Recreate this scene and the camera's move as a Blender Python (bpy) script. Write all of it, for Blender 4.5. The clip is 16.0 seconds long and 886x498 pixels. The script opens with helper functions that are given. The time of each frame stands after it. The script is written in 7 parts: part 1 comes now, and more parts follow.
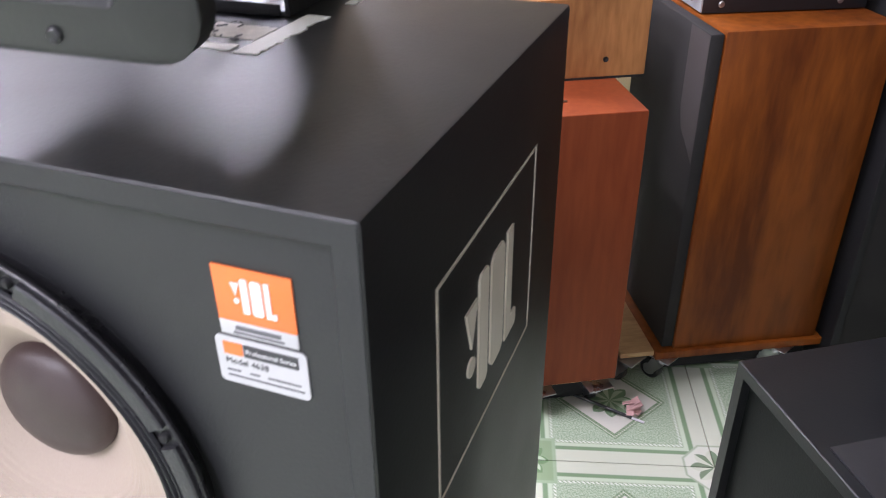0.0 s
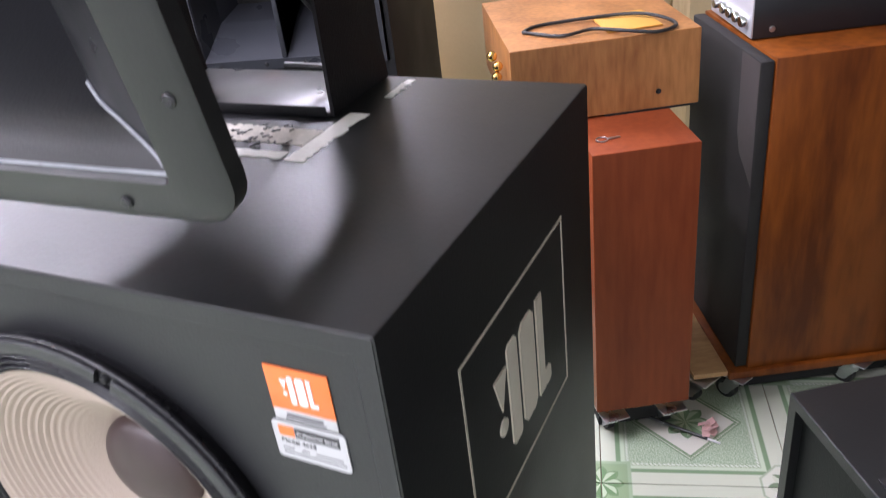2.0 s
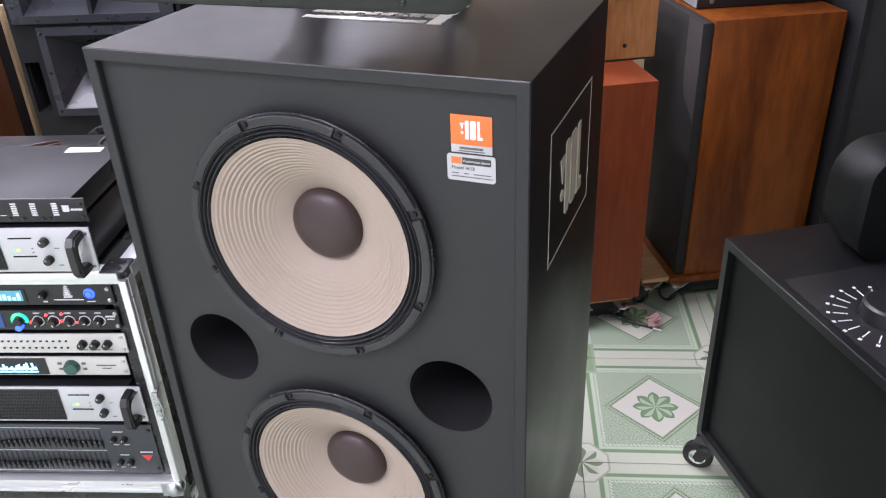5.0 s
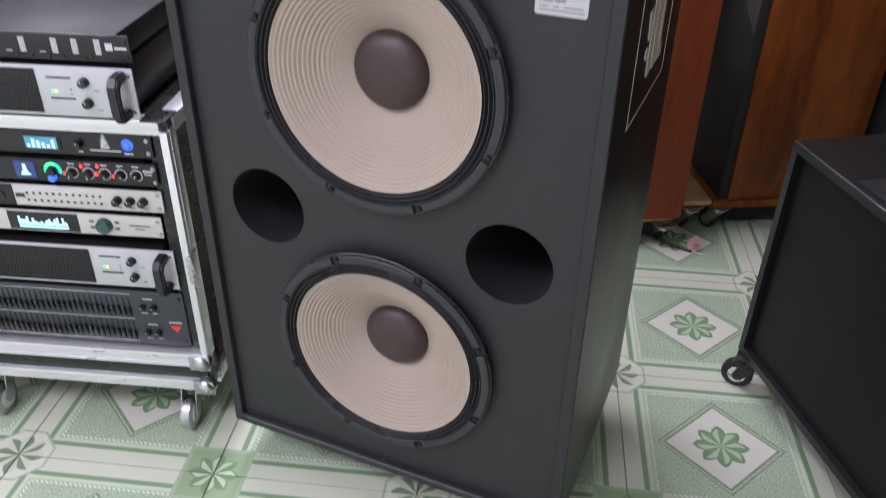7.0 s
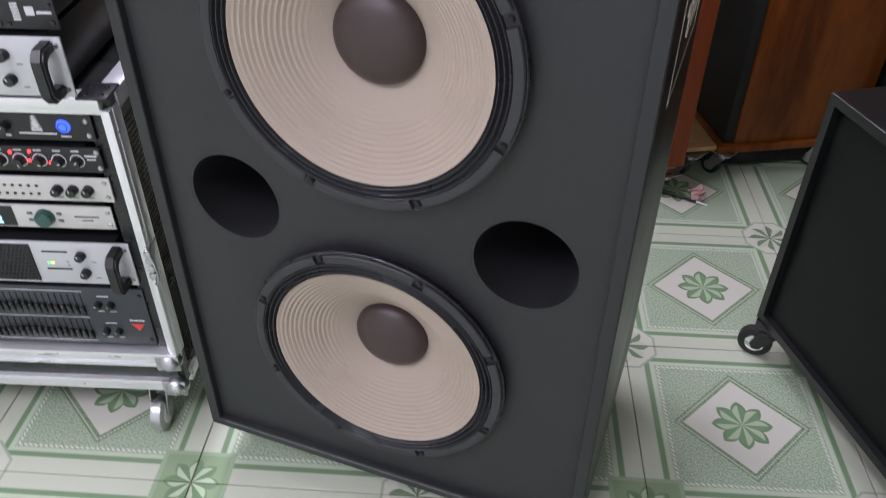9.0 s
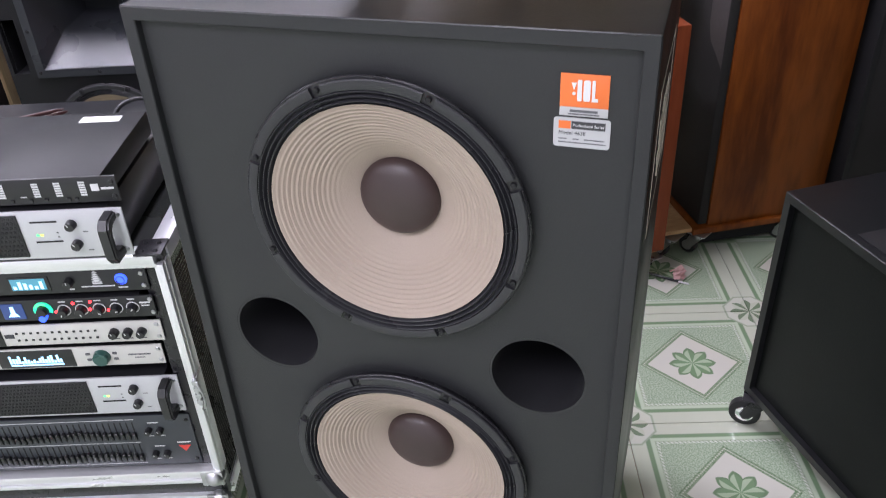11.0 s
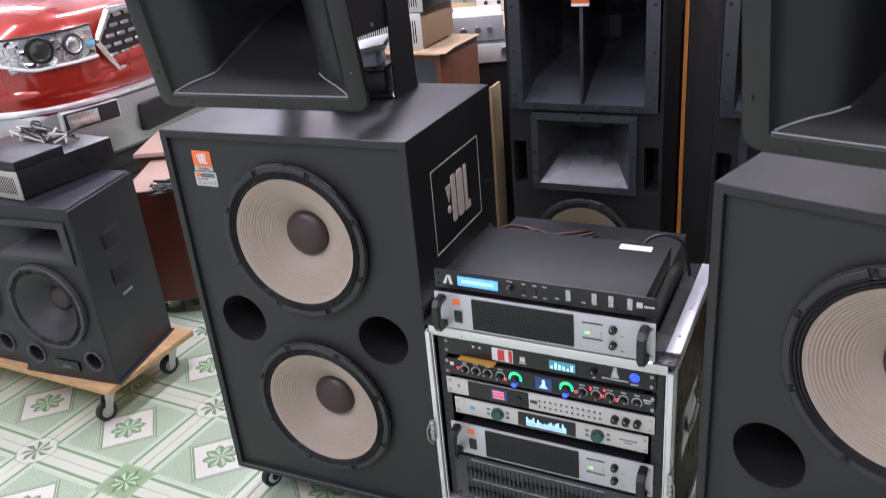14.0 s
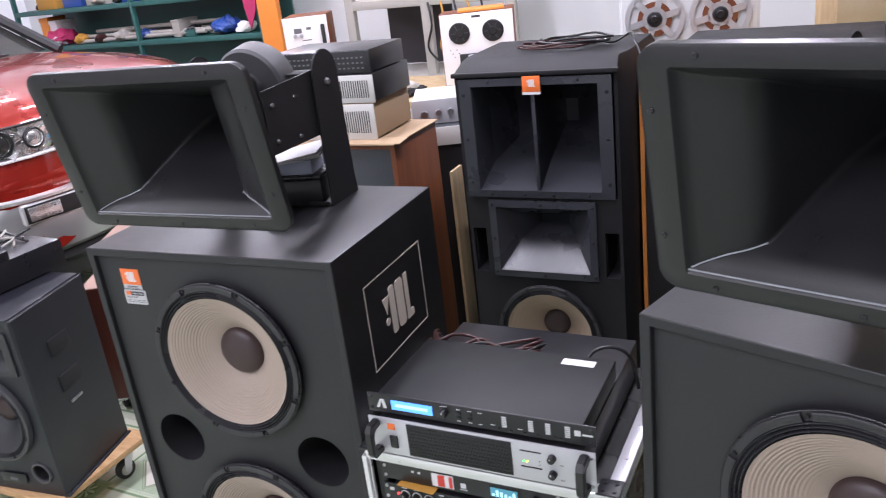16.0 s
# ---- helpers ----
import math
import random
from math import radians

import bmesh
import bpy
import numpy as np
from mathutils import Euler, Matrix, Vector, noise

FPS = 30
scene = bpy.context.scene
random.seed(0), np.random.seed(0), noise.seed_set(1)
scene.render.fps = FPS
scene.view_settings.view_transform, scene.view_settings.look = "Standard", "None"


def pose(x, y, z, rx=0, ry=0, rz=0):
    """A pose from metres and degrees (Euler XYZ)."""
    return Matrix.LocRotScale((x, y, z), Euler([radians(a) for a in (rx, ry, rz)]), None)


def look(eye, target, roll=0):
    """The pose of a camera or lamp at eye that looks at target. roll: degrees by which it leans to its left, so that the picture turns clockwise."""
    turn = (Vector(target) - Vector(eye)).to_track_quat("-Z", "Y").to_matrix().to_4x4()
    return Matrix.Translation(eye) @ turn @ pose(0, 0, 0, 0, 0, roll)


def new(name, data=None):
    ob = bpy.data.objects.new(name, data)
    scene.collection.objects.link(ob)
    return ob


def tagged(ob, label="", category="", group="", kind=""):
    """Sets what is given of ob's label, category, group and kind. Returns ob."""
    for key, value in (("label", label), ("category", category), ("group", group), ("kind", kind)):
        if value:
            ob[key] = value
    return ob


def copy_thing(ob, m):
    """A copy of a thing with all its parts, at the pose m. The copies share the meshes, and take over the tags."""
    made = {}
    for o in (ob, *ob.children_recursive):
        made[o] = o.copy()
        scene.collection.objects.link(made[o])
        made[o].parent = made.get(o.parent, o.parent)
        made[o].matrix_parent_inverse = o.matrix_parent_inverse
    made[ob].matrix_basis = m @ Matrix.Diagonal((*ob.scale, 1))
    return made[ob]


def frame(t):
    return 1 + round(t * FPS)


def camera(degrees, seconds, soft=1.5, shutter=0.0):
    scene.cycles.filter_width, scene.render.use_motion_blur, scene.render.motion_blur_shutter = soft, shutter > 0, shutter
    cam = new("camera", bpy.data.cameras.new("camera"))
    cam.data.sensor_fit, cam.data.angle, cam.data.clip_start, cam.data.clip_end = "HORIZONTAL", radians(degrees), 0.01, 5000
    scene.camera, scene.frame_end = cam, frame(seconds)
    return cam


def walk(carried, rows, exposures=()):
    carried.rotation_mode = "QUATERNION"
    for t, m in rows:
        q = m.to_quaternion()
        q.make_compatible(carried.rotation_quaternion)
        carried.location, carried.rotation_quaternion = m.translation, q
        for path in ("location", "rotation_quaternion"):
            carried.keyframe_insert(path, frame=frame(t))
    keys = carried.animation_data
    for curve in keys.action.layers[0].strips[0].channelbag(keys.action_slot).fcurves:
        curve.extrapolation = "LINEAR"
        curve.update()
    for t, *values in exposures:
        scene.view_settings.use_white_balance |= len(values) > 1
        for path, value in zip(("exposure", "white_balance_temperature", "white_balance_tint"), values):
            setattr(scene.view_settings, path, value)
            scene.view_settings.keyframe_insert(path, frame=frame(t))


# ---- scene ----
cam = camera(57.5, 16.0, soft=1.0, shutter=0.5)
PATH = [
    (0, (0.334, 0.335, 1.331), (0.204, 2.049, 0.309), -0.6),
    (0.5, (0.389, 0.345, 1.378), (0.146, 2.051, 0.363), -4.6),
    (1, (0.385, 0.369, 1.422), (0.074, 2.072, 0.42), -6.0),
    (1.5, (0.391, 0.365, 1.442), (0.037, 2.063, 0.448), -6.6),
    (2, (0.397, 0.3, 1.423), (0.043, 2.001, 0.433), -7.3),
    (2.5, (0.399, 0.249, 1.371), (0.073, 1.952, 0.375), -7.5),
    (3, (0.387, 0.191, 1.372), (0.123, 1.898, 0.365), -6.7),
    (3.5, (0.346, 0.091, 1.398), (0.136, 1.806, 0.39), -4.9),
    (3.7, (0.327, 0.04, 1.411), (0.126, 1.759, 0.41), -4.3),
    (5.8, (0.188, -0.297, 1.432), (0.031, 1.438, 0.449), -1.8),
    (6, (0.173, -0.298, 1.409), (0.008, 1.431, 0.418), -1.2),
    (6.5, (0.159, -0.278, 1.345), (-0.023, 1.434, 0.326), -0.1),
    (7, (0.156, -0.247, 1.275), (-0.022, 1.426, 0.194), 0.9),
    (7.5, (0.158, -0.225, 1.226), (-0.005, 1.395, 0.065), 1.4),
    (8, (0.159, -0.205, 1.218), (0.018, 1.411, 0.047), 1.6),
    (8.5, (0.129, -0.12, 1.205), (0.018, 1.473, 0.0), 1.4),
    (9, (0.093, -0.042, 1.254), (-0.003, 1.528, 0.018), 0.5),
    (9.2, (0.082, -0.027, 1.276), (-0.012, 1.543, 0.039), -0.2),
    (11.3, (0.054, -0.153, 1.428), (-0.007, 1.539, 0.363), -3.0),
    (11.5, (0.051, -0.169, 1.433), (-0.01, 1.536, 0.389), -2.9),
    (12, (-0.016, -0.279, 1.45), (-0.327, 1.424, 0.45), -3.0),
    (12.5, (-0.086, -0.382, 1.471), (-0.703, 1.254, 0.5), -3.3),
    (13, (-0.136, -0.444, 1.511), (-0.939, 1.124, 0.565), -3.9),
    (13.5, (-0.16, -0.452, 1.564), (-1.026, 1.113, 0.668), -4.5),
    (14, (-0.169, -0.433, 1.631), (-1.056, 1.153, 0.796), -5.3),
    (14.5, (-0.187, -0.397, 1.663), (-1.086, 1.205, 0.873), -5.4),
    (15, (-0.166, -0.347, 1.7), (-1.074, 1.272, 0.957), -6.2),
    (15.5, (-0.134, -0.309, 1.71), (-1.049, 1.315, 0.984), -6.4),
    (16, (-0.087, -0.249, 1.718), (-0.989, 1.384, 0.997), -7.0),
]
walk(cam, [(t, look(eye, target, roll)) for t, eye, target, roll in PATH], exposures=[(0, 0.60), (1, 0.68), (2, 0.55), (3, 0.45), (7, -0.12), (8, -0.33), (9, -0.22), (11.5, 0.03), (12.0, 0.02), (12.5, -0.30), (13.2, -0.60), (13.6, -0.60), (14.5, -0.24), (16, -0.31)])

# ---- light ----
world = bpy.data.worlds.new("world")
scene.world = world
world.use_nodes = True
world.node_tree.nodes["Background"].inputs[0].default_value = (0.75, 0.85, 1.0, 1)
world.node_tree.nodes["Background"].inputs[1].default_value = 0.03
LAMP_POWER = 48.0
LAMP_COLOUR = (0.985, 0.95, 1.15)
DOOR_POWER, DOOR_COLOUR = 75.0, (0.95, 0.95, 1.08)
LAMPS = [(-0.6, -1.2, 90), (-0.6, 1.4, 90), (-0.6, 3.5, 90), (-2.0, -1.2, 90), (-2.0, 1.6, 90), (-2.0, 3.45, 90), (-4.0, -0.6, 90), (-4.0, 1.7, 90), (-4.0, 3.9, 90), (-5.9, 0.6, 90), (-5.9, 3.6, 90), (-4.9, 5.44, 0), (-6.3, 5.44, 0)]
CEILING = 3.3


# ---- materials ----
def tree(name):
    m = bpy.data.materials.new(name)
    m.use_nodes = True
    return m, m.node_tree.nodes, m.node_tree.links, m.node_tree.nodes["Principled BSDF"]


def rgb(c):
    return (*c, 1.0)


def plain(name, colour, rough=0.5, metal=0.0, vary=0.12, scale=6.0, grain=120.0, bump=0.05, spec=0.5, stretch=(1, 1, 1), coat=0.0):
    """A surface with stains at one scale and grain at another, in colour, gloss and relief."""
    m, n, l, b = tree(name)
    tc = n.new("ShaderNodeTexCoord")
    mp = n.new("ShaderNodeMapping")
    mp.inputs["Scale"].default_value = stretch
    l.new(tc.outputs["Object"], mp.inputs[0])
    big = n.new("ShaderNodeTexNoise")
    big.inputs["Scale"].default_value, big.inputs["Detail"].default_value = scale, 4
    fine = n.new("ShaderNodeTexNoise")
    fine.inputs["Scale"].default_value, fine.inputs["Detail"].default_value = grain, 3
    l.new(mp.outputs[0], big.inputs["Vector"]), l.new(mp.outputs[0], fine.inputs["Vector"])
    mix = n.new("ShaderNodeMix")
    mix.data_type = "RGBA"
    mix.inputs[6].default_value = rgb([max(0, c * (1 - vary)) for c in colour])
    mix.inputs[7].default_value = rgb([min(1, c * (1 + vary)) for c in colour])
    add = n.new("ShaderNodeMath")
    add.operation = "ADD"
    half = n.new("ShaderNodeMath")
    half.operation, half.inputs[1].default_value = "MULTIPLY", 0.5
    l.new(big.outputs[0], add.inputs[0]), l.new(fine.outputs[0], add.inputs[1]), l.new(add.outputs[0], half.inputs[0])
    l.new(half.outputs[0], mix.inputs[0]), l.new(mix.outputs[2], b.inputs["Base Color"])
    rr = n.new("ShaderNodeMapRange")
    rr.inputs[1].default_value, rr.inputs[2].default_value = 0.3, 0.7
    rr.inputs[3].default_value, rr.inputs[4].default_value = max(0.02, rough - 0.07), min(1, rough + 0.07)
    l.new(big.outputs[0], rr.inputs[0]), l.new(rr.outputs[0], b.inputs["Roughness"])
    if bump:
        bp = n.new("ShaderNodeBump")
        bp.inputs["Strength"].default_value, bp.inputs["Distance"].default_value = bump, 0.002
        l.new(fine.outputs[0], bp.inputs["Height"]), l.new(bp.outputs[0], b.inputs["Normal"])
    b.inputs["Metallic"].default_value = metal
    b.inputs["Specular IOR Level"].default_value = spec
    if coat:
        b.inputs["Coat Weight"].default_value, b.inputs["Coat Roughness"].default_value = coat, 0.06
    return m


def glow(name, colour, strength, base=(0.02, 0.02, 0.02)):
    m, n, l, b = tree(name)
    b.inputs["Base Color"].default_value = rgb(base)
    b.inputs["Emission Color"].default_value = rgb(colour)
    b.inputs["Emission Strength"].default_value = strength
    b.inputs["Roughness"].default_value = 0.3
    return m


def glass(name, colour=(1, 1, 1), rough=0.02):
    m, n, l, b = tree(name)
    b.inputs["Base Color"].default_value = rgb(colour)
    b.inputs["Roughness"].default_value = rough
    b.inputs["Transmission Weight"].default_value = 1.0
    return m


def timber(name, dark, light, rough=0.4, grain=(14, 14, 1.2), spec=0.5):
    """Veneer: long streaks along z in two sizes."""
    m, n, l, b = tree(name)
    tc, mp = n.new("ShaderNodeTexCoord"), n.new("ShaderNodeMapping")
    mp.inputs["Scale"].default_value = grain
    oi = n.new("ShaderNodeObjectInfo")
    l.new(tc.outputs["Object"], mp.inputs[0]), l.new(oi.outputs["Random"], mp.inputs["Location"])
    a, c = n.new("ShaderNodeTexNoise"), n.new("ShaderNodeTexNoise")
    a.inputs["Scale"].default_value, a.inputs["Detail"].default_value, a.inputs["Distortion"].default_value = 1.0, 5, 0.6
    c.inputs["Scale"].default_value, c.inputs["Detail"].default_value = 9.0, 4
    l.new(mp.outputs[0], a.inputs["Vector"]), l.new(mp.outputs[0], c.inputs["Vector"])
    mx = n.new("ShaderNodeMath")
    mx.operation, mx.inputs[1].default_value = "MULTIPLY_ADD", 0.6
    h = n.new("ShaderNodeMath")
    h.operation, h.inputs[1].default_value = "MULTIPLY", 0.4
    l.new(c.outputs[0], h.inputs[0]), l.new(a.outputs[0], mx.inputs[0]), l.new(h.outputs[0], mx.inputs[2])
    ramp = n.new("ShaderNodeValToRGB")
    ramp.color_ramp.elements[0].position, ramp.color_ramp.elements[0].color = 0.36, rgb(dark)
    ramp.color_ramp.elements[1].position, ramp.color_ramp.elements[1].color = 0.62, rgb(light)
    l.new(mx.outputs[0], ramp.inputs[0]), l.new(ramp.outputs[0], b.inputs["Base Color"])
    bp = n.new("ShaderNodeBump")
    bp.inputs["Strength"].default_value, bp.inputs["Distance"].default_value = 0.06, 0.002
    l.new(c.outputs[0], bp.inputs["Height"]), l.new(bp.outputs[0], b.inputs["Normal"])
    b.inputs["Roughness"].default_value, b.inputs["Specular IOR Level"].default_value = rough, spec
    return m


class Net:
    """Short arithmetic on node sockets."""

    def __init__(self, nodes, links):
        self.n, self.l = nodes, links

    def op(self, kind, *args, clamp=False):
        q = self.n.new("ShaderNodeMath")
        q.operation, q.use_clamp = kind, clamp
        for i, a in enumerate(args):
            if isinstance(a, (int, float)):
                q.inputs[i].default_value = a
            else:
                self.l.new(a, q.inputs[i])
        return q.outputs[0]

    def below(self, a, edge, soft=0.004):
        """1 where a is below the edge."""
        return self.op("MULTIPLY_ADD", self.op("SUBTRACT", edge, a), 0.5 / soft, 0.5, clamp=True)

    def mix(self, f, a, b):
        q = self.n.new("ShaderNodeMix")
        q.data_type = "RGBA"
        for i, v in ((0, f), (6, a), (7, b)):
            if isinstance(v, tuple):
                q.inputs[i].default_value = rgb(v)
            else:
                self.l.new(v, q.inputs[i])
        return q.outputs[2]


PITCH, TILE_X, TILE_Y = 0.4165, 0.622, 1.034


def tile_glaze():
    """Printed ceramic floor tile: speckled green square, white diamond with a rosette, banded borders, octagons at the corners."""
    m, n, l, b = tree("printed_floor_tile")
    k = Net(n, l)
    pos = n.new("ShaderNodeNewGeometry")
    sep = n.new("ShaderNodeSeparateXYZ")
    l.new(pos.outputs["Position"], sep.inputs[0])
    a = k.op("DIVIDE", k.op("SUBTRACT", sep.outputs[0], TILE_X), PITCH)
    c = k.op("DIVIDE", k.op("SUBTRACT", sep.outputs[1], TILE_Y), PITCH)

    def cell(s):
        i = k.op("FLOOR", k.op("ADD", s, 0.5))
        return i, k.op("SUBTRACT", s, i)
    _, u = cell(a)
    _, v = cell(c)
    ci, cu = cell(k.op("ADD", a, 0.5))
    cj, cv = cell(k.op("ADD", c, 0.5))
    parity = k.op("ABSOLUTE", k.op("MODULO", k.op("ADD", ci, cj), 2.0))
    au, av, acu, acv = (k.op("ABSOLUTE", s) for s in (u, v, cu, cv))
    cheb = k.op("MAXIMUM", au, av)
    diam = k.op("ADD", au, av)
    octa = k.op("MAXIMUM", k.op("MAXIMUM", acu, acv), k.op("MULTIPLY", k.op("ADD", acu, acv), 0.72))
    ccheb = k.op("MAXIMUM", acu, acv)

    def rosette(x, y, size):
        r = k.op("SQRT", k.op("ADD", k.op("MULTIPLY", x, x), k.op("MULTIPLY", y, y)))
        t = k.op("ARCTAN2", y, x)
        tip = k.op("MULTIPLY_ADD", k.op("ARCCOSINE", k.op("ABSOLUTE", k.op("COSINE", k.op("MULTIPLY", t, 4.0)))), -2 / math.pi, 1.0)
        lobe = k.op("MULTIPLY_ADD", k.op("POWER", tip, 0.7), 0.36 * size, 0.66 * size)
        inside = k.below(r, lobe)
        facet = k.op("MULTIPLY_ADD", k.op("SINE", k.op("MULTIPLY", t, 8.0)), 2.5, 0.5, clamp=True)
        rim = k.op("MULTIPLY", inside, k.below(k.op("MULTIPLY", lobe, 0.86), r))
        return inside, facet, rim
    speck = n.new("ShaderNodeTexNoise")
    speck.inputs["Scale"].default_value, speck.inputs["Detail"].default_value = 260.0, 2
    l.new(pos.outputs["Position"], speck.inputs["Vector"])
    big = n.new("ShaderNodeTexNoise")
    big.inputs["Scale"].default_value, big.inputs["Detail"].default_value = 3.0, 3
    l.new(pos.outputs["Position"], big.inputs["Vector"])
    sp = k.op("MULTIPLY_ADD", k.op("SUBTRACT", speck.outputs[0], 0.5), 4.0, 0.5, clamp=True)
    cream, green, deep, white = (0.60, 0.63, 0.51), (0.32, 0.43, 0.28), (0.18, 0.29, 0.16), (0.68, 0.66, 0.59)
    col = k.mix(k.below(cheb, 0.415), cream, deep)
    col = k.mix(k.below(cheb, 0.388), col, (0.55, 0.64, 0.48))
    inner = k.mix(sp, (0.27, 0.37, 0.24), (0.49, 0.57, 0.43))
    dots = k.op("GREATER_THAN", k.op("SINE", k.op("MULTIPLY", k.op("ADD", u, v), 260.0)), 0.0)
    edge = k.op("MULTIPLY", k.below(cheb, 0.358), k.below(0.345, cheb))
    col = k.mix(k.below(cheb, 0.365), col, inner)
    col = k.mix(k.op("MULTIPLY", edge, dots), col, (0.74, 0.76, 0.68))
    col = k.mix(k.below(diam, 0.322), col, k.mix(sp, (0.10, 0.19, 0.09), (0.30, 0.38, 0.25)))
    col = k.mix(k.op("MULTIPLY", k.below(diam, 0.308), k.below(0.296, diam)), col, k.mix(dots, (0.30, 0.38, 0.25), (0.62, 0.64, 0.54)))
    col = k.mix(k.below(diam, 0.276), col, white)
    ins, facet, rim = rosette(u, v, 0.140)
    col = k.mix(ins, col, k.mix(facet, (0.17, 0.29, 0.15), (0.44, 0.55, 0.37)))
    col = k.mix(rim, col, (0.15, 0.25, 0.13))
    # corner medallions, white octagon and green square in turn
    o1 = k.mix(k.below(octa, 0.150), (0.36, 0.43, 0.31), (0.64, 0.65, 0.56))
    ins2, facet2, rim2 = rosette(cu, cv, 0.125)
    o1 = k.mix(ins2, o1, k.mix(facet2, (0.16, 0.23, 0.14), (0.56, 0.59, 0.47)))
    s1 = k.mix(k.below(ccheb, 0.145), (0.33, 0.44, 0.28), (0.26, 0.37, 0.21))
    s1 = k.mix(ins2, s1, k.mix(facet2, (0.13, 0.25, 0.11), (0.50, 0.60, 0.42)))
    s1 = k.mix(rim2, s1, (0.16, 0.27, 0.13))
    white_here = k.op("GREATER_THAN", parity, 0.5)
    col = k.mix(k.op("MULTIPLY", white_here, k.below(octa, 0.162)), col, o1)
    col = k.mix(k.op("MULTIPLY", k.op("SUBTRACT", 1.0, white_here), k.below(ccheb, 0.165)), col, s1)
    dirt = k.op("MULTIPLY_ADD", big.outputs[0], 0.25, 0.0)
    col = k.mix(dirt, col, (0.40, 0.42, 0.33))
    l.new(col, b.inputs["Base Color"])
    rough = k.op("MULTIPLY_ADD", big.outputs[0], 0.22, 0.10)
    l.new(rough, b.inputs["Roughness"])
    bp = n.new("ShaderNodeBump")
    bp.inputs["Strength"].default_value, bp.inputs["Distance"].default_value = 0.08, 0.002
    l.new(big.outputs[0], bp.inputs["Height"]), l.new(bp.outputs[0], b.inputs["Normal"])
    return m


TILE = tile_glaze()
GROUT = plain("grout", (0.33, 0.27, 0.19), 0.9, bump=0.2)
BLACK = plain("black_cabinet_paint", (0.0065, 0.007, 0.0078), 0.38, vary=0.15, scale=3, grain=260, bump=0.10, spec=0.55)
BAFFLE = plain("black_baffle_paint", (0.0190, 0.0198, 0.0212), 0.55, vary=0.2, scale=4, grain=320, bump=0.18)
BLACK_MATT = plain("black_textured_paint", (0.0115, 0.0115, 0.013), 0.6, vary=0.3, grain=500, bump=0.35, spec=0.3)
BLACK_FACE = plain("green_black_face_paint", (0.0045, 0.0056, 0.0050), 0.5, vary=0.25, scale=4, grain=320, bump=0.15, spec=0.25)
HORN = plain("black_moulded_horn", (0.0128, 0.0132, 0.0146), 0.34, vary=0.2, scale=8, grain=300, bump=0.08)
BRACKET = plain("black_steel_bracket_base", (0.020, 0.020, 0.022), 0.32, vary=0.3, scale=10, grain=300, bump=0.1)
HORN_GREY = plain("grey_moulded_horn", (0.034, 0.036, 0.043), 0.30, vary=0.15, grain=300, bump=0.1)
RUBBER = plain("black_rubber", (0.014, 0.014, 0.015), 0.5, vary=0.3, bump=0.1)
CAST = plain("black_cast_frame", (0.013, 0.0125, 0.015), 0.30, vary=0.25, scale=20, grain=400, bump=0.2)
GASKET = plain("grey_pressed_gasket", (0.026, 0.026, 0.029), 0.5, vary=0.25, scale=30, grain=400, bump=0.25)
SURROUND = plain("treated_cloth_surround", (0.030, 0.030, 0.034), 0.27, vary=0.2, bump=0.05)
CONE = plain("grey_beige_paper_cone", (0.385, 0.312, 0.257), 0.72, vary=0.10, scale=14, grain=420, bump=0.25)
CONE_TAN = plain("aged_tan_paper_cone", (0.33, 0.248, 0.185), 0.75, vary=0.15, scale=14, grain=400, bump=0.25)
CAP = plain("brown_grey_dust_cap", (0.044, 0.027, 0.026), 0.45, vary=0.15, scale=20, grain=500, bump=0.12)
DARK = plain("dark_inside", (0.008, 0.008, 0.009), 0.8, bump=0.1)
DUCT = plain("dark_port_tube", (0.016, 0.016, 0.018), 0.5, bump=0.05)
ORANGE = plain("orange_badge", (0.86, 0.19, 0.045), 0.35, vary=0.05, bump=0)
WHITE = plain("white_label", (0.74, 0.73, 0.74), 0.45, vary=0.05, bump=0.02)
EMBLEM_CREAM = plain("raised_cream_emblem", (0.68, 0.61, 0.52), 0.35, vary=0.08, bump=0.03)
CREAM = plain("cream_print", (0.56, 0.50, 0.43), 0.5, vary=0.08, bump=0.03)
PLATE = plain("aged_white_plate", (0.50, 0.50, 0.51), 0.5, vary=0.05, bump=0.02)
LIP_HIGHLIGHT = plain("pale_lip_highlight", (0.36, 0.37, 0.40), 0.4, vary=0.4, scale=40, bump=0.2)
SCUFF_GLINT = plain("scuffs_and_glint", (0.085, 0.088, 0.098), 0.35, vary=0.8, scale=25, grain=90, bump=0.2)
DARK_WALL = timber("dark_grey_panelling", (0.045, 0.042, 0.040), (0.08, 0.075, 0.07), 0.55)
INK = plain("grey_print", (0.12, 0.12, 0.13), 0.6, bump=0)
CHARCOAL = plain("charcoal_print", (0.045, 0.045, 0.05), 0.5, bump=0)
PAPER = plain("torn_white_paper", (0.84, 0.82, 0.78), 0.85, vary=0.15, scale=30, grain=200, bump=0.3)
SCRAP = plain("scraped_adhesive", (0.55, 0.51, 0.46), 0.9, vary=0.5, scale=60, grain=220, bump=0.6)
ALU = plain("brushed_aluminium", (0.80, 0.80, 0.82), 0.34, 0.7, vary=0.1, scale=9, grain=160, bump=0.06, stretch=(1, 4, 4))
STEEL = plain("zinc_steel", (0.50, 0.50, 0.52), 0.32, 1.0, vary=0.15, scale=20, bump=0.1)
CHROME = plain("chrome", (0.75, 0.75, 0.76), 0.08, 1.0, vary=0.04, bump=0)
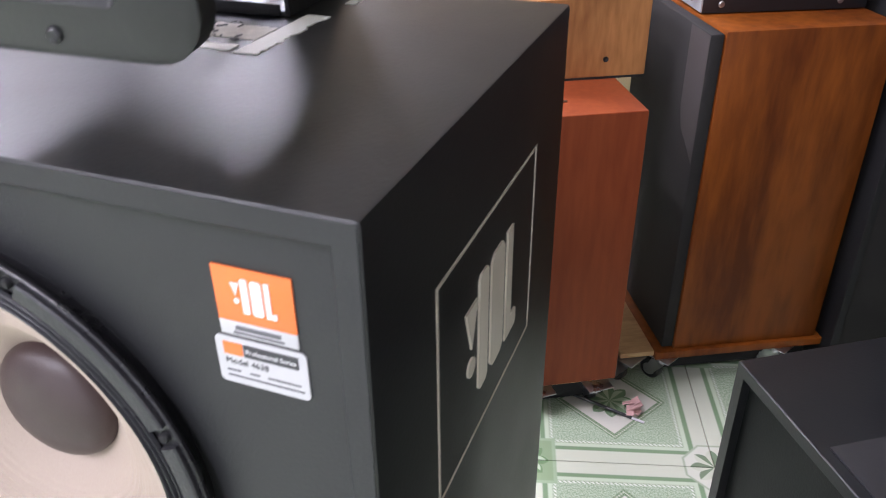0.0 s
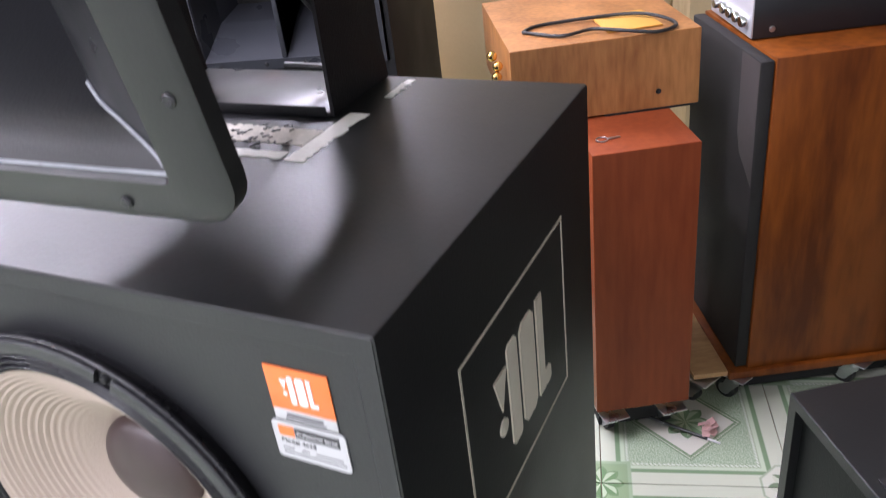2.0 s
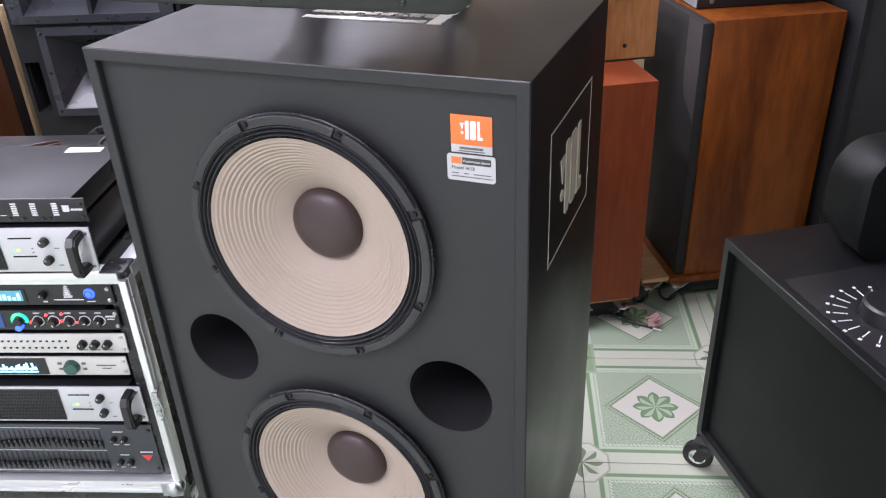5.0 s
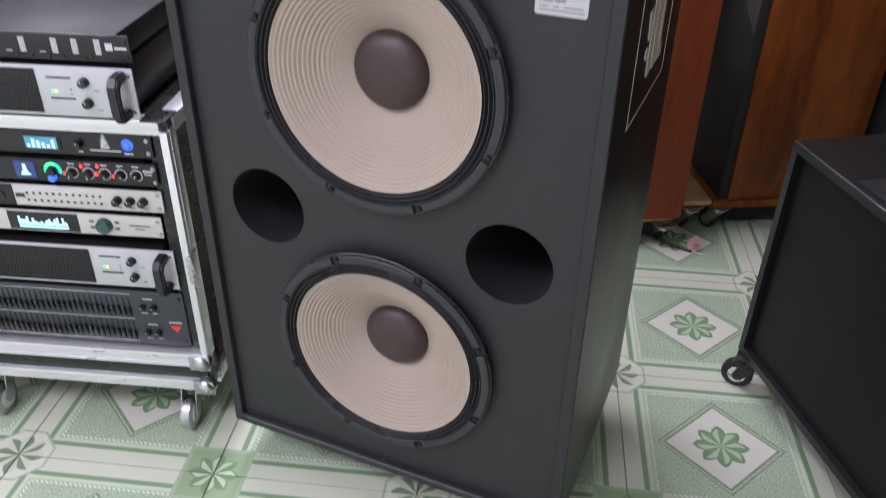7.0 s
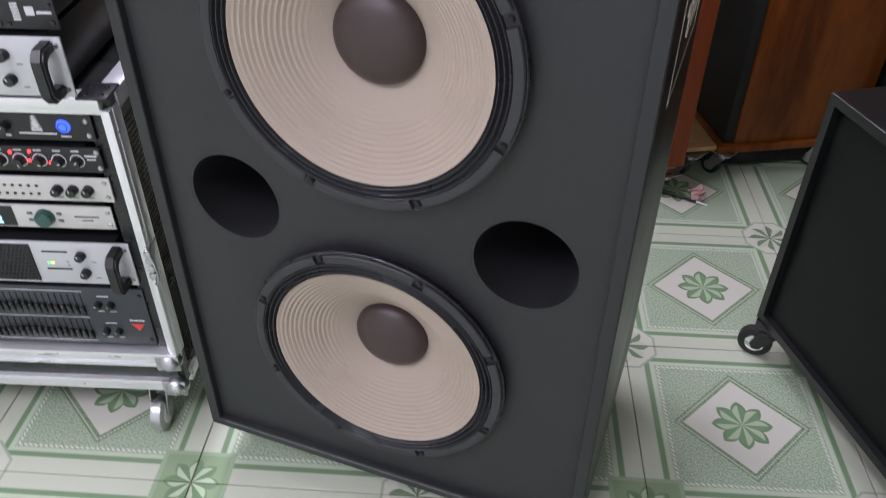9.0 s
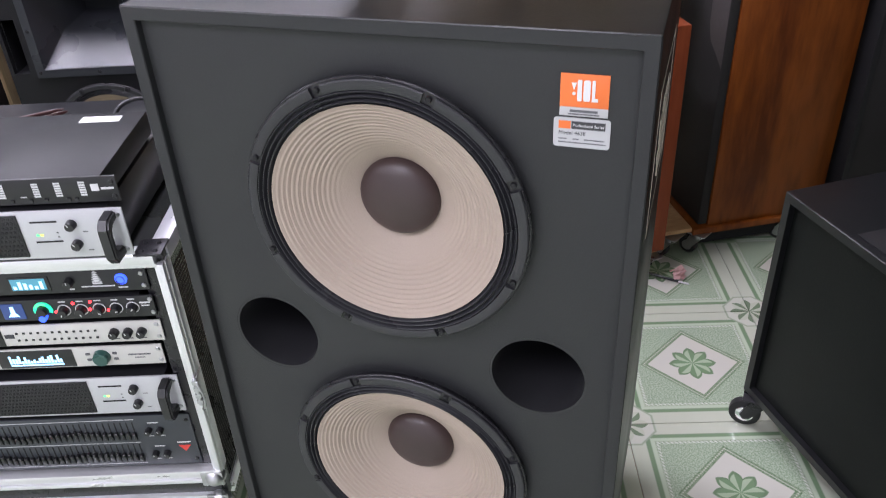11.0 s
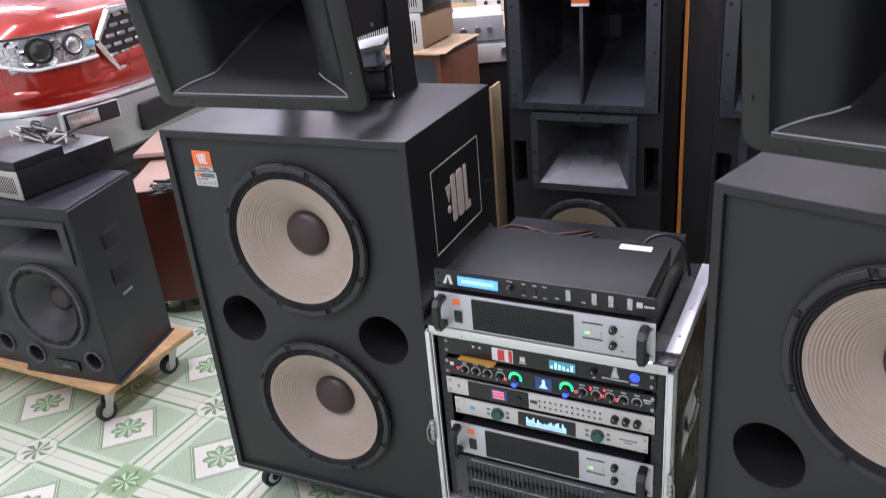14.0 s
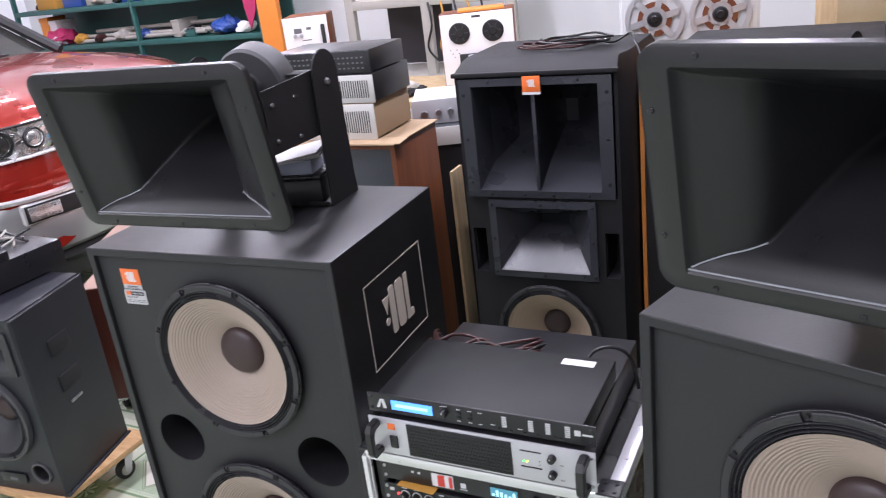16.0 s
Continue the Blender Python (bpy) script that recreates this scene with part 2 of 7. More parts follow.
LAMINATE = plain("black_ribbed_laminate", (0.014, 0.016, 0.015), 0.26, vary=0.3, scale=12, grain=340, bump=0.15)
SILVER = plain("silver_panel", (0.58, 0.58, 0.61), 0.36, 0.4, vary=0.06, scale=5, grain=200, bump=0.04)
PALE = plain("pale_grey_panel", (0.60, 0.59, 0.56), 0.42, 0.15, vary=0.05, bump=0.03)
PANEL = plain("black_anodised_panel", (0.013, 0.013, 0.015), 0.34, vary=0.2, bump=0.05)
SLATE = plain("dark_grey_panel", (0.040, 0.045, 0.052), 0.42, vary=0.12, bump=0.05)
LID = plain("black_powder_coat_lid", (0.010, 0.0112, 0.0122), 0.48, vary=0.15, grain=600, bump=0.15, spec=0.3)
KNOB = plain("black_knob", (0.015, 0.015, 0.016), 0.35, bump=0)
KNOB_GREEN = plain("dark_green_knob", (0.03, 0.09, 0.075), 0.3, bump=0)
MESH = plain("black_mesh", (0.012, 0.012, 0.013), 0.5, vary=0.5, grain=380, bump=0.6)
BLUE_LCD = glow("blue_display", (0.10, 0.36, 1.0), 2.6)
BLUE_TEXT = glow("display_text", (0.42, 0.72, 1.0), 2.2)
LCD_DIM = glow("blue_black_display", (0.03, 0.10, 0.45), 0.6)
CYAN_LCD = glow("cyan_display", (0.10, 0.42, 0.60), 1.0)
GREEN_LED = glow("green_light", (0.08, 0.9, 0.25), 2.5)
TEAL_LED = glow("teal_light", (0.02, 0.75, 0.45), 1.6)
RED_LED = glow("red_light", (1.0, 0.03, 0.04), 5.0)
YELLOW_LED = glow("yellow_light", (0.7, 0.9, 0.1), 3.0)
BLUE_LED = glow("blue_light", (0.03, 0.09, 1.0), 3.0)
RED_PRINT = plain("red_print", (0.65, 0.05, 0.04), 0.4, bump=0)
WHITE_PRINT = plain("white_print", (0.65, 0.65, 0.66), 0.5, bump=0)
WALNUT = timber("walnut_veneer", (0.085, 0.019, 0.0028), (0.215, 0.058, 0.0078), 0.42, grain=(5, 5, 0.9), spec=0.25)
TEAK = timber("teak_veneer", (0.22, 0.085, 0.026), (0.42, 0.185, 0.062), 0.42, grain=(9, 9, 1.6))
MAHOGANY = timber("red_mahogany_veneer", (0.180, 0.035, 0.0115), (0.255, 0.058, 0.019), 0.45, grain=(7, 7, 0.9), spec=0.25)
BROWN = timber("brown_veneer", (0.13, 0.036, 0.013), (0.20, 0.062, 0.022), 0.5)
ORANGE_WOOD = timber("orange_varnished_wood", (0.45, 0.15, 0.03), (0.62, 0.24, 0.06), 0.35)
DARK_RED = timber("dark_red_veneer", (0.055, 0.009, 0.006), (0.09, 0.017, 0.009), 0.45)
PLY = timber("plywood_board", (0.42, 0.24, 0.11), (0.60, 0.38, 0.19), 0.6, grain=(3, 16, 16))
PINE = timber("pale_pine", (0.45, 0.32, 0.17), (0.60, 0.45, 0.26), 0.55)
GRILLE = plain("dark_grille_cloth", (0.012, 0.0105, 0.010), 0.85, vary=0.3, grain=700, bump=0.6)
# lighter cloth colour that stands for a reflection on the walnut speaker's grille
GRILLE_LIT = plain("lit_grille_cloth", (0.040, 0.033, 0.032), 0.8, vary=0.2, grain=500, bump=0.4)
CARD = plain("brown_cardboard", (0.40, 0.28, 0.17), 0.8, vary=0.1, grain=90, bump=0.15)
TAN = plain("tan_carton", (0.36, 0.25, 0.15), 0.75, vary=0.08, bump=0.1)
WALL = plain("white_wall_paint", (0.74, 0.75, 0.76), 0.75, vary=0.05, scale=2, grain=60, bump=0.1)
CEIL = plain("ceiling_paint", (0.72, 0.72, 0.70), 0.8, vary=0.05, scale=2, bump=0.05)
TEALMETAL = plain("dark_teal_painted_metal", (0.03, 0.115, 0.105), 0.5, vary=0.25, scale=4, bump=0.1)
GREYMETAL = plain("grey_painted_metal", (0.42, 0.40, 0.36), 0.5, vary=0.15, bump=0.1)
CARPAINT = plain("metallic_red_car_paint", (0.32, 0.017, 0.010), 0.28, 0.35, vary=0.06, scale=3, grain=900, bump=0.01, coat=1.0)
CAR_SILVER = plain("silver_bumper_trim", (0.42, 0.42, 0.42), 0.35, 0.6, vary=0.08, bump=0.03)
CAR_BLACK = plain("black_car_plastic", (0.012, 0.012, 0.013), 0.45, vary=0.2, bump=0.1)
TYRE = plain("tyre_rubber", (0.016, 0.016, 0.016), 0.75, vary=0.3, bump=0.3)
CAR_GLASS = plain("tinted_car_glass", (0.03, 0.03, 0.028), 0.05, vary=0.1, bump=0, coat=0.5)
REFLECTOR = plain("lamp_reflector", (0.80, 0.80, 0.82), 0.2, 0.8, vary=0.7, scale=22, grain=60, bump=0.9)
BLUEGREY = plain("bluish_black_cabinet", (0.0105, 0.0113, 0.017), 0.42, vary=0.2, grain=400, bump=0.3)
GREYCONE = plain("grey_cone", (0.030, 0.031, 0.034), 0.5, vary=0.15, bump=0.15)
RED_CABLE = plain("dark_red_cable", (0.042, 0.011, 0.010), 0.45, bump=0)
BLACK_CABLE = plain("black_cable", (0.012, 0.012, 0.013), 0.45, bump=0)
GREY_CABLE = plain("pale_cable", (0.42, 0.40, 0.36), 0.55, bump=0)
BRASS = plain("polished_brass", (0.80, 0.52, 0.18), 0.15, 1.0, vary=0.1, bump=0)
DRIVER_GREY = plain("grey_driver_casting", (0.06, 0.06, 0.063), 0.5, vary=0.1, bump=0.1)
BLUE_BAG = plain("blue_plastic_bag", (0.03, 0.08, 0.33), 0.35, vary=0.4, scale=20, bump=0.5)
CLEAR_BAG = plain("hazy_plastic_bag", (0.42, 0.47, 0.52), 0.3, vary=0.2, scale=14, bump=0.6)
PINK = plain("pink_cloth", (0.45, 0.03, 0.12), 0.7, bump=0.2)
ORANGE_PAINT = plain("orange_painted_post", (0.80, 0.27, 0.05), 0.45, vary=0.08, bump=0.05)
AMBER = plain("yellow_card", (0.55, 0.28, 0.05), 0.6, vary=0.1, bump=0.1)
PINKBOARD = plain("pinkish_brown_board", (0.40, 0.27, 0.22), 0.55, vary=0.1, scale=8, bump=0.08)
TUBE_GLOW = glow("lit_tube", LAMP_COLOUR, 6.0, (0.8, 0.8, 0.8))


# ---- building helpers ----
def thing(name, m, label, category, group="", kind=""):
    ob = new(name)
    ob.empty_display_size = 0.05
    ob.matrix_basis = m
    return tagged(ob, label, category, group, kind)


def part(name, bm, material, parent=None, label="", at=None, smooth=True):
    """One mesh object under a thing or a part."""
    bmesh.ops.recalc_face_normals(bm, faces=bm.faces)
    if smooth:
        for f in bm.faces:
            f.smooth = True
        for e in bm.edges:
            e.smooth = len(e.link_faces) == 2 and e.calc_face_angle(0) < 0.6
    me = bpy.data.meshes.new(name)
    bm.to_mesh(me)
    bm.free()
    me.materials.append(material)
    ob = new(name, me)
    ob.parent = parent
    if at is not None:
        ob.matrix_basis = at
    if label:
        ob["label"] = label
    return ob


def again(ob, parent, at):
    """One more part on the same mesh."""
    q = new(ob.name.split(".")[0], ob.data)
    q.parent, q.matrix_basis = parent, at
    return q


def bm_():
    return bmesh.new()


def box(bm, x0, x1, y0, y1, z0, z1, bev=0.0, m=None, seg=2):
    vs = [bm.verts.new((x, y, z)) for x in (x0, x1) for y in (y0, y1) for z in (z0, z1)]
    fs = [bm.faces.new([vs[i] for i in q]) for q in ((0, 1, 3, 2), (4, 6, 7, 5), (0, 4, 5, 1), (2, 3, 7, 6), (0, 2, 6, 4), (1, 5, 7, 3))]
    if bev:
        es = list({e for f in fs for e in f.edges})
        r = bmesh.ops.bevel(bm, geom=es, offset=bev, segments=seg, affect="EDGES", profile=0.5)
        vs = list({v for f in r["faces"] for v in f.verts} | {v for v in vs if v.is_valid})
    if m is not None:
        bmesh.ops.transform(bm, matrix=m, verts=vs)
    return bm


def rev(bm, profile, m=None, seg=48, close=False):
    """Turns a profile of (radius, height) round z."""
    rings = []
    for r, h in profile:
        if r < 1e-6:
            rings.append([bm.verts.new((0, 0, h))])
        else:
            rings.append([bm.verts.new((r * math.cos(2 * math.pi * i / seg), r * math.sin(2 * math.pi * i / seg), h)) for i in range(seg)])
    pairs = list(zip(rings, rings[1:])) + ([(rings[-1], rings[0])] if close else [])
    for a, b in pairs:
        for i in range(seg):
            j = (i + 1) % seg
            if len(a) == 1 and len(b) == 1:
                continue
            if len(a) == 1:
                bm.faces.new((a[0], b[i], b[j]))
            elif len(b) == 1:
                bm.faces.new((a[i], b[0], a[j]))
            else:
                bm.faces.new((a[i], b[i], b[j], a[j]))
    if m is not None:
        bmesh.ops.transform(bm, matrix=m, verts=[v for ring in rings for v in ring])
    return bm


def rod(bm, a, b, r, seg=16, r2=None):
    """A capped cylinder or cone from a to b."""
    a, b = Vector(a), Vector(b)
    d = b - a
    m = Matrix.Translation(a) @ d.to_track_quat("Z", "Y").to_matrix().to_4x4()
    r2 = r if r2 is None else r2
    return rev(bm, [(0, 0), (r, 0), (r2, d.length), (0, d.length)], m, seg)


def tube(bm, pts, r, seg=8, steps=6):
    """A round cable through points."""
    pts = [Vector(p) for p in pts]
    path = []
    for i in range(len(pts) - 1):
        p0, p1, p2, p3 = pts[max(i - 1, 0)], pts[i], pts[i + 1], pts[min(i + 2, len(pts) - 1)]
        for s in range(steps):
            t = s / steps
            path.append(0.5 * (2 * p1 + (p2 - p0) * t + (2 * p0 - 5 * p1 + 4 * p2 - p3) * t * t + (3 * p1 - p0 - 3 * p2 + p3) * t ** 3))
    path.append(pts[-1])
    rings = []
    for i, p in enumerate(path):
        d = path[min(i + 1, len(path) - 1)] - path[max(i - 1, 0)]
        q = d.to_track_quat("Z", "Y").to_matrix()
        rings.append([bm.verts.new(p + q @ Vector((r * math.cos(2 * math.pi * k / seg), r * math.sin(2 * math.pi * k / seg), 0))) for k in range(seg)])
    for a, b in zip(rings, rings[1:]):
        for k in range(seg):
            bm.faces.new((a[k], b[k], b[(k + 1) % seg], a[(k + 1) % seg]))
    bm.faces.new(rings[0]), bm.faces.new(rings[-1])
    return bm


def rrect(w, h, r, n=6):
    """Outline of a rounded rectangle in x and z."""
    r = max(min(r, w / 2 - 1e-4, h / 2 - 1e-4), 1e-4)
    out = []
    for cx, cz, a0 in ((w / 2 - r, h / 2 - r, 0), (-w / 2 + r, h / 2 - r, 90), (-w / 2 + r, -h / 2 + r, 180), (w / 2 - r, -h / 2 + r, 270)):
        for k in range(n + 1):
            a = radians(a0 + 90 * k / n)
            out.append((cx + r * math.cos(a), cz + r * math.sin(a)))
    return out


def loft(bm, sections, caps=(False, False), n=6):
    """Rounded rectangles (width, height, corner, y, cx, cz) joined one to the next."""
    rings = []
    for w, h, r, y, cx, cz in sections:
        rings.append([bm.verts.new((cx + x, y, cz + z)) for x, z in rrect(w, h, r, n)])
    for a, b in zip(rings, rings[1:]):
        for k in range(len(a)):
            j = (k + 1) % len(a)
            bm.faces.new((a[k], a[j], b[j], b[k]))
    if caps[0]:
        bm.faces.new(rings[0])
    if caps[1]:
        bm.faces.new(rings[-1])
    return bm


def prism(bm, outline, a, b, axis="y"):
    """An outline of two coordinates pulled from a to b along an axis."""
    put = {"x": lambda p, d: (d, p[0], p[1]), "y": lambda p, d: (p[0], d, p[1]), "z": lambda p, d: (p[0], p[1], d)}[axis]
    r0 = [bm.verts.new(put(p, a)) for p in outline]
    r1 = [bm.verts.new(put(p, b)) for p in outline]
    bm.faces.new(r0), bm.faces.new(r1)
    for k in range(len(r0)):
        j = (k + 1) % len(r0)
        bm.faces.new((r0[k], r0[j], r1[j], r1[k]))
    return bm


def holed(bm, outline, holes, y, seg=56):
    """A flat face in x and z at y with holes: round (x, z, radius) or an outline of points."""
    edges, loops = [], [outline]
    for q in holes:
        loops.append(q if isinstance(q, list) else [(q[0] + q[2] * math.cos(2 * math.pi * k / seg), q[1] + q[2] * math.sin(2 * math.pi * k / seg)) for k in range(seg)])
    for loop in loops:
        vs = [bm.verts.new((x, y, z)) for x, z in loop]
        edges += [bm.edges.new((vs[k], vs[(k + 1) % len(vs)])) for k in range(len(vs))]
    bmesh.ops.triangle_fill(bm, use_beauty=True, use_dissolve=False, edges=edges)
    return bm


def letters(name, words, size, m, material, parent):
    """Lettering in the built-in font, as a mesh."""
    cu = bpy.data.curves.new(name, "FONT")
    cu.body, cu.size, cu.extrude, cu.align_x, cu.align_y = words, size, 0.0002, "LEFT", "CENTER"
    ob = bpy.data.objects.new(name, cu)
    scene.collection.objects.link(ob)
    me = bpy.data.meshes.new_from_object(ob.evaluated_get(bpy.context.evaluated_depsgraph_get()))
    bpy.data.objects.remove(ob)
    me.materials.clear()
    me.materials.append(material)
    q = new(name, me)
    q.parent, q.matrix_basis = parent, m
    return q


FRONT = pose(0, 0, 0, 90, 0, 0)  # turns z towards -y: faces the viewer


# ---- the setting ----
X0, X1, Y0, Y1 = -8.0, 2.6, -3.0, 5.7


def structure(name, bm, material, label):
    return tagged(part(name, bm, material), label, name.split("_")[0], kind="structure")


structure("ceiling", box(bm_(), X0, X1, Y0, Y1, CEILING, CEILING + 0.1), CEIL, "plain white painted ceiling over the showroom")
structure("wall_north", box(bm_(), X0, X1, Y1, Y1 + 0.15, 0, CEILING), WALL, "white painted wall behind the shelves")
b = bm_()
for x0, x1, z0, z1 in ((X0, -5.0, 0, CEILING), (1.6, X1, 0, CEILING), (-5.0, 1.6, 2.75, CEILING)):
    box(b, x0, x1, Y0 - 0.15, Y0, z0, z1)
structure("wall_south", b, WALL, "white wall with the wide open shop front")
structure("ground", box(bm_(), -12, 8, -12, Y0 - 0.0005, -0.06, -0.01), GROUT, "plain paving outside the shop front")
structure("wall_west", box(bm_(), X0 - 0.15, X0, Y0, Y1, 0, CEILING), WALL, "plain white painted wall")
# out of view; its dark colour is chosen to keep bounced light off the flanks
structure("wall_east", box(bm_(), X1, X1 + 0.15, Y0, Y1, 0, CEILING), DARK_WALL, "unseen side wall, coloured dark to cut bounced light")


def ceiling_lamp():
    ob = thing("ceiling_lamp", pose(0, 0, 0), "white ceiling batten with a lit tube", "ceiling lamp", "ceiling tube lamps")
    part("housing", box(bm_(), -0.62, 0.62, -0.035, 0.035, -0.05, 0, 0.006), WALL, ob)
    part("tube", rod(bm_(), (-0.59, 0, -0.065), (0.59, 0, -0.065), 0.013), TUBE_GLOW, ob, "lit white tube")
    return ob


lamp0 = ceiling_lamp()
for i, (x, y, turn) in enumerate(LAMPS):
    at = pose(x, y, CEILING - 0.001, 0, 0, turn)
    if i == 0:
        lamp0.matrix_basis = at
    else:
        copy_thing(lamp0, at)
    d = bpy.data.lights.new("tube_light", "AREA")
    d.shape, d.size, d.size_y, d.energy, d.color = "RECTANGLE", 1.2, 0.12, LAMP_POWER, LAMP_COLOUR
    o = new("tube_light", d)
    o.matrix_basis = pose(x, y, CEILING - 0.085, 0, 0, turn)


door = bpy.data.lights.new("shop_front_daylight", "AREA")
door.shape, door.size, door.size_y, door.energy, door.color = "RECTANGLE", 6.4, 2.6, DOOR_POWER, DOOR_COLOUR
new("shop_front_daylight", door).matrix_basis = pose(-1.7, Y0 - 0.05, 1.4, 90, 0, 0)


# ---- shared parts ----
def caster(parent, x, y, top, turn=0, wheel_r=0.034, fork=RUBBER, hub=STEEL, plate=STEEL):
    """A swivel caster: plate, fork and wheel."""
    at = pose(x, y, 0, 0, 0, turn)
    b = box(bm_(), -0.032, 0.032, -0.036, 0.036, top - 0.004, top, 0.0015)
    rod(b, (0, 0, top - 0.022), (0, 0, top - 0.004), 0.02, 16)
    for s in (-1, 1):
        prism(b, [(-0.018, top - 0.02), (0.02, top - 0.02), (0.036, wheel_r), (0.028, wheel_r - 0.012), (0.014, wheel_r - 0.008)], s * 0.017, s * 0.0145, "x")
    q = part("caster", b, plate, parent, "", at)
    w = rev(bm_(), [(0, -0.011), (wheel_r * 0.8, -0.012), (wheel_r * 0.97, -0.009), (wheel_r, 0), (wheel_r * 0.97, 0.009), (wheel_r * 0.8, 0.012), (0, 0.011)], pose(0, 0.026, wheel_r, 0, 90, 0), 24)
    part("wheel", w, fork, q)
    h = rev(bm_(), [(0, -0.0135), (wheel_r * 0.55, -0.0135), (wheel_r * 0.6, -0.011), (wheel_r * 0.6, 0.011), (wheel_r * 0.55, 0.0135), (0, 0.0135)], pose(0, 0.026, wheel_r, 0, 90, 0), 20)
    part("hub", h, hub, q)
    return q


def wavy_cone(r0, r1, d0, d1, ribs, amp, n=96):
    """Profile of a curved paper cone with concentric ribs, from the outer to the inner radius."""
    out = []
    for k in range(n + 1):
        t = k / n
        r = r0 + (r1 - r0) * t
        h = d0 + (d1 - d0) * (0.80 * t + 0.20 * t * t)
        fade = min(1.0, max(0.0, (t - 0.02) * 20), max(0.0, (0.80 - t) * 4))
        out.append((r, h + fade * amp * math.sin(2 * math.pi * ribs * t)))
    return out


def woofer(parent, x, z, y, R, cone, group="", depth=0.050, cap_r=0.056, ribs=18):
    """A cone loudspeaker: cast frame, pleated surround, ribbed cone, dome cap and eight bolts."""
    k = R / 0.2
    fr = rev(bm_(), [(R - 0.0085 * k, 0.0), (R - 0.0075 * k, 0.006 * k), (R - 0.0015 * k, 0.0125 * k), (R + 0.0006 * k, 0.0145 * k), (R + 0.0006 * k, 0.0172 * k), (R - 0.0008 * k, 0.0185 * k), (R - 0.0165 * k, 0.0185 * k), (R - 0.017 * k, 0.012 * k), (R - 0.017 * k, -0.02)], seg=72)
    q = part("woofer", fr, CAST, parent, "", pose(x, y, z) @ FRONT)
    # gasket ring in eight arcs, with a bolt in each gap
    gs = bm_()
    prof = [(R - 0.0026 * k, 0.0186 * k), (R - 0.0027 * k, 0.0215 * k), (R - 0.0042 * k, 0.0228 * k), (R - 0.0140 * k, 0.0235 * k), (R - 0.0160 * k, 0.0225 * k), (R - 0.0164 * k, 0.0186 * k)]
    cols = []
    for i in range(9):
        a = radians(-20.0 + 40.0 * i / 8)
        cols.append([gs.verts.new((r * math.cos(a), r * math.sin(a), h)) for r, h in prof])
    for c0, c1 in zip(cols, cols[1:]):
        for i in range(len(prof) - 1):
            gs.faces.new((c0[i], c1[i], c1[i + 1], c0[i + 1]))
    gs.faces.new(cols[0][::-1]), gs.faces.new(cols[-1])
    arc = None
    for i in range(8):
        at = pose(0, 0, 0, 0, 0, 45 * i)
        arc = part("gasket", gs, GASKET, q, "", at) if arc is None else again(arc, q, at)
    sr = []
    r0, r1 = R - 0.0166 * k, R - 0.0365 * k
    for i in range(43):
        t = i / 42
        sr.append((r0 + (r1 - r0) * t, 0.0200 * k + 0.0036 * k * math.sin(t * 2 * math.pi * 3.0) - 0.002 * k * t))
    part("surround", rev(bm_(), sr, seg=72), SURROUND, q)
    part("cone", rev(bm_(), wavy_cone(r1 + 0.0004, cap_r - 0.002, 0.0192 * k, -depth, ribs, 0.0008 * k), seg=80), cone, q)
    capm = [(cap_r * math.cos(a), -depth + 0.004 + cap_r * 0.46 * math.sin(a)) for a in [radians(v) for v in range(0, 91, 9)]]
    capm = [(cap_r, -depth - 0.004)] + capm[:-1] + [(0, -depth + 0.004 + cap_r * 0.46)]
    part("dust_cap", rev(bm_(), capm, seg=48), CAP, q)
    hb = rev(bm_(), [(0, 0.0225 * k), (0.0032 * k, 0.0225 * k), (0.0042 * k, 0.021 * k), (0.0042 * k, 0.0095 * k)], None, 10)
    bolt = None
    for i in range(8):
        a = radians(22.5 + 45 * i)
        at = pose((R - 0.0085 * k) * math.cos(a), (R - 0.0085 * k) * math.sin(a), 0, 0, 0, 22.5 + 45 * i + 90)
        bolt = part("bolt", hb, DARK, q, "", at) if bolt is None else again(bolt, q, at)
    return q


def emblem(parent, m, w, material, name="emblem", thick=0.0006):
    """A plain brand mark: a wedge, a dot and plain bars, flat in x and z."""
    s = w
    b = bm_()
    prism(b, [(-0.50 * s, 0.30 * s), (-0.30 * s, 0.30 * s), (-0.40 * s, 0.0)], 0, -thick)
    rev(b, [(0, 0), (0.065 * s, 0), (0.065 * s, thick), (0, thick)], pose(-0.40 * s, 0, -0.13 * s) @ FRONT, 20)
    for x0, x1, z0, z1, c in ((-0.27, -0.10, -0.42, 0.42, 0.03), (-0.04, 0.22, -0.42, 0.42, 0.05), (0.28, 0.40, -0.42, 0.42, 0.0), (0.40, 0.52, -0.42, -0.28, 0.02)):
        prism(b, [((x0 + c) * s, z0 * s), ((x1 - c) * s, z0 * s), (x1 * s, (z0 + c) * s), (x1 * s, (z1 - c) * s), ((x1 - c) * s, z1 * s), ((x0 + c) * s, z1 * s), (x0 * s, (z1 - c) * s), (x0 * s, (z0 + c) * s)] if c else [(x0 * s, z0 * s), (x1 * s, z0 * s), (x1 * s, z1 * s), (x0 * s, z1 * s)], 0, -thick)
    return part(name, b, material, parent, "", m, smooth=False)


# ---- the two double-woofer cabinets ----
W, ZB, ZT = 0.672, 0.100, 1.132


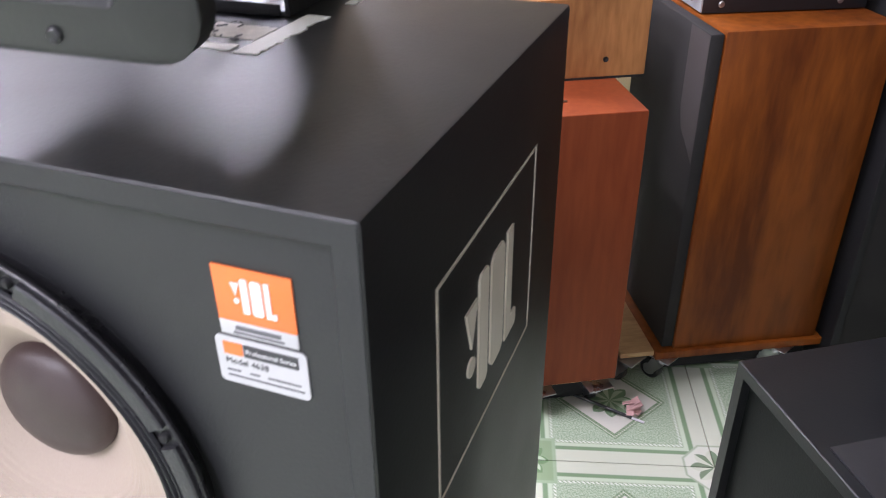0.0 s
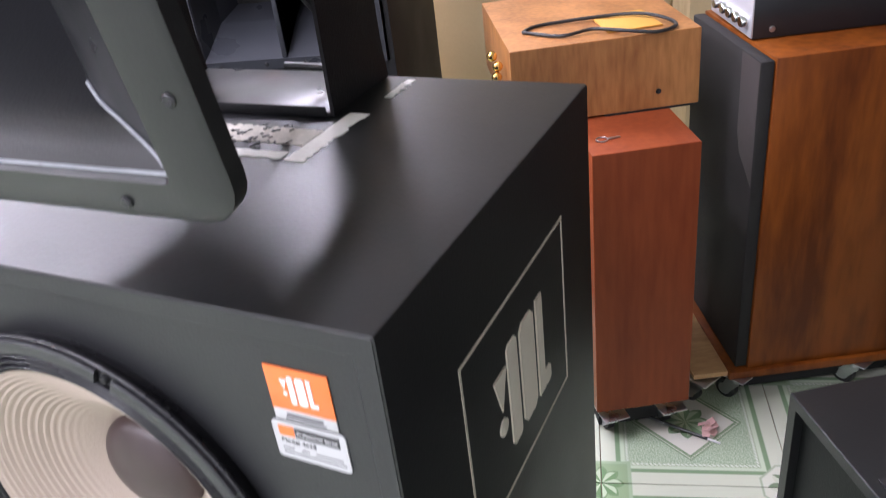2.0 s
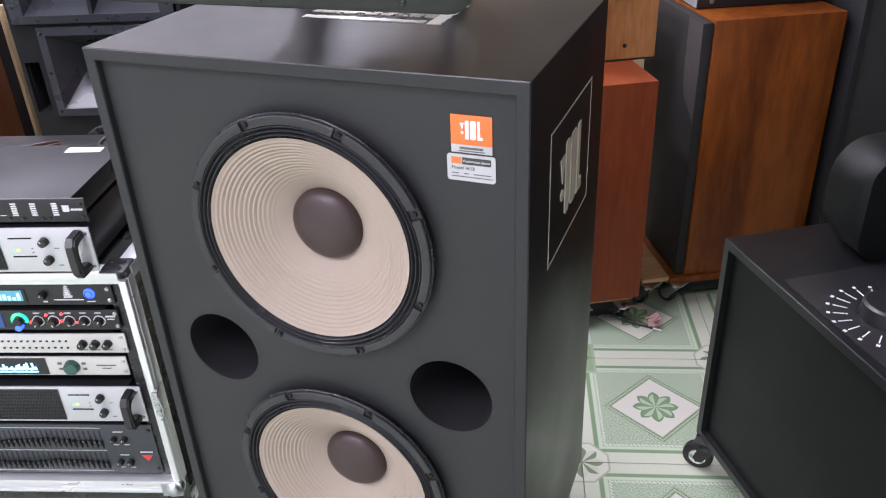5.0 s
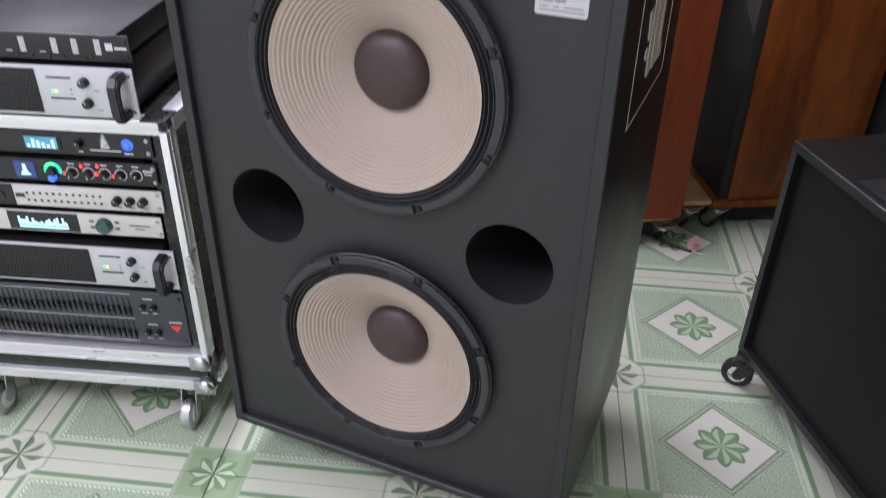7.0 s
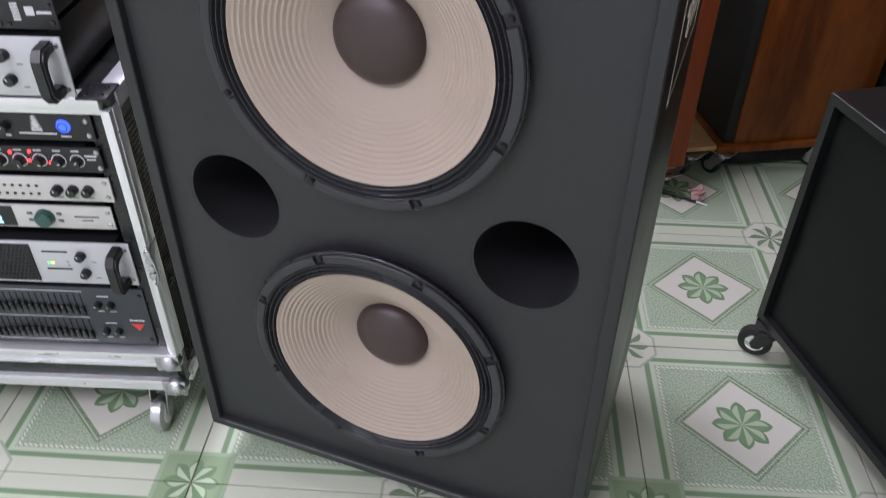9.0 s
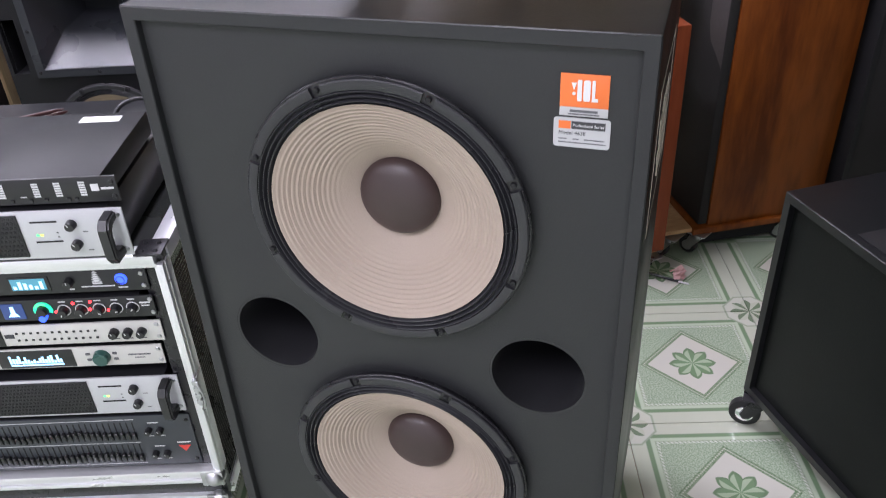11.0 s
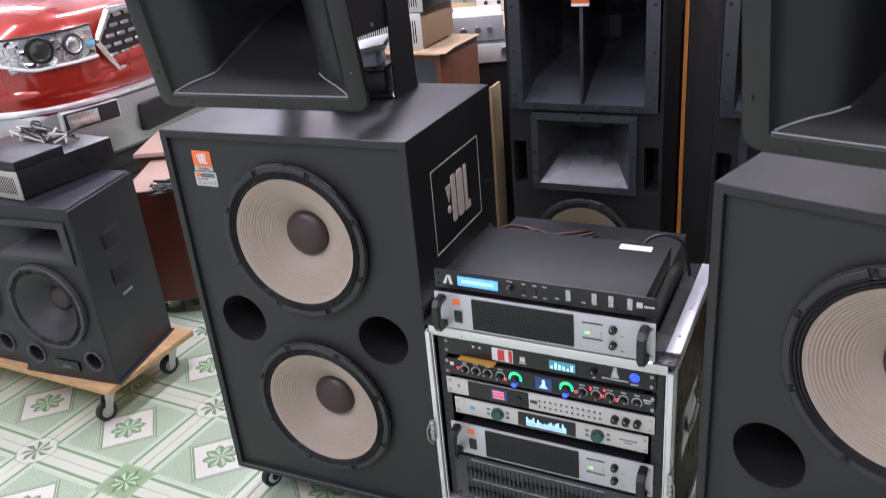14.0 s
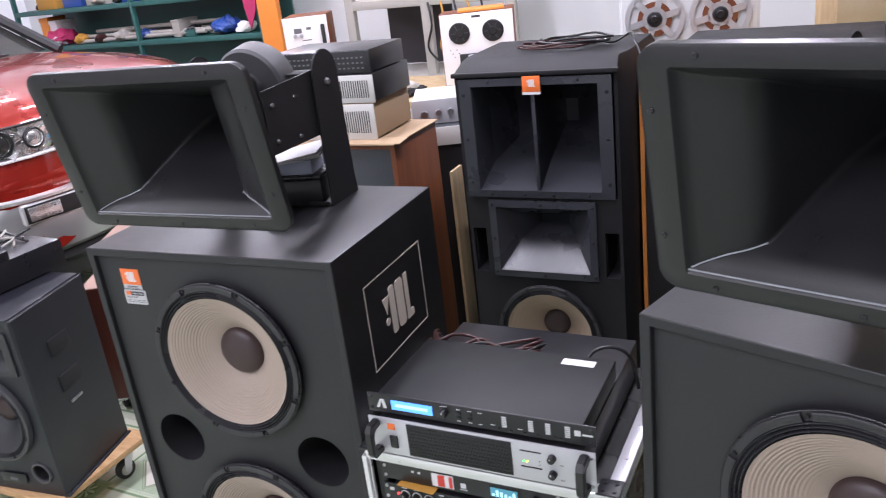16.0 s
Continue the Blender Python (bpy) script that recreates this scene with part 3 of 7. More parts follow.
def bass_cabinet(m, side, label, wx=0.003, inset=0.0, D=0.495, y1=0.392):
    """side: +1 where the badges sit at the right edge of the baffle."""
    ob = thing("bass_cabinet", m, label, "loudspeaker", "double woofer cabinets")
    t, rec = 0.019, 0.012
    hw, H, zc = W / 2, ZT - ZB, (ZT + ZB) / 2
    b = loft(bm_(), [(W - 0.004, H - 0.004, 0.002, D, 0, zc), (W, H, 0.003, D - 0.002, 0, zc), (W, H, 0.003, 0.0015, 0, zc), (W - 0.003, H - 0.003, 0.002, 0.0005, 0, zc), (W - 2 * t, H - 2 * t, 0.0005, 0.03, 0, zc)], (True, False), 2)
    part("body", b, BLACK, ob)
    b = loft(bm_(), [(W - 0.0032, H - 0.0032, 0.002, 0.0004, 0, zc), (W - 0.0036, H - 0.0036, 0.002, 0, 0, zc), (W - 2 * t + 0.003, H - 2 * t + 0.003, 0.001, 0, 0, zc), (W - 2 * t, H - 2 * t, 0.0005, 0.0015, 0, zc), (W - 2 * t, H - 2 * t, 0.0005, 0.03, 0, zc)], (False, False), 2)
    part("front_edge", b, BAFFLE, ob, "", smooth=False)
    # thin strip that holds both the scuffs and the rim's highlight in its colour
    part("edge_glint", box(bm_(), -hw + 0.03, hw - 0.004, -0.0007, -0.0001, ZB + 0.0145, ZB + 0.0185), SCUFF_GLINT, ob, "pale lower edge, scuffed and with a painted highlight", smooth=False)
    zu, zl, pz, pr = 0.866, 0.386, 0.617, 0.068
    holes = [(wx, zu, 0.178), (wx, zl, 0.178), (-0.205, pz, pr), (0.211, pz, pr)]
    fb = holed(bm_(), [(-hw + t, ZB + t), (hw - t, ZB + t), (hw - t, ZT - t), (-hw + t, ZT - t)], holes, rec)
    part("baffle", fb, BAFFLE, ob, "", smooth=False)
    part("inner_lining", box(bm_(), -hw + t + 0.001, hw - t - 0.001, rec + 0.29, D - t - 0.002, ZB + t + 0.001, ZT - t - 0.001), DARK, ob)
    for z in (zu, zl):
        woofer(ob, wx, z, rec, 0.1990, CONE, cap_r=0.0585)
    for hx in (holes[2][0], holes[3][0]):
        tb = rev(bm_(), [(pr + 0.004, 0.0004), (pr, -0.001), (pr - 0.001, -0.008), (pr - 0.001, -0.26), (0, -0.26)], seg=48)
        part("port", tb, DUCT, ob, "", pose(hx, rec, pz) @ FRONT)
    # badges
    bx = side * 0.256 - (0 if side > 0 else -0.026)
    bw = 0.0555
    o = part("badge", box(bm_(), -bw / 2, bw / 2, -0.0012, 0, -0.0105, 0.0295, 0.0003), ORANGE, ob, "orange badge with a white foot", pose(bx, rec - 0.0002, 1.0500))
    part("badge_foot", box(bm_(), -bw / 2, bw / 2, -0.0012, 0, -0.0215, -0.0107, 0.0003), PLATE, o)
    emblem(o, pose(0, -0.0013, 0.010), 0.030, WHITE)
    sm = bm_()
    box(sm, -0.016, 0.016, -0.0018, -0.0012, -0.0165, -0.0135)
    box(sm, -0.018, 0.018, -0.0018, -0.0012, -0.0195, -0.0182)
    part("small_print", sm, INK, o, "", smooth=False)
    pw = 0.066
    q = part("model_plate", loft(bm_(), [(pw, 0.037, 0.004, 0, 0, 0), (pw, 0.037, 0.004, -0.0012, 0, 0)], (True, True)), PLATE, ob, "white printed model plate", pose(bx - 0.001 * side, rec - 0.0002, 1.0075))
    part("plate_mark", box(bm_(), -0.027, -0.013, -0.0018, -0.0012, 0.005, 0.0145), ORANGE, q, "orange block", smooth=False)
    part("plate_band", box(bm_(), -0.012, 0.027, -0.0018, -0.0012, 0.005, 0.0145), CHARCOAL, q, "", smooth=False)
    letters("band_text", "Professional Series", 0.0048, pose(-0.0105, -0.0020, 0.0097, 90, 0, 0), WHITE_PRINT, q)
    letters("model_text", "Model 4638", 0.0066, pose(-0.027, -0.0014, -0.0005, 90, 0, 0), CHARCOAL, q)
    sm = bm_()
    for a, c, z in ((-0.027, -0.017, -0.008), (-0.010, -0.003, -0.008), (0.003, 0.027, -0.008), (-0.027, 0.029, -0.0125)):
        box(sm, a, c, -0.0016, -0.0012, z - 0.0006, z + 0.0006)
    part("small_print", sm, INK, q, "", smooth=False)
    # the framed mark on the flank
    fl = bm_()
    y0, z0, z1, e = 0.104, 0.816, 1.027, 0.0032
    for a, c, z_, w_ in ((y0, y1, z1 - e, z1), (y0, y1, z0, z0 + e), (y0, y0 + e, z0 + e, z1 - e), (y1 - e, y1, z0 + e, z1 - e)):
        box(fl, hw, hw + 0.0008, a, c, z_, w_)
    part("flank_frame", fl, CREAM, ob, "cream painted line frame", smooth=False)
    emblem(ob, pose(hw, (y0 + y1) / 2, 0.921, 0, 0, 90), 0.142, EMBLEM_CREAM, "flank_emblem", 0.0018)
    for sx in (-1, 1):
        for yy in (0.085 + inset, D - 0.07):
            caster(ob, sx * (hw - 0.075 - inset * 0.6), yy, ZB, 20 * sx + (180 if yy < 0.2 else 0), 0.034, RUBBER, ALU, CAST)
    return ob


A_AT = pose(-0.0577, 0.7891, 0, 0, 0, -16.8)
B_AT = pose(-1.3560, 0.9490, 0, 0, 0, 3.3)
bass_cabinet(A_AT, 1, "black double woofer cabinet with beige cones, tape scraps on top", 0.003, 0.05, 0.472, 0.366)
bass_cabinet(B_AT, -1, "black double woofer cabinet with beige cones beside the flight case", 0.010)

# torn tape left on the top of the first cabinet
tape = thing("paper_tape", A_AT @ pose(0, 0, ZT), "torn white paper tape and scraped glue on the cabinet top", "tape")
rng = random.Random(3)


def ragged_strip(x0, x1, y0, y1, along, n=26):
    b = bm_()
    lo, hi = [], []
    for k in range(n + 1):
        t = k / n
        j0, j1 = rng.uniform(-0.002, 0.002), rng.uniform(-0.003, 0.003)
        if along == "y":
            lo.append((x0 + j0 * 0.4 + (x1 - x0) * 0, y0 + (y1 - y0) * t)), hi.append((x1 + j1, y0 + (y1 - y0) * t))
        else:
            lo.append((x0 + (x1 - x0) * t, y0 + j0)), hi.append((x0 + (x1 - x0) * t, y1 + j1))
    prism(b, lo + hi[::-1], 0.0002, 0.0012, "z")
    return b


part("tape_strip", ragged_strip(0.112, 0.134, 0.226, 0.350, "y"), PAPER, tape, smooth=False)
part("tape_strip", ragged_strip(0.126, 0.136, 0.400, 0.458, "y"), PAPER, tape, smooth=False)
part("tape_strip", ragged_strip(-0.10, 0.106, 0.228, 0.244, "x"), PAPER, tape, smooth=False)
part("glue_patch", ragged_strip(-0.10, 0.110, 0.262, 0.300, "x", 60), SCRAP, tape, "scraped grey glue", smooth=False)
sc = bm_()
for _ in range(60):
    x, y = rng.uniform(-0.08, 0.11), rng.uniform(0.247, 0.305)
    box(sc, 0, rng.uniform(0.002, 0.009), 0, rng.uniform(0.001, 0.004), 0.0013, 0.0022, 0, pose(x, y, 0, 0, 0, rng.uniform(0, 180)))
part("paper_crumbs", sc, CAST, tape, "dark torn crumbs", smooth=False)


# ---- the two horns ----


def horn_speaker(m, label, bw, w, lift, bo, tilt):
    """A wide moulded horn with its driver, held over the cabinet by a folded steel bracket. Origin: centre of the cabinet's front top edge."""
    ob = thing("horn_speaker", m, label, "horn loudspeaker", "horns on the woofer cabinets")
    h, cz = 0.361, 0.234 + lift
    lean = pose(0, 0, cz - h / 2) @ pose(0, 0, 0, tilt, 0, 0) @ pose(0, 0, h / 2 - cz)
    f = w - 0.567
    inn = [(0.474, 0.295, 0.004, 0.0015, 0, cz), (0.468, 0.289, 0.004, 0.006, 0, cz), (0.445, 0.279, 0.004, 0.013, 0, cz), (0.390, 0.260, 0.004, 0.026, 0, cz), (0.334, 0.248, 0.005, 0.040, 0, cz), (0.292, 0.236, 0.006, 0.054, 0, cz), (0.270, 0.214, 0.006, 0.076, 0, cz),
           (0.222, 0.164, 0.008, 0.13, 0, cz), (0.165, 0.108, 0.010, 0.19, 0, cz), (0.095, 0.062, 0.012, 0.24, 0, cz), (0.05, 0.05, 0.012, 0.30, 0, cz)]
    out = [(w, h, 0.032, 0.000, 0, cz), (w, h, 0.032, 0.014, 0, cz), (0.49, 0.30, 0.02, 0.018, 0, cz), (0.41, 0.27, 0.02, 0.045, 0, cz), (0.36, 0.235, 0.02, 0.085, 0, cz), (0.285, 0.19, 0.02, 0.13, 0, cz), (0.20, 0.13, 0.02, 0.24, 0, cz), (0.095, 0.08, 0.02, 0.30, 0, cz), (0.07, 0.07, 0.02, 0.345, 0, cz)]
    inn = [(s_[0] + f * (1 - 2.5 * min(s_[3], 0.3)), *s_[1:]) for s_ in inn]
    b = bm_()
    loft(b, inn[::-1] + [(0.482 + f, 0.303, 0.006, -0.003, 0, cz), (w - 0.010, h - 0.010, 0.028, -0.003, 0, cz)] + out, (True, True))
    part("horn", b, HORN, ob, "black moulded plastic horn", lean)
    rim = [((s_[0] / 2 - 0.0016), s_[3] - 0.001, cz - s_[1] / 2 + 0.0016) for s_ in inn[:6]]
    line = [(-x, y, z) for x, y, z in rim[::-1]] + rim
    # pale line on the lower lip only: the highlight of the worn edge, as colour
    part("lip_highlight", tube(bm_(), line, 0.0013), LIP_HIGHLIGHT, ob, "worn pale lip of the horn mouth with its highlight painted in", lean)
    # edge bolts
    bb = rev(bm_(), [(0.0045, 0), (0.0045, 0.001), (0.003, 0.0022), (0.0012, 0.0015), (0, 0.0012)], None, 12)
    first = None
    for x, z in ((-0.1935, 0.1665), (0.1935, 0.1665), (-0.189, -0.168), (0.0, -0.168), (0.189, -0.168), (-0.259, 0.0927), (-0.259, -0.0927), (0.259, 0.0927), (0.259, -0.0927)):
        at = lean @ pose(x, -0.0032, cz + z) @ FRONT
        first = part("bolt", bb, CAST, ob, "", at) if first is None else again(first, ob, at)
    dr = rev(bm_(), [(0, 0.0), (0.035, 0.0), (0.04, 0.02), (0.088, 0.022), (0.094, 0.03), (0.094, 0.085), (0.088, 0.095), (0.070, 0.098), (0.066, 0.108), (0, 0.108)], pose(0, 0.335, cz, -90, 0, 0), 40)
    part("driver", dr, DRIVER_GREY, ob, "grey cast compression driver", lean)
    # bracket
    y0, y1 = 0.312, 0.442
    base = part("bracket", box(bm_(), -bw, bw, y0, y1, 0.0015, 0.0065, 0.001), BRACKET, ob, "black folded steel bracket", pose(bo[0], bo[1], 0))
    part("bracket_lip", box(bm_(), -bw + 0.004, bw - 0.004, y0 - 0.003, y0 - 0.0002, 0.0015, 0.013, 0.001), BLACK_MATT, base)
    outl = [(y0, 0.0015), (y1, 0.0015), (y1 - 0.006, 0.05), (y1 - 0.012, 0.30)]
    cy, rz, rr = y0 + 0.062, 0.315, 0.056
    outl += [(cy + rr * math.cos(radians(a)), rz + rr * math.sin(radians(a))) for a in range(0, 181, 15)] + [(y0 + 0.004, 0.28)]
    for s in (-1, 1):
        up = part("bracket_arm", prism(bm_(), outl, s * bw, s * (bw + 0.0045), "x"), BLACK_MATT, base, smooth=False)
        part("bracket_bolt", rev(bm_(), [(0, 0.007), (0.007, 0.007), (0.009, 0.003), (0.009, 0), (0, 0)], pose(s * (bw + 0.0045), cy, rz - 0.02, 0, 90 * s, 0), 6), STEEL, base)
        # arms that carry the horn body forward
        fw = [(0.12, cz - 0.055), (0.12, cz + 0.085), (cy + 0.02, cz + 0.095), (cy + 0.04, cz + 0.05), (cy - 0.01, cz - 0.06)]
        part("horn_clamp", prism(bm_(), fw, s * (bw - 0.003), s * (bw - 0.0075), "x"), BLACK_MATT, base, smooth=False)
        for yy, zz in ((0.15, cz + 0.05), (0.15, cz - 0.03), (0.24, cz + 0.05), (0.24, cz - 0.04)):
            part("clamp_bolt", rev(bm_(), [(0, 0.004), (0.004, 0.004), (0.005, 0.0), (0, 0)], pose(s * (bw - 0.003), yy, zz, 0, 90 * s, 0), 8), STEEL, base)
    part("clamp_bridge", box(bm_(), -bw + 0.0080, bw - 0.0080, cy - 0.03, cy + 0.03, cz + 0.078, cz + 0.0825, 0.001), BLACK_MATT, base)
    return ob


horn_speaker(A_AT @ pose(-0.0030, -0.0222, ZT - 0.0005, 0, 0, 2.2), "black moulded horn on a steel bracket above tape scraps", 0.130, 0.549, 0.0234, (-0.0170, 0.043), 9.7)
horn_speaker(B_AT @ pose(-0.030, 0.0145, ZT - 0.0005, 0, 0, 0.6), "black moulded horn on a bracket with a paper carton under it", 0.180, 0.562, 0.0035, (0, 0), 10.1)

lead = thing("speaker_lead", A_AT, "thick black lead hanging from the horn driver onto the cabinet top", "cable")
part("lead", tube(bm_(), [(-0.03, 0.425, 1.345), (-0.012, 0.446, 1.262), (0.018, 0.463, 1.206), (0.030, 0.468, 1.183), (0.035, 0.470, 1.158), (0.033, 0.472, 1.143), (0.015, 0.478, 1.1375), (-0.06, 0.480, 1.1375)], 0.0052), BLACK_CABLE, lead)
part("lead_tie", rev(bm_(), [(0.0066, -0.004), (0.0072, 0), (0.0066, 0.004)], pose(0.0345, 0.4696, 1.163), 14), RUBBER, lead)


# ---- the flight case and its devices ----
RACK = pose(-0.7205, 0.937, 0, 0, 0, 1.2)
CW, CD, CB, CT = 0.279, 0.475, 0.113, 0.716


def flight_case():
    ob = thing("flight_case", RACK, "black flight case with aluminium edges on casters, full of audio devices", "flight case")
    sw, sh, sc_ = 2 * CW - 0.004, CT - CB - 0.013, (CT + CB + 0.007) / 2
    b = loft(bm_(), [(sw, sh, 0.001, CD, 0, sc_), (sw, sh, 0.001, 0.012, 0, sc_), (sw - 0.018, sh - 0.018, 0.001, 0.012, 0, sc_), (sw - 0.018, sh - 0.018, 0.001, CD - 0.01, 0, sc_)], (True, True), 1)
    part("shell", b, LAMINATE, ob, "black ribbed laminate panels")
    part("lower_front", box(bm_(), -CW + 0.012, CW - 0.012, 0.008, 0.016, CB + 0.028, 0.178), LAMINATE, ob)
    # aluminium extrusions
    for s in (-1, 1):
        e = bm_()
        box(e, s * CW - 0.006, s * CW + 0.006, -0.002, 0.010, 0.2, CT - 0.018, 0.002, pose(-s * 0.006, 0, 0))
        part("front_post", e, ALU, ob)
        part("rack_rail", box(bm_(), s * (CW - 0.015) - 0.0018, s * (CW - 0.015) + 0.0018, 0.004, 0.012, 0.2, CT - 0.026, 0.0008), ALU, ob)
        part("post_flange", box(bm_(), s * CW - 0.004, s * CW + 0.004, 0.010, 0.034, 0.2, CT - 0.018, 0.001, pose(-s * 0.003, 0, 0)), ALU, ob)
        e = bm_()
        box(e, s * (CW - 0.013) - 0.015, s * (CW - 0.013) + 0.015, 0.03, CD, CT - 0.004, CT, 0.0015)
        for yy in (0.12, 0.24, 0.36):
            rev(e, [(0, 0.0022), (0.003, 0.0018), (0.0042, 0)], pose(s * (CW - 0.012), yy, CT), 10)
        box(e, s * CW - 0.002 - (0.002 if s > 0 else -0.002), s * CW + 0.002, 0.03, CD, CT - 0.028, CT - 0.004, 0.001)
        part("top_edge", e, SILVER, ob)
        e = bm_()
        box(e, s * CW - 0.006, s * CW + 0.0025, 0.03, CD, CB, CB + 0.03, 0.001)
        part("foot_edge", e, ALU, ob)
        part("rack_rail", box(bm_(), s * 0.246 - 0.012, s * 0.246 + 0.012, 0.018, 0.024, 0.205, CT - 0.014), CAST, ob)
    e = bm_()
    for z0, z1, y0 in ((CT - 0.017, CT + 0.001, -0.003), (CT - 0.026, CT - 0.018, 0.002)):
        box(e, -CW + 0.012, CW - 0.012, y0, 0.03, z0, z1, 0.0018)
    part("top_front_edge", e, ALU, ob)
    e = bm_()
    for z0, z1, y0 in ((0.199, 0.212, -0.004), (0.188, 0.198, 0.001), (0.178, 0.187, -0.003)):
        box(e, -CW + 0.001, CW - 0.001, y0, 0.025, z0, z1, 0.0022)
    part("middle_edge", e, ALU, ob)
    e = bm_()
    for z0, z1, y0 in ((CB + 0.014, CB + 0.028, -0.003), (CB, CB + 0.0135, 0.0)):
        box(e, -CW + 0.012, CW - 0.012, y0, 0.03, z0, z1, 0.002)
    part("bottom_front_edge", e, ALU, ob)
    # pressed ribs of the flank panels
    for s in (-1, 1):
        rb = bm_()
        for k in range(58):
            z = CB + 0.045 + 0.0088 * k
            prism(rb, [(s * (CW - 0.0019), z), (s * (CW + 0.0003), z + 0.0020), (s * (CW + 0.0003), z + 0.0034), (s * (CW - 0.0019), z + 0.0054)], 0.036, CD - 0.006)
        part("flank_rib_pattern", rb, LAMINATE, ob, "pressed ribs in the black laminate", smooth=False)["kind"] = "stuff"
    # pressed ball corners
    for s in (-1, 1):
        for z in (CB + 0.012, 0.190):
            c = rev(bm_(), [(0, 0.020), (0.010, 0.018), (0.018, 0.010), (0.021, 0), (0.021, -0.006)], pose(s * (CW - 0.017), 0.004, z) @ FRONT, 24)
            box(c, s * (CW - 0.02) - 0.022, s * (CW - 0.02) + 0.022, -0.006, 0.001, z - 0.018, z + 0.018, 0.003)
            part("ball_corner", c, STEEL, ob)
        c = bm_()
        box(c, s * (CW - 0.020) - 0.023, s * (CW - 0.020) + 0.023, -0.004, 0.045, CT - 0.0005, CT + 0.0045, 0.002)
        for yy in (0.006, 0.03):
            for xx in (-0.011, 0.011):
                rev(c, [(0, 0.008), (0.003, 0.0075), (0.0045, 0.0045)], pose(s * (CW - 0.020) + xx, yy, CT), 12)
        part("corner_plate", c, CAST, ob, "black riveted corner plate")
        # butterfly latch on the flank edge
        lt = bm_()
        box(lt, s * CW - 0.003, s * CW + 0.003, -0.006, 0.03, 0.40, 0.452, 0.001)
        rod(lt, (s * (CW + 0.002), -0.008, 0.395), (s * (CW + 0.002), -0.008, 0.455), 0.0045, 12)
        for k in range(4):
            box(lt, s * (CW + 0.002) - 0.006, s * (CW + 0.002) + 0.006, -0.013, -0.003, 0.398 + 0.015 * k, 0.408 + 0.015 * k, 0.002)
        tube(lt, [(s * (CW + 0.003), -0.01, 0.45), (s * (CW + 0.012), -0.016, 0.43), (s * (CW + 0.012), -0.016, 0.40), (s * (CW + 0.003), -0.01, 0.385)], 0.0022)
        part("latch", lt, STEEL, ob, "steel butterfly latch")
        # recessed spring handle
        hd = bm_()
        box(hd, s * CW - 0.002, s * CW + 0.0015, 0.13, 0.29, 0.39, 0.51, 0.001)
        tube(hd, [(s * (CW + 0.002), 0.15, 0.49), (s * (CW + 0.010), 0.155, 0.45), (s * (CW + 0.010), 0.265, 0.45), (s * (CW + 0.002), 0.27, 0.49)], 0.005)
        part("side_handle", hd, STEEL, ob, "steel case handle")
    for s in (-1, 1):
        for yy in (0.04, CD - 0.05):
            caster(ob, s * (CW - 0.068), yy, CB, 180 if yy < 0.1 else 0, 0.038, STEEL, ALU, STEEL)
    return ob


flight_case()


def device(name, z0, z1, face, label, category, depth=0.30, front=0.0, lid=PANEL, width=0.4826, bodyw=0.435):
    ob = thing(name, RACK @ pose(0, front, z0), label, category)
    h = z1 - z0
    part("panel", box(bm_(), -width / 2, width / 2, 0, 0.004, 0.0006, h - 0.0006, 0.0006), face, ob)
    part("casing", box(bm_(), -bodyw / 2, bodyw / 2, 0.0042, depth, 0.0012, h - 0.0012, 0.001), lid, ob)
    return ob, h


def screws(ob, xs, zs, y=0.0, r=0.0042, mat=STEEL):
    b = rev(bm_(), [(0, 0.0022), (r * 0.7, 0.0022), (r, 0.0006), (r, 0)], None, 12)
    first = None
    for x in xs:
        for z in zs:
            at = pose(x, y, z) @ FRONT
            first = part("screw", b, mat, ob, "", at) if first is None else again(first, ob, at)


def knob(ob, x, z, r, mat=KNOB, l=0.014, tick=WHITE_PRINT, turn=0, name="knob"):
    k = part(name, rev(bm_(), [(0, l), (r * 0.8, l), (r * 0.88, l * 0.92), (r, 0.001), (r, 0)], None, 24), mat, ob, "", pose(x, -0.0002, z) @ FRONT)
    if tick:
        part("pointer", box(bm_(), -r * 0.09, r * 0.09, r * 0.2, r * 0.75, l, l + 0.0004), tick, k, "", pose(0, 0, 0, 0, 0, turn), smooth=False)
    return k


def slab(ob, name, x0, x1, z0, z1, mat, y=-0.0012, t=0.0012, label="", parent=None):
    return part(name, box(bm_(), x0, x1, y, y + t - 0.0001, z0, z1), mat, parent or ob, label, smooth=False)


def marks(ob, rows, mat=WHITE_PRINT, name="panel_print"):
    if len(rows) < 5:
        for x, z, w, h in rows:
            q = part(name, box(bm_(), x - w / 2, x + w / 2, -0.0006, -0.0001, z - h / 2, z + h / 2), mat, ob, "", smooth=False)
        return q
    b = bm_()
    for x, z, w, h in rows:
        box(b, x - w / 2, x + w / 2, -0.0006, -0.0001, z - h / 2, z + h / 2)
    return part(name, b, mat, ob, "", smooth=False)


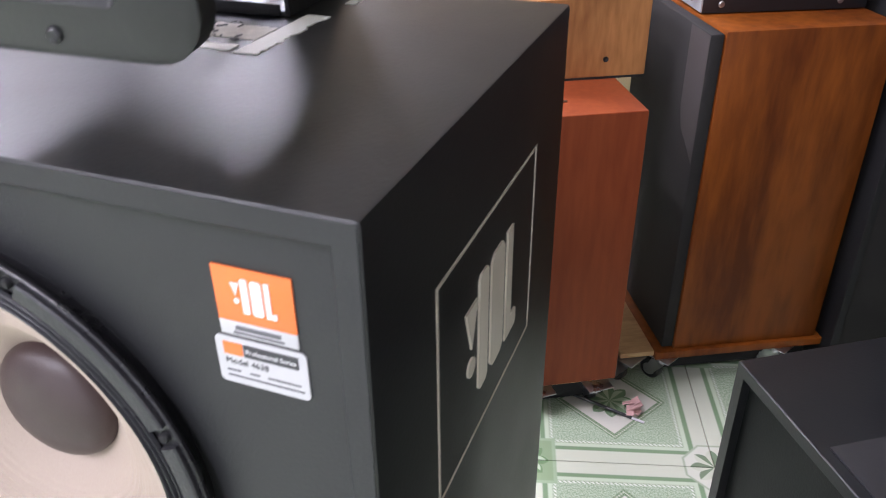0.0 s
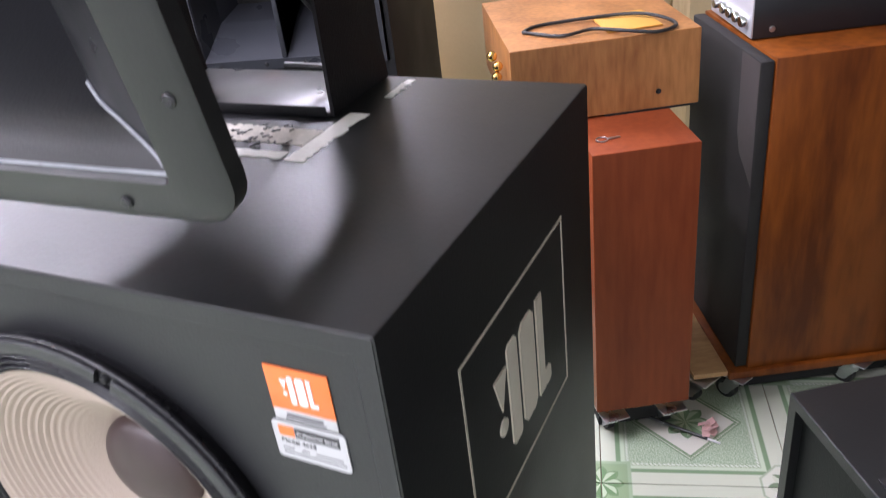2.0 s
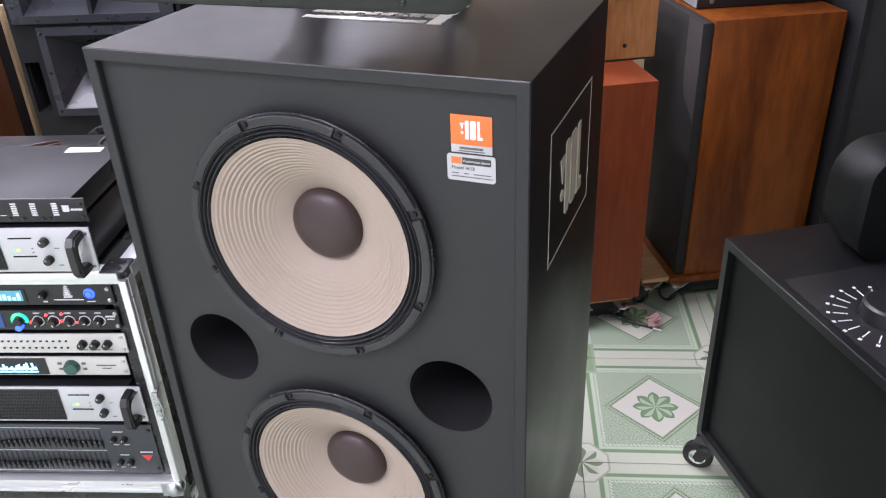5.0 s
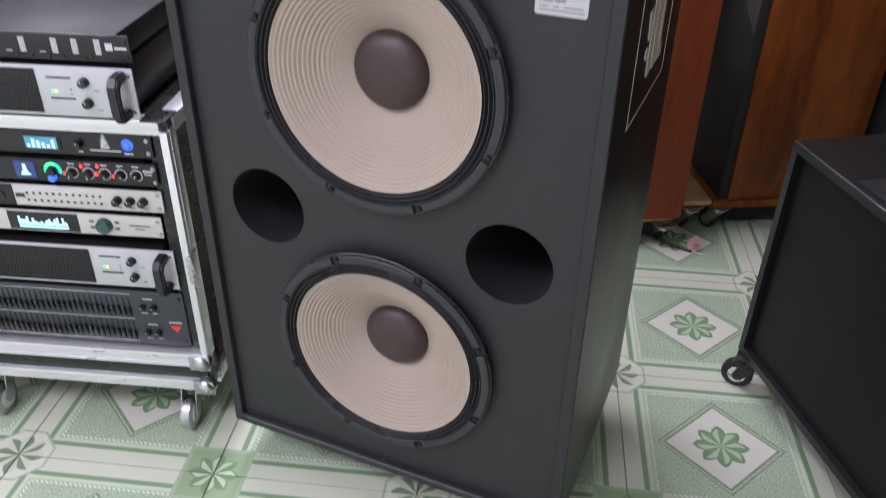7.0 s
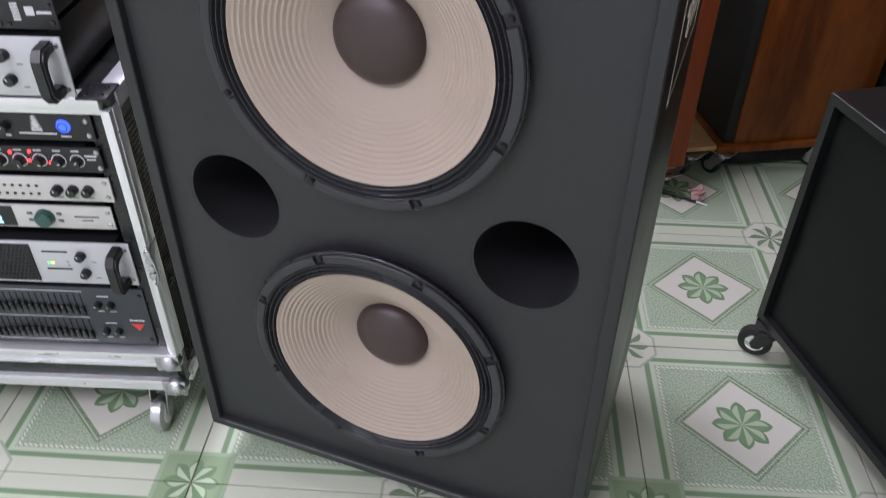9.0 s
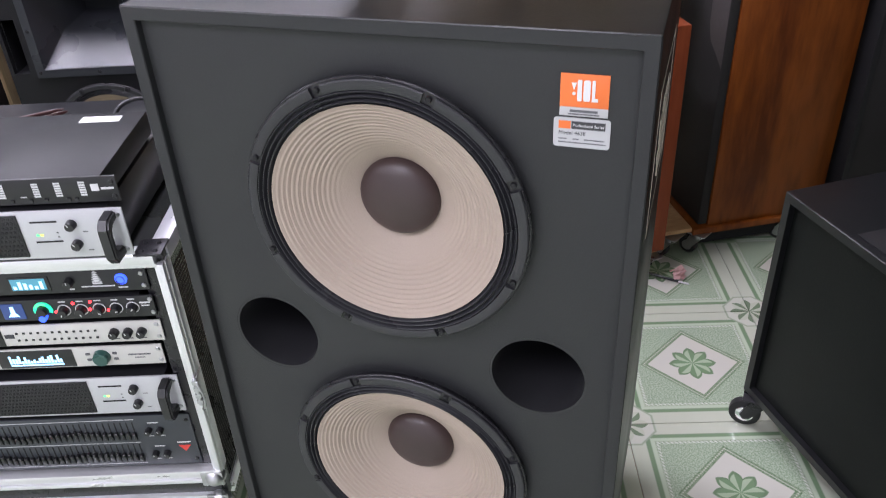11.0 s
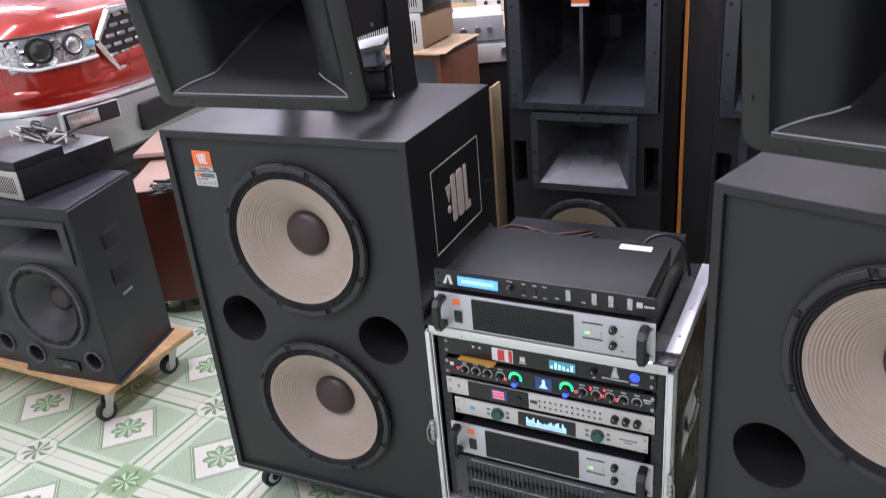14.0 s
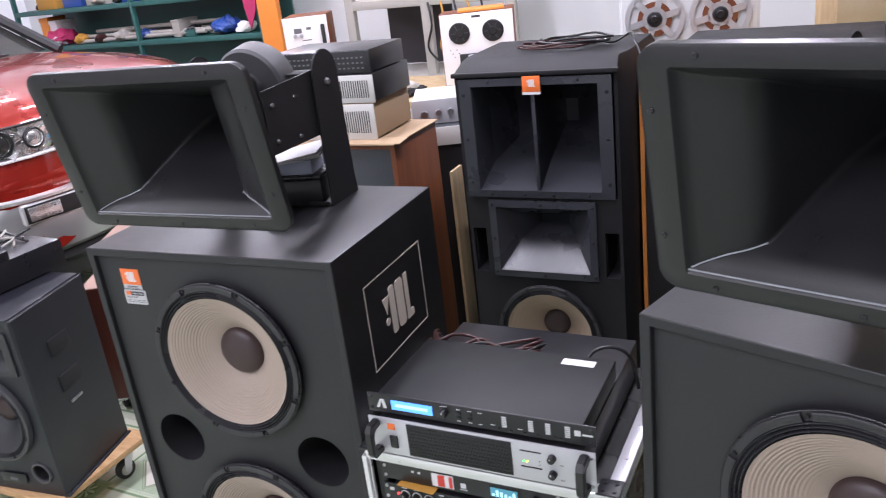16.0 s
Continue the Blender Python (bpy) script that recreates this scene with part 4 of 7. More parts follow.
def power_amplifier(z0, z1, label, depth=0.44, front=-0.006):
    ob, h = device("power_amplifier", z0, z1, SILVER, label, "amplifier", depth, front)
    c = h / 2
    g = part("grille", box(bm_(), -0.152, 0.076, -0.0025, -0.0001, 0.006, h - 0.006, 0.0008), MESH, ob, "black perforated grille")
    gb = bm_()
    for r in range(9):
        for q in range(34):
            x = -0.148 + q * 0.0066 + (0.0033 if r % 2 else 0)
            z = 0.011 + r * (h - 0.022) / 8
            rev(gb, [(0.0026, 0.0), (0.0022, 0.0008), (0.0014, 0.0010), (0.0012, 0.0002)], pose(x, -0.0025, z) @ FRONT, 6)
    part("grille_cell_pattern", gb, PANEL, g, smooth=False)["kind"] = "stuff"
    slab(ob, "badge", -0.197, -0.180, h - 0.026, h - 0.012, ORANGE)
    s = part("power_switch", box(bm_(), -0.195, -0.177, -0.003, 0, c - 0.026, c + 0.004, 0.0012), KNOB, ob)
    marks(s, [(-0.186, c - 0.006, 0.002, 0.008)])
    for z in (c + 0.018, c - 0.018):
        knob(ob, 0.158, z, 0.0085, KNOB, 0.012, WHITE_PRINT, 30)
        slab(ob, "slot", 0.094, 0.136, z - 0.0012 + 0.006, z + 0.0012 + 0.006, DARK)
    for k, m_ in enumerate((GREEN_LED, YELLOW_LED)):
        slab(ob, "indicator", 0.098 + 0.006 * k, 0.1025 + 0.006 * k, c - 0.001, c + 0.002, m_, label="lit indicator")
    marks(ob, [(0.132, c + 0.004, 0.003, 0.002), (0.132, c - 0.004, 0.003, 0.002), (0.176, c + 0.004, 0.008, 0.0015), (0.176, c - 0.03, 0.008, 0.0015)], INK)
    for s_ in (-1, 1):
        b = bm_()
        x0, x1 = s_ * 0.222 - 0.009, s_ * 0.222 + 0.009
        hole = [(-0.001, 0.020), (-0.022, 0.022), (-0.027, 0.030), (-0.027, h - 0.030), (-0.022, h - 0.022), (-0.001, h - 0.020)]
        rim = [(-0.001, 0.004), (-0.030, 0.005), (-0.040, 0.018), (-0.040, h - 0.018), (-0.030, h - 0.005), (-0.001, h - 0.004)]
        va = [[b.verts.new((x, y, z)) for y, z in line_] for line_ in (rim, hole) for x in (x0, x1)]
        for k in range(5):
            for p, q in ((va[0], va[1]), (va[3], va[2]), (va[2], va[0]), (va[1], va[3])):
                b.faces.new((p[k], p[k + 1], q[k + 1], q[k]))
        for k in (0, 5):
            b.faces.new((va[0][k], va[1][k], va[3][k], va[2][k]))
        bmesh.ops.recalc_face_normals(b, faces=b.faces)
        bmesh.ops.bevel(b, geom=[e_ for e_ in b.edges if abs(e_.verts[0].co.x - e_.verts[1].co.x) < 1e-6 and min(v.co.y for v in e_.verts) < -0.002], offset=0.0028, segments=2, affect="EDGES")
        part("handle", b, KNOB, ob, "black front handle")
    screws(ob, (-0.233, 0.233), (0.012, h - 0.012))
    return ob


AMP_Z = CT + 0.006
amp_top = power_amplifier(AMP_Z, AMP_Z + 0.088, "silver two-unit power amplifier with handles lying on the flight case")
power_amplifier(0.361, 0.449, "silver two-unit power amplifier with handles mounted in the flight case", 0.40, 0.012)

# processor with a bright blue display, on top
ob, h = device("audio_processor", AMP_Z + 0.0935, AMP_Z + 0.1385, PANEL, "black one-unit audio processor with a lit blue display", "audio processor", 0.245, 0.004, LID)
lcd = part("display", box(bm_(), -0.186, -0.092, -0.0018, 0, 0.012, 0.034, 0.0006), BLUE_LCD, ob, "lit blue display")
part("display_text", box(bm_(), -0.176, -0.102, -0.0024, -0.0019, 0.020, 0.027), BLUE_TEXT, lcd, smooth=False)
mk = bm_()
prism(mk, [(-0.222, 0.012), (-0.214, 0.012), (-0.209, 0.030), (-0.206, 0.012), (-0.198, 0.012), (-0.203, 0.033), (-0.212, 0.033)], -0.0007, -0.0001)
part("maker_mark", mk, WHITE_PRINT, ob, smooth=False)
knob(ob, -0.066, 0.024, 0.009, KNOB, 0.012)
marks(ob, [(-0.066, 0.038, 0.014, 0.0016)] + [(x, z, 0.009, 0.0015) for x in (-0.034, -0.010, 0.012) for z in (0.010, 0.036)] + [(x, 0.014, 0.010, 0.0015) for x in (0.038, 0.094)])
for x in (-0.034, -0.010):
    for z in (0.017, 0.028):
        part("button", box(bm_(), x - 0.005, x + 0.005, -0.003, 0, z - 0.003, z + 0.003, 0.0008), KNOB, ob)
for x in (0.062, 0.116, 0.150, 0.188):
    for k in range(6):
        slab(ob, "meter_bar", x - 0.005, x + 0.005, 0.013 + 0.0042 * k, 0.0158 + 0.0042 * k, WHITE_PRINT, -0.0007, 0.0006)
for x in (0.050, 0.075, 0.104, 0.128, 0.163, 0.175):
    part("button", box(bm_(), x - 0.003, x + 0.003, -0.0026, 0, 0.005, 0.010, 0.0006), KNOB, ob)
marks(ob, [(0.207, 0.026, 0.012, 0.012), (0.226, 0.024, 0.020, 0.0035)])
part("sticker", box(bm_(), 0.112, 0.182, 0.205, 0.228, 0.0441, 0.0447), WHITE, ob, "white paper sticker")
screws(ob, (-0.234, 0.234), (0.010, 0.035), mat=KNOB)

# power sequencer
ob, h = device("power_sequencer", 0.640, 0.6845, PANEL, "black one-unit power sequencer with a cyan display and blue button", "power sequencer", 0.25, 0.012)
lcd = part("display", box(bm_(), 0.010, 0.078, -0.0018, 0, 0.008, 0.036, 0.0006), PANEL, ob)
part("screen", box(bm_(), 0.014, 0.072, -0.0024, -0.0019, 0.011, 0.033), CYAN_LCD, lcd, "lit cyan screen", smooth=False)
b = bm_()
for k in range(6):
    box(b, 0.017 + 0.009 * k, 0.0225 + 0.009 * k, -0.0029, -0.0025, 0.013, 0.019 + 0.003 * ((k * 3) % 4))
part("screen_bars", b, BLUE_TEXT, lcd, smooth=False)
knob(ob, 0.112, 0.024, 0.008, KNOB, 0.014)
marks(ob, [(0.112, 0.008, 0.008, 0.003), (0.157, 0.012, 0.056, 0.0022), (0.157, 0.018, 0.016, 0.003)])
mk = bm_()
for k in range(5):
    prism(mk, [(0.148 + 0.001 * k, 0.021 + 0.0045 * k), (0.166 - 0.001 * k, 0.021 + 0.0045 * k), (0.160 - 0.001 * k, 0.0245 + 0.0045 * k), (0.153 + 0.001 * k, 0.0245 + 0.0045 * k)], -0.0007, -0.0001)
part("maker_mark", mk, WHITE_PRINT, ob, smooth=False)
bt = part("power_button", rev(bm_(), [(0, 0.004), (0.008, 0.004), (0.0095, 0.003), (0.0105, 0)], pose(0.198, 0, 0.025) @ FRONT, 24), BLUE_LED, ob, "lit blue button")
part("button_ring", rev(bm_(), [(0.0062, 0.0046), (0.0075, 0.0046), (0.0075, 0.004), (0.0062, 0.004)], pose(0.198, 0, 0.025) @ FRONT, 24, True), PANEL, bt)
marks(ob, [(0.198, 0.008, 0.016, 0.0022)])
cl = part("warning_label", box(bm_(), -0.120, -0.070, -0.0012, -0.0001, 0.006, 0.038), WHITE, ob, "red and white label")
b = bm_()
box(b, -0.106, -0.090, -0.0018, -0.0013, 0.008, 0.036)
box(b, -0.080, -0.072, -0.0018, -0.0013, 0.008, 0.036)
part("label_red", b, RED_PRINT, cl, smooth=False)
marks(ob, [(-0.048, 0.020, 0.012, 0.012), (-0.048, 0.010, 0.016, 0.002), (-0.150, 0.030, 0.006, 0.005), (-0.165, 0.030, 0.006, 0.005)])
screws(ob, (-0.233, 0.233), (0.010, 0.034))
card = thing("plastic_card", RACK @ pose(-0.155, 0.004, 0.6395, 0, 0, -4), "amber plastic card pushed between two devices", "card")
part("sheet", box(bm_(), -0.045, 0.045, -0.010, 0.04, -0.0012, 0, 0.0004), AMBER, card)

def arc_ring(x, z, r0, r1, a0, a1, y=0.003, n=16):
    """A flat arc proud of the panel."""
    pts = [(x + r1 * math.cos(radians(a0 + (a1 - a0) * k / n)), z + r1 * math.sin(radians(a0 + (a1 - a0) * k / n))) for k in range(n + 1)]
    pts += [(x + r0 * math.cos(radians(a1 + (a0 - a1) * k / n)), z + r0 * math.sin(radians(a1 + (a0 - a1) * k / n))) for k in range(n + 1)]
    return prism(bm_(), pts, 0, -y)


# preamplifier with lit knobs
ob, h = device("karaoke_preamp", 0.586, 0.6305, PANEL, "black one-unit preamplifier with lit rainbow dials and red lights", "preamplifier", 0.22, 0.010)
scr = part("display", box(bm_(), -0.019, 0.019, -0.0018, 0, 0.006, 0.038, 0.001), LCD_DIM, ob, "small lit screen")
b = bm_()
prism(b, [(-0.010, 0.012), (0.010, 0.012), (0.004, 0.020), (0.003, 0.033), (-0.003, 0.033), (-0.004, 0.020)], -0.0024, -0.0019)
part("screen_mark", b, BLUE_TEXT, scr, smooth=False)
for x in (-0.066, 0.052):
    dial = part("lit_dial", arc_ring(x, 0.023, 0.0108, 0.0160, -20, 200), TEAL_LED, ob, "dial ring lit in green and blue")
    part("dial_blue", rev(bm_(), [(0.0, 0.0136), (0.0060, 0.0136), (0.0060, 0.003), (0, 0.003)], pose(x, 0, 0.012) @ FRONT, 20), BLUE_LED, dial)
    part("dial_green", arc_ring(x, 0.023, 0.0112, 0.0156, 60, 150, 0.0036), GREEN_LED, dial, smooth=False)
    knob(ob, x, 0.023, 0.0098, KNOB, 0.012, None)
for i, x in enumerate((-0.190, -0.162, -0.133, -0.102, 0.087, 0.117, 0.147, 0.176, 0.204)):
    rg = part("dial_ring", rev(bm_(), [(0.0098, 0.0012), (0.0112, 0.0012), (0.0112, 0), (0.0098, 0)], pose(x, 0, 0.021) @ FRONT, 24, True), WHITE_PRINT, ob)
    knob(ob, x, 0.021, 0.0088, KNOB, 0.013, WHITE_PRINT, 40 * i)
for x, z in ((-0.207, 0.021), (-0.090, 0.015), (0.072, 0.018), (0.105, 0.034), (0.131, 0.020), (0.135, 0.036), (0.162, 0.017)):
    part("red_indicator", rev(bm_(), [(0, 0.003), (0.0022, 0.0022), (0.003, 0)], pose(x, 0, z) @ FRONT, 10), RED_LED, ob, "lit red indicator")
marks(ob, [(x, 0.038, 0.012, 0.002) for x in (-0.190, -0.162, -0.133, -0.102, 0.087, 0.117, 0.147, 0.176, 0.204)] + [(0.226, 0.030, 0.018, 0.003), (0.226, 0.024, 0.014, 0.002), (-0.222, 0.030, 0.010, 0.008)])
screws(ob, (-0.234, 0.236), (0.009, 0.036))

# key-row processor
ob, h = device("karaoke_mixer", 0.531, 0.5755, PALE, "pale grey one-unit digital mixer with a black display window", "mixer", 0.22, 0.012)
win = part("display_window", box(bm_(), -0.186, -0.038, -0.0014, 0, 0.0008, 0.0436, 0.0004), PANEL, ob, "black glossy display window")
scr = part("screen", box(bm_(), -0.128, -0.090, -0.0022, -0.0015, 0.008, 0.036), LCD_DIM, win, "lit red and blue screen", smooth=False)
b = bm_()
for k in range(3):
    box(b, -0.124, -0.096, -0.0027, -0.0023, 0.012 + 0.008 * k, 0.0165 + 0.008 * k)
part("screen_bars", b, glow("pink_display", (1.0, 0.25, 0.3), 1.6), win, smooth=False)
marks(win, [(x, z, 0.004, 0.0025) for x in (-0.172, -0.158, -0.144) for z in (0.012, 0.024, 0.034)])
rev(b := bm_(), [(0, 0.003), (0.007, 0.003), (0.0085, 0), (0, 0)], pose(-0.062, -0.0014, 0.022) @ FRONT, 20)
part("jog_key", b, KNOB, win)
for r in range(2):
    for k in range(12):
        part("key", box(bm_(), -0.012 + 0.0125 * k - 0.0022, -0.012 + 0.0125 * k + 0.0022, -0.002, 0, 0.013 + 0.015 * r - 0.0018, 0.013 + 0.015 * r + 0.0018, 0.0006), KNOB, ob)
slab(ob, "key_frame", -0.034, -0.018, 0.018, 0.026, CHARCOAL)
for x in (0.158, 0.182, 0.206):
    knob(ob, x, 0.023, 0.0085, KNOB, 0.014, WHITE_PRINT, 20)
marks(ob, [(x, 0.008, 0.010, 0.002) for x in (0.158, 0.182, 0.206)] + [(-0.210, 0.025, 0.006, 0.006)], INK)
screws(ob, (-0.233, 0.233), (0.009, 0.036))

# equaliser with two green dials
ob, h = device("feedback_processor", 0.473, 0.5175, PALE, "pale grey one-unit processor with two green dials and a lit display", "audio processor", 0.22, 0.018, PANEL, 0.455, 0.43)
win = part("display_window", box(bm_(), -0.068, 0.068, -0.0014, 0, 0.003, 0.0415, 0.0006), PANEL, ob, "black display window")
b = bm_()
rr = random.Random(5)
for k in range(18):
    x = -0.048 + 0.0053 * k
    box(b, x, x + 0.004, -0.0024, -0.0015, 0.014, 0.019 + 0.003 * rr.randint(0, 4))
box(b, -0.048, 0.047, -0.0024, -0.0015, 0.0085, 0.0115)
part("screen", b, BLUE_TEXT, win, "lit blue text", smooth=False)
for x in (-0.118, 0.118):
    knob(ob, x, 0.022, 0.0155, KNOB_GREEN, 0.012, None, 0, "dial")
for x in (-0.142, -0.094, 0.094, 0.142):
    for z in (0.016, 0.029):
        part("button", box(bm_(), x - 0.004, x + 0.004, -0.0018, 0, z - 0.0025, z + 0.0025, 0.0006), INK, ob)
marks(ob, [(0.185, 0.024, 0.040, 0.0028), (0.185, 0.017, 0.018, 0.002)], INK)
slab(ob, "indicator", -0.188, -0.176, 0.018, 0.028, CYAN_LCD)
screws(ob, (-0.2205, 0.2205), (0.010, 0.034))

# graphic equaliser
ob, h = device("graphic_equalizer", 0.2175, 0.3505, SLATE, "dark grey three-unit graphic equalizer with two rows of sliders", "graphic equalizer", 0.2, 0.014)
sl = box(bm_(), -0.0011, 0.0011, -0.0006, -0.0001, -0.022, 0.024)
cp = box(bm_(), -0.0032, 0.0032, -0.009, -0.0007, -0.004, 0.004, 0.0012, None, 1)
box(cp, -0.0024, 0.0024, -0.005, -0.0007, -0.016, -0.005, 0.0008, None, 1)
slot = cap_ = None
for r in range(2):
    for k in range(31):
        x, z = -0.206 + 0.0112 * k, 0.035 + 0.058 * r
        dz = 0.005 * math.sin(k * 0.35 + r) * (0.6 + 0.4 * math.sin(k * 1.3))
        at, up = pose(x, 0, z), pose(x, 0, z + dz)
        slot = part("slider_slot", sl, DARK, ob, "", at, smooth=False) if slot is None else again(slot, ob, at)
        cap_ = part("slider_cap", cp, KNOB, ob, "", up) if cap_ is None else again(cap_, ob, up)
for z in (0.034, 0.096):
    for x in (0.158, 0.180):
        knob(ob, x, z, 0.007, KNOB, 0.012, WHITE_PRINT, 30)
    marks(ob, [(0.158, z - 0.016, 0.012, 0.002), (0.180, z - 0.016, 0.012, 0.002), (0.169, z + 0.018, 0.020, 0.002)])
mk = bm_()
prism(mk, [(0.205, 0.052), (0.229, 0.052), (0.217, 0.036)], -0.0010, -0.0001)
part("maker_mark", mk, RED_PRINT, ob, smooth=False)
marks(ob, [(0.217, 0.060, 0.026, 0.0025)] + [(-0.03, z, 0.33, 0.001) for z in (0.008, 0.064, 0.124)])
screws(ob, (-0.233, 0.233), (0.014, 0.118), mat=KNOB)

# cables behind the top amplifier
cab = thing("cable_bundle", RACK, "dark red and black cables lying behind the top devices", "cables")
rr = random.Random(8)
for k in range(6):
    y, z, dx = 0.262 + 0.014 * k, AMP_Z + 0.086, rr.uniform(-0.03, 0.03)
    pts = [(-0.27 + dx, y + 0.10, z - 0.03), (-0.24 + dx, y + 0.03, z + 0.004)]
    for i in range(5):
        pts.append((-0.21 + dx + 0.042 * i + rr.uniform(-0.012, 0.012), y + 0.022 * math.sin(i * 1.9 + k), z + 0.005 + rr.uniform(0.0, 0.010)))
    pts += [(0.01 + dx, y + 0.05, z + 0.004), (0.03 + dx, y + 0.13, z - 0.03)]
    part("cable", tube(bm_(), pts, 0.0042), RED_CABLE if k % 3 else BLACK_CABLE, cab)
part("plug_lead", tube(bm_(), [(0.150, 0.245, AMP_Z + 0.115), (0.165, 0.27, AMP_Z + 0.14), (0.20, 0.29, AMP_Z + 0.145), (0.235, 0.30, AMP_Z + 0.12), (0.25, 0.31, AMP_Z + 0.04)], 0.004), BLACK_CABLE, cab)


# ---- the three-way cabinets behind ----
def three_way(m, label):
    ob = thing("three_way_cabinet", m, label, "loudspeaker", "three-way cabinets")
    hw, zt, d, ch = 0.272, 1.285, 0.52, 0.018
    b = bm_()
    pl = [(-hw, 0.012), (hw, 0.012), (hw + ch, 0.012 + 0.09), (hw + ch, d), (-hw - ch, d), (-hw - ch, 0.102)]
    r0 = [b.verts.new((x, y, 0.0)) for x, y in pl]
    r1 = [b.verts.new((x, y, zt)) for x, y in pl]
    r2 = [b.verts.new((x * 0.97, y + 0.06 * (1 if y < 0.2 else -0.5), zt + 0.03)) for x, y in pl]
    for a, c in ((r0, r1), (r1, r2)):
        for k in range(1, 6):
            b.faces.new((a[k], a[(k + 1) % 6], c[(k + 1) % 6], c[k]))
    b.faces.new((r1[0], r1[1], r2[1], r2[0]))
    b.faces.new(r0), b.faces.new(r2)
    part("body", b, BLACK_MATT, ob)
    part("top_lip", box(bm_(), -hw - 0.006, hw + 0.006, -0.004, 0.0118, zt - 0.012, zt + 0.002, 0.002), BLACK_MATT, ob)
    wz, wr = 0.352, 0.190
    fr = holed(bm_(), [(-hw, 0.0), (hw, 0.0), (hw, 0.556), (-hw, 0.556)], [(0, wz, wr - 0.02)], 0.012)
    part("baffle", fr, BLACK_MATT, ob, "", smooth=False)
    for x0, x1, z0, z1 in ((-hw, -hw + 0.012, 0.556, zt), (hw - 0.012, hw, 0.556, zt), (-hw + 0.012, hw - 0.012, 0.846, 0.862), (-0.212, -0.188, 0.556, 0.846), (0.188, 0.212, 0.556, 0.846), (-hw + 0.012, hw - 0.012, 1.268, zt), (-hw + 0.012, -0.212, 0.742, 0.846), (0.212, hw - 0.012, 0.742, 0.846), (-0.188, 0.188, 0.556, 0.572), (-hw + 0.012, -0.212, 0.556, 0.578), (0.212, hw - 0.012, 0.556, 0.578)):
        part("baffle_strip", box(bm_(), x0, x1, 0.0119, 0.03, z0, z1), BLACK_MATT, ob, "", smooth=False)
    part("inner_lining", box(bm_(), -hw + 0.01, hw - 0.01, 0.36, d - 0.03, 0.05, zt - 0.03), DARK, ob)
    woofer(ob, 0, wz, 0.012, wr, CONE_TAN, depth=0.085, cap_r=0.05, ribs=8)
    for s in (-1, 1):
        x0, x1 = sorted((s * 0.2115, s * 0.2595))
        v = bm_()
        for y0, y1, a0, a1, z0, z1 in ((0.03, 0.16, x0, x0 + 0.002, 0.578, 0.742), (0.03, 0.16, x1 - 0.002, x1, 0.578, 0.742), (0.03, 0.16, x0, x1, 0.576, 0.578), (0.16, 0.165, x0, x1, 0.578, 0.742)):
            box(v, a0, a1, y0, y1, z0, z1)
        part("port", v, DUCT, ob, "tall slot port", smooth=False)
    # upper horn: two cells either side of a vane
    w, h, cz = 0.512, 0.404, 1.065
    rim = bm_()
    loft(rim, [(0.505, h - 0.004, 0.004, 0.012, 0, cz), (w, h, 0.004, 0.0085, 0, cz), (w, h, 0.004, 0.0, 0, cz), (0.425, 0.355, 0.003, -0.002, 0, cz), (0.420, 0.350, 0.003, 0.004, 0, cz)])
    hn = part("upper_horn", rim, HORN_GREY, ob, "grey moulded two-cell horn")
    for s in (-1, 1):
        c = bm_()
        rings = []
        for y, xa, xb, za, zb in ((0.004, 0.006, 0.210, cz - 0.175, cz + 0.175), (0.12, 0.006, 0.198, cz - 0.110, cz + 0.165), (0.26, 0.006, 0.150, cz - 0.055, cz + 0.13), (0.34, 0.006, 0.05, cz - 0.02, cz + 0.06)):
            rings.append([c.verts.new((s * x, y, z)) for x, z in ((xa, za), (xb, za), (xb, zb), (xa, zb))])
        for p, q in zip(rings, rings[1:]):
            for k in range(4):
                c.faces.new((p[k], p[(k + 1) % 4], q[(k + 1) % 4], q[k]))
        c.faces.new(rings[-1])
        part("horn_cell", c, HORN_GREY, hn, "", smooth=False)
    part("horn_vane", box(bm_(), -0.006, 0.006, -0.001, 0.28, cz - 0.175, cz + 0.175, 0.001), HORN_GREY, hn)
    sb = rev(bm_(), [(0, 0.003), (0.003, 0.003), (0.0055, 0.001), (0.0055, 0)], None, 10)
    first = None
    for x, z in [(s * 0.240, cz + q) for s in (-1, 1) for q in (-0.15, 0.0, 0.15)] + [(q, cz - 0.190) for q in (-0.17, -0.05, 0.05, 0.17)] + [(q, cz + 0.19) for q in (-0.15, 0.15)]:
        at = pose(x, -0.001, z) @ FRONT
        first = part("screw", sb, DARK, hn, "", at) if first is None else again(first, hn, at)
    # middle horn
    w, h, cz = 0.376, 0.284, 0.709
    c = bm_()
    loft(c, [(w - 0.006, h - 0.006, 0.003, 0.012, 0, cz), (w, h, 0.003, 0.009, 0, cz), (w, h, 0.003, 0.0, 0, cz), (0.325, 0.235, 0.003, -0.002, 0, cz), (0.320, 0.230, 0.003, 0.004, 0, cz), (0.20, 0.10, 0.003, 0.068, 0, cz + 0.028), (0.10, 0.04, 0.003, 0.15, 0, cz + 0.035)], (False, True))
    mh = part("middle_horn", c, HORN_GREY, ob, "grey moulded horn")
    for x, z in [(s * 0.176, cz + q) for s in (-1, 1) for q in (-0.125, 0, 0.125)] + [(0, cz - 0.13), (0, cz + 0.13)]:
        again(first, mh, pose(x, -0.001, z) @ FRONT)
    bd = part("badge", box(bm_(), -0.030, 0.030, -0.008, -0.002, 1.222, 1.272, 0.001), ORANGE, ob, "orange maker badge")
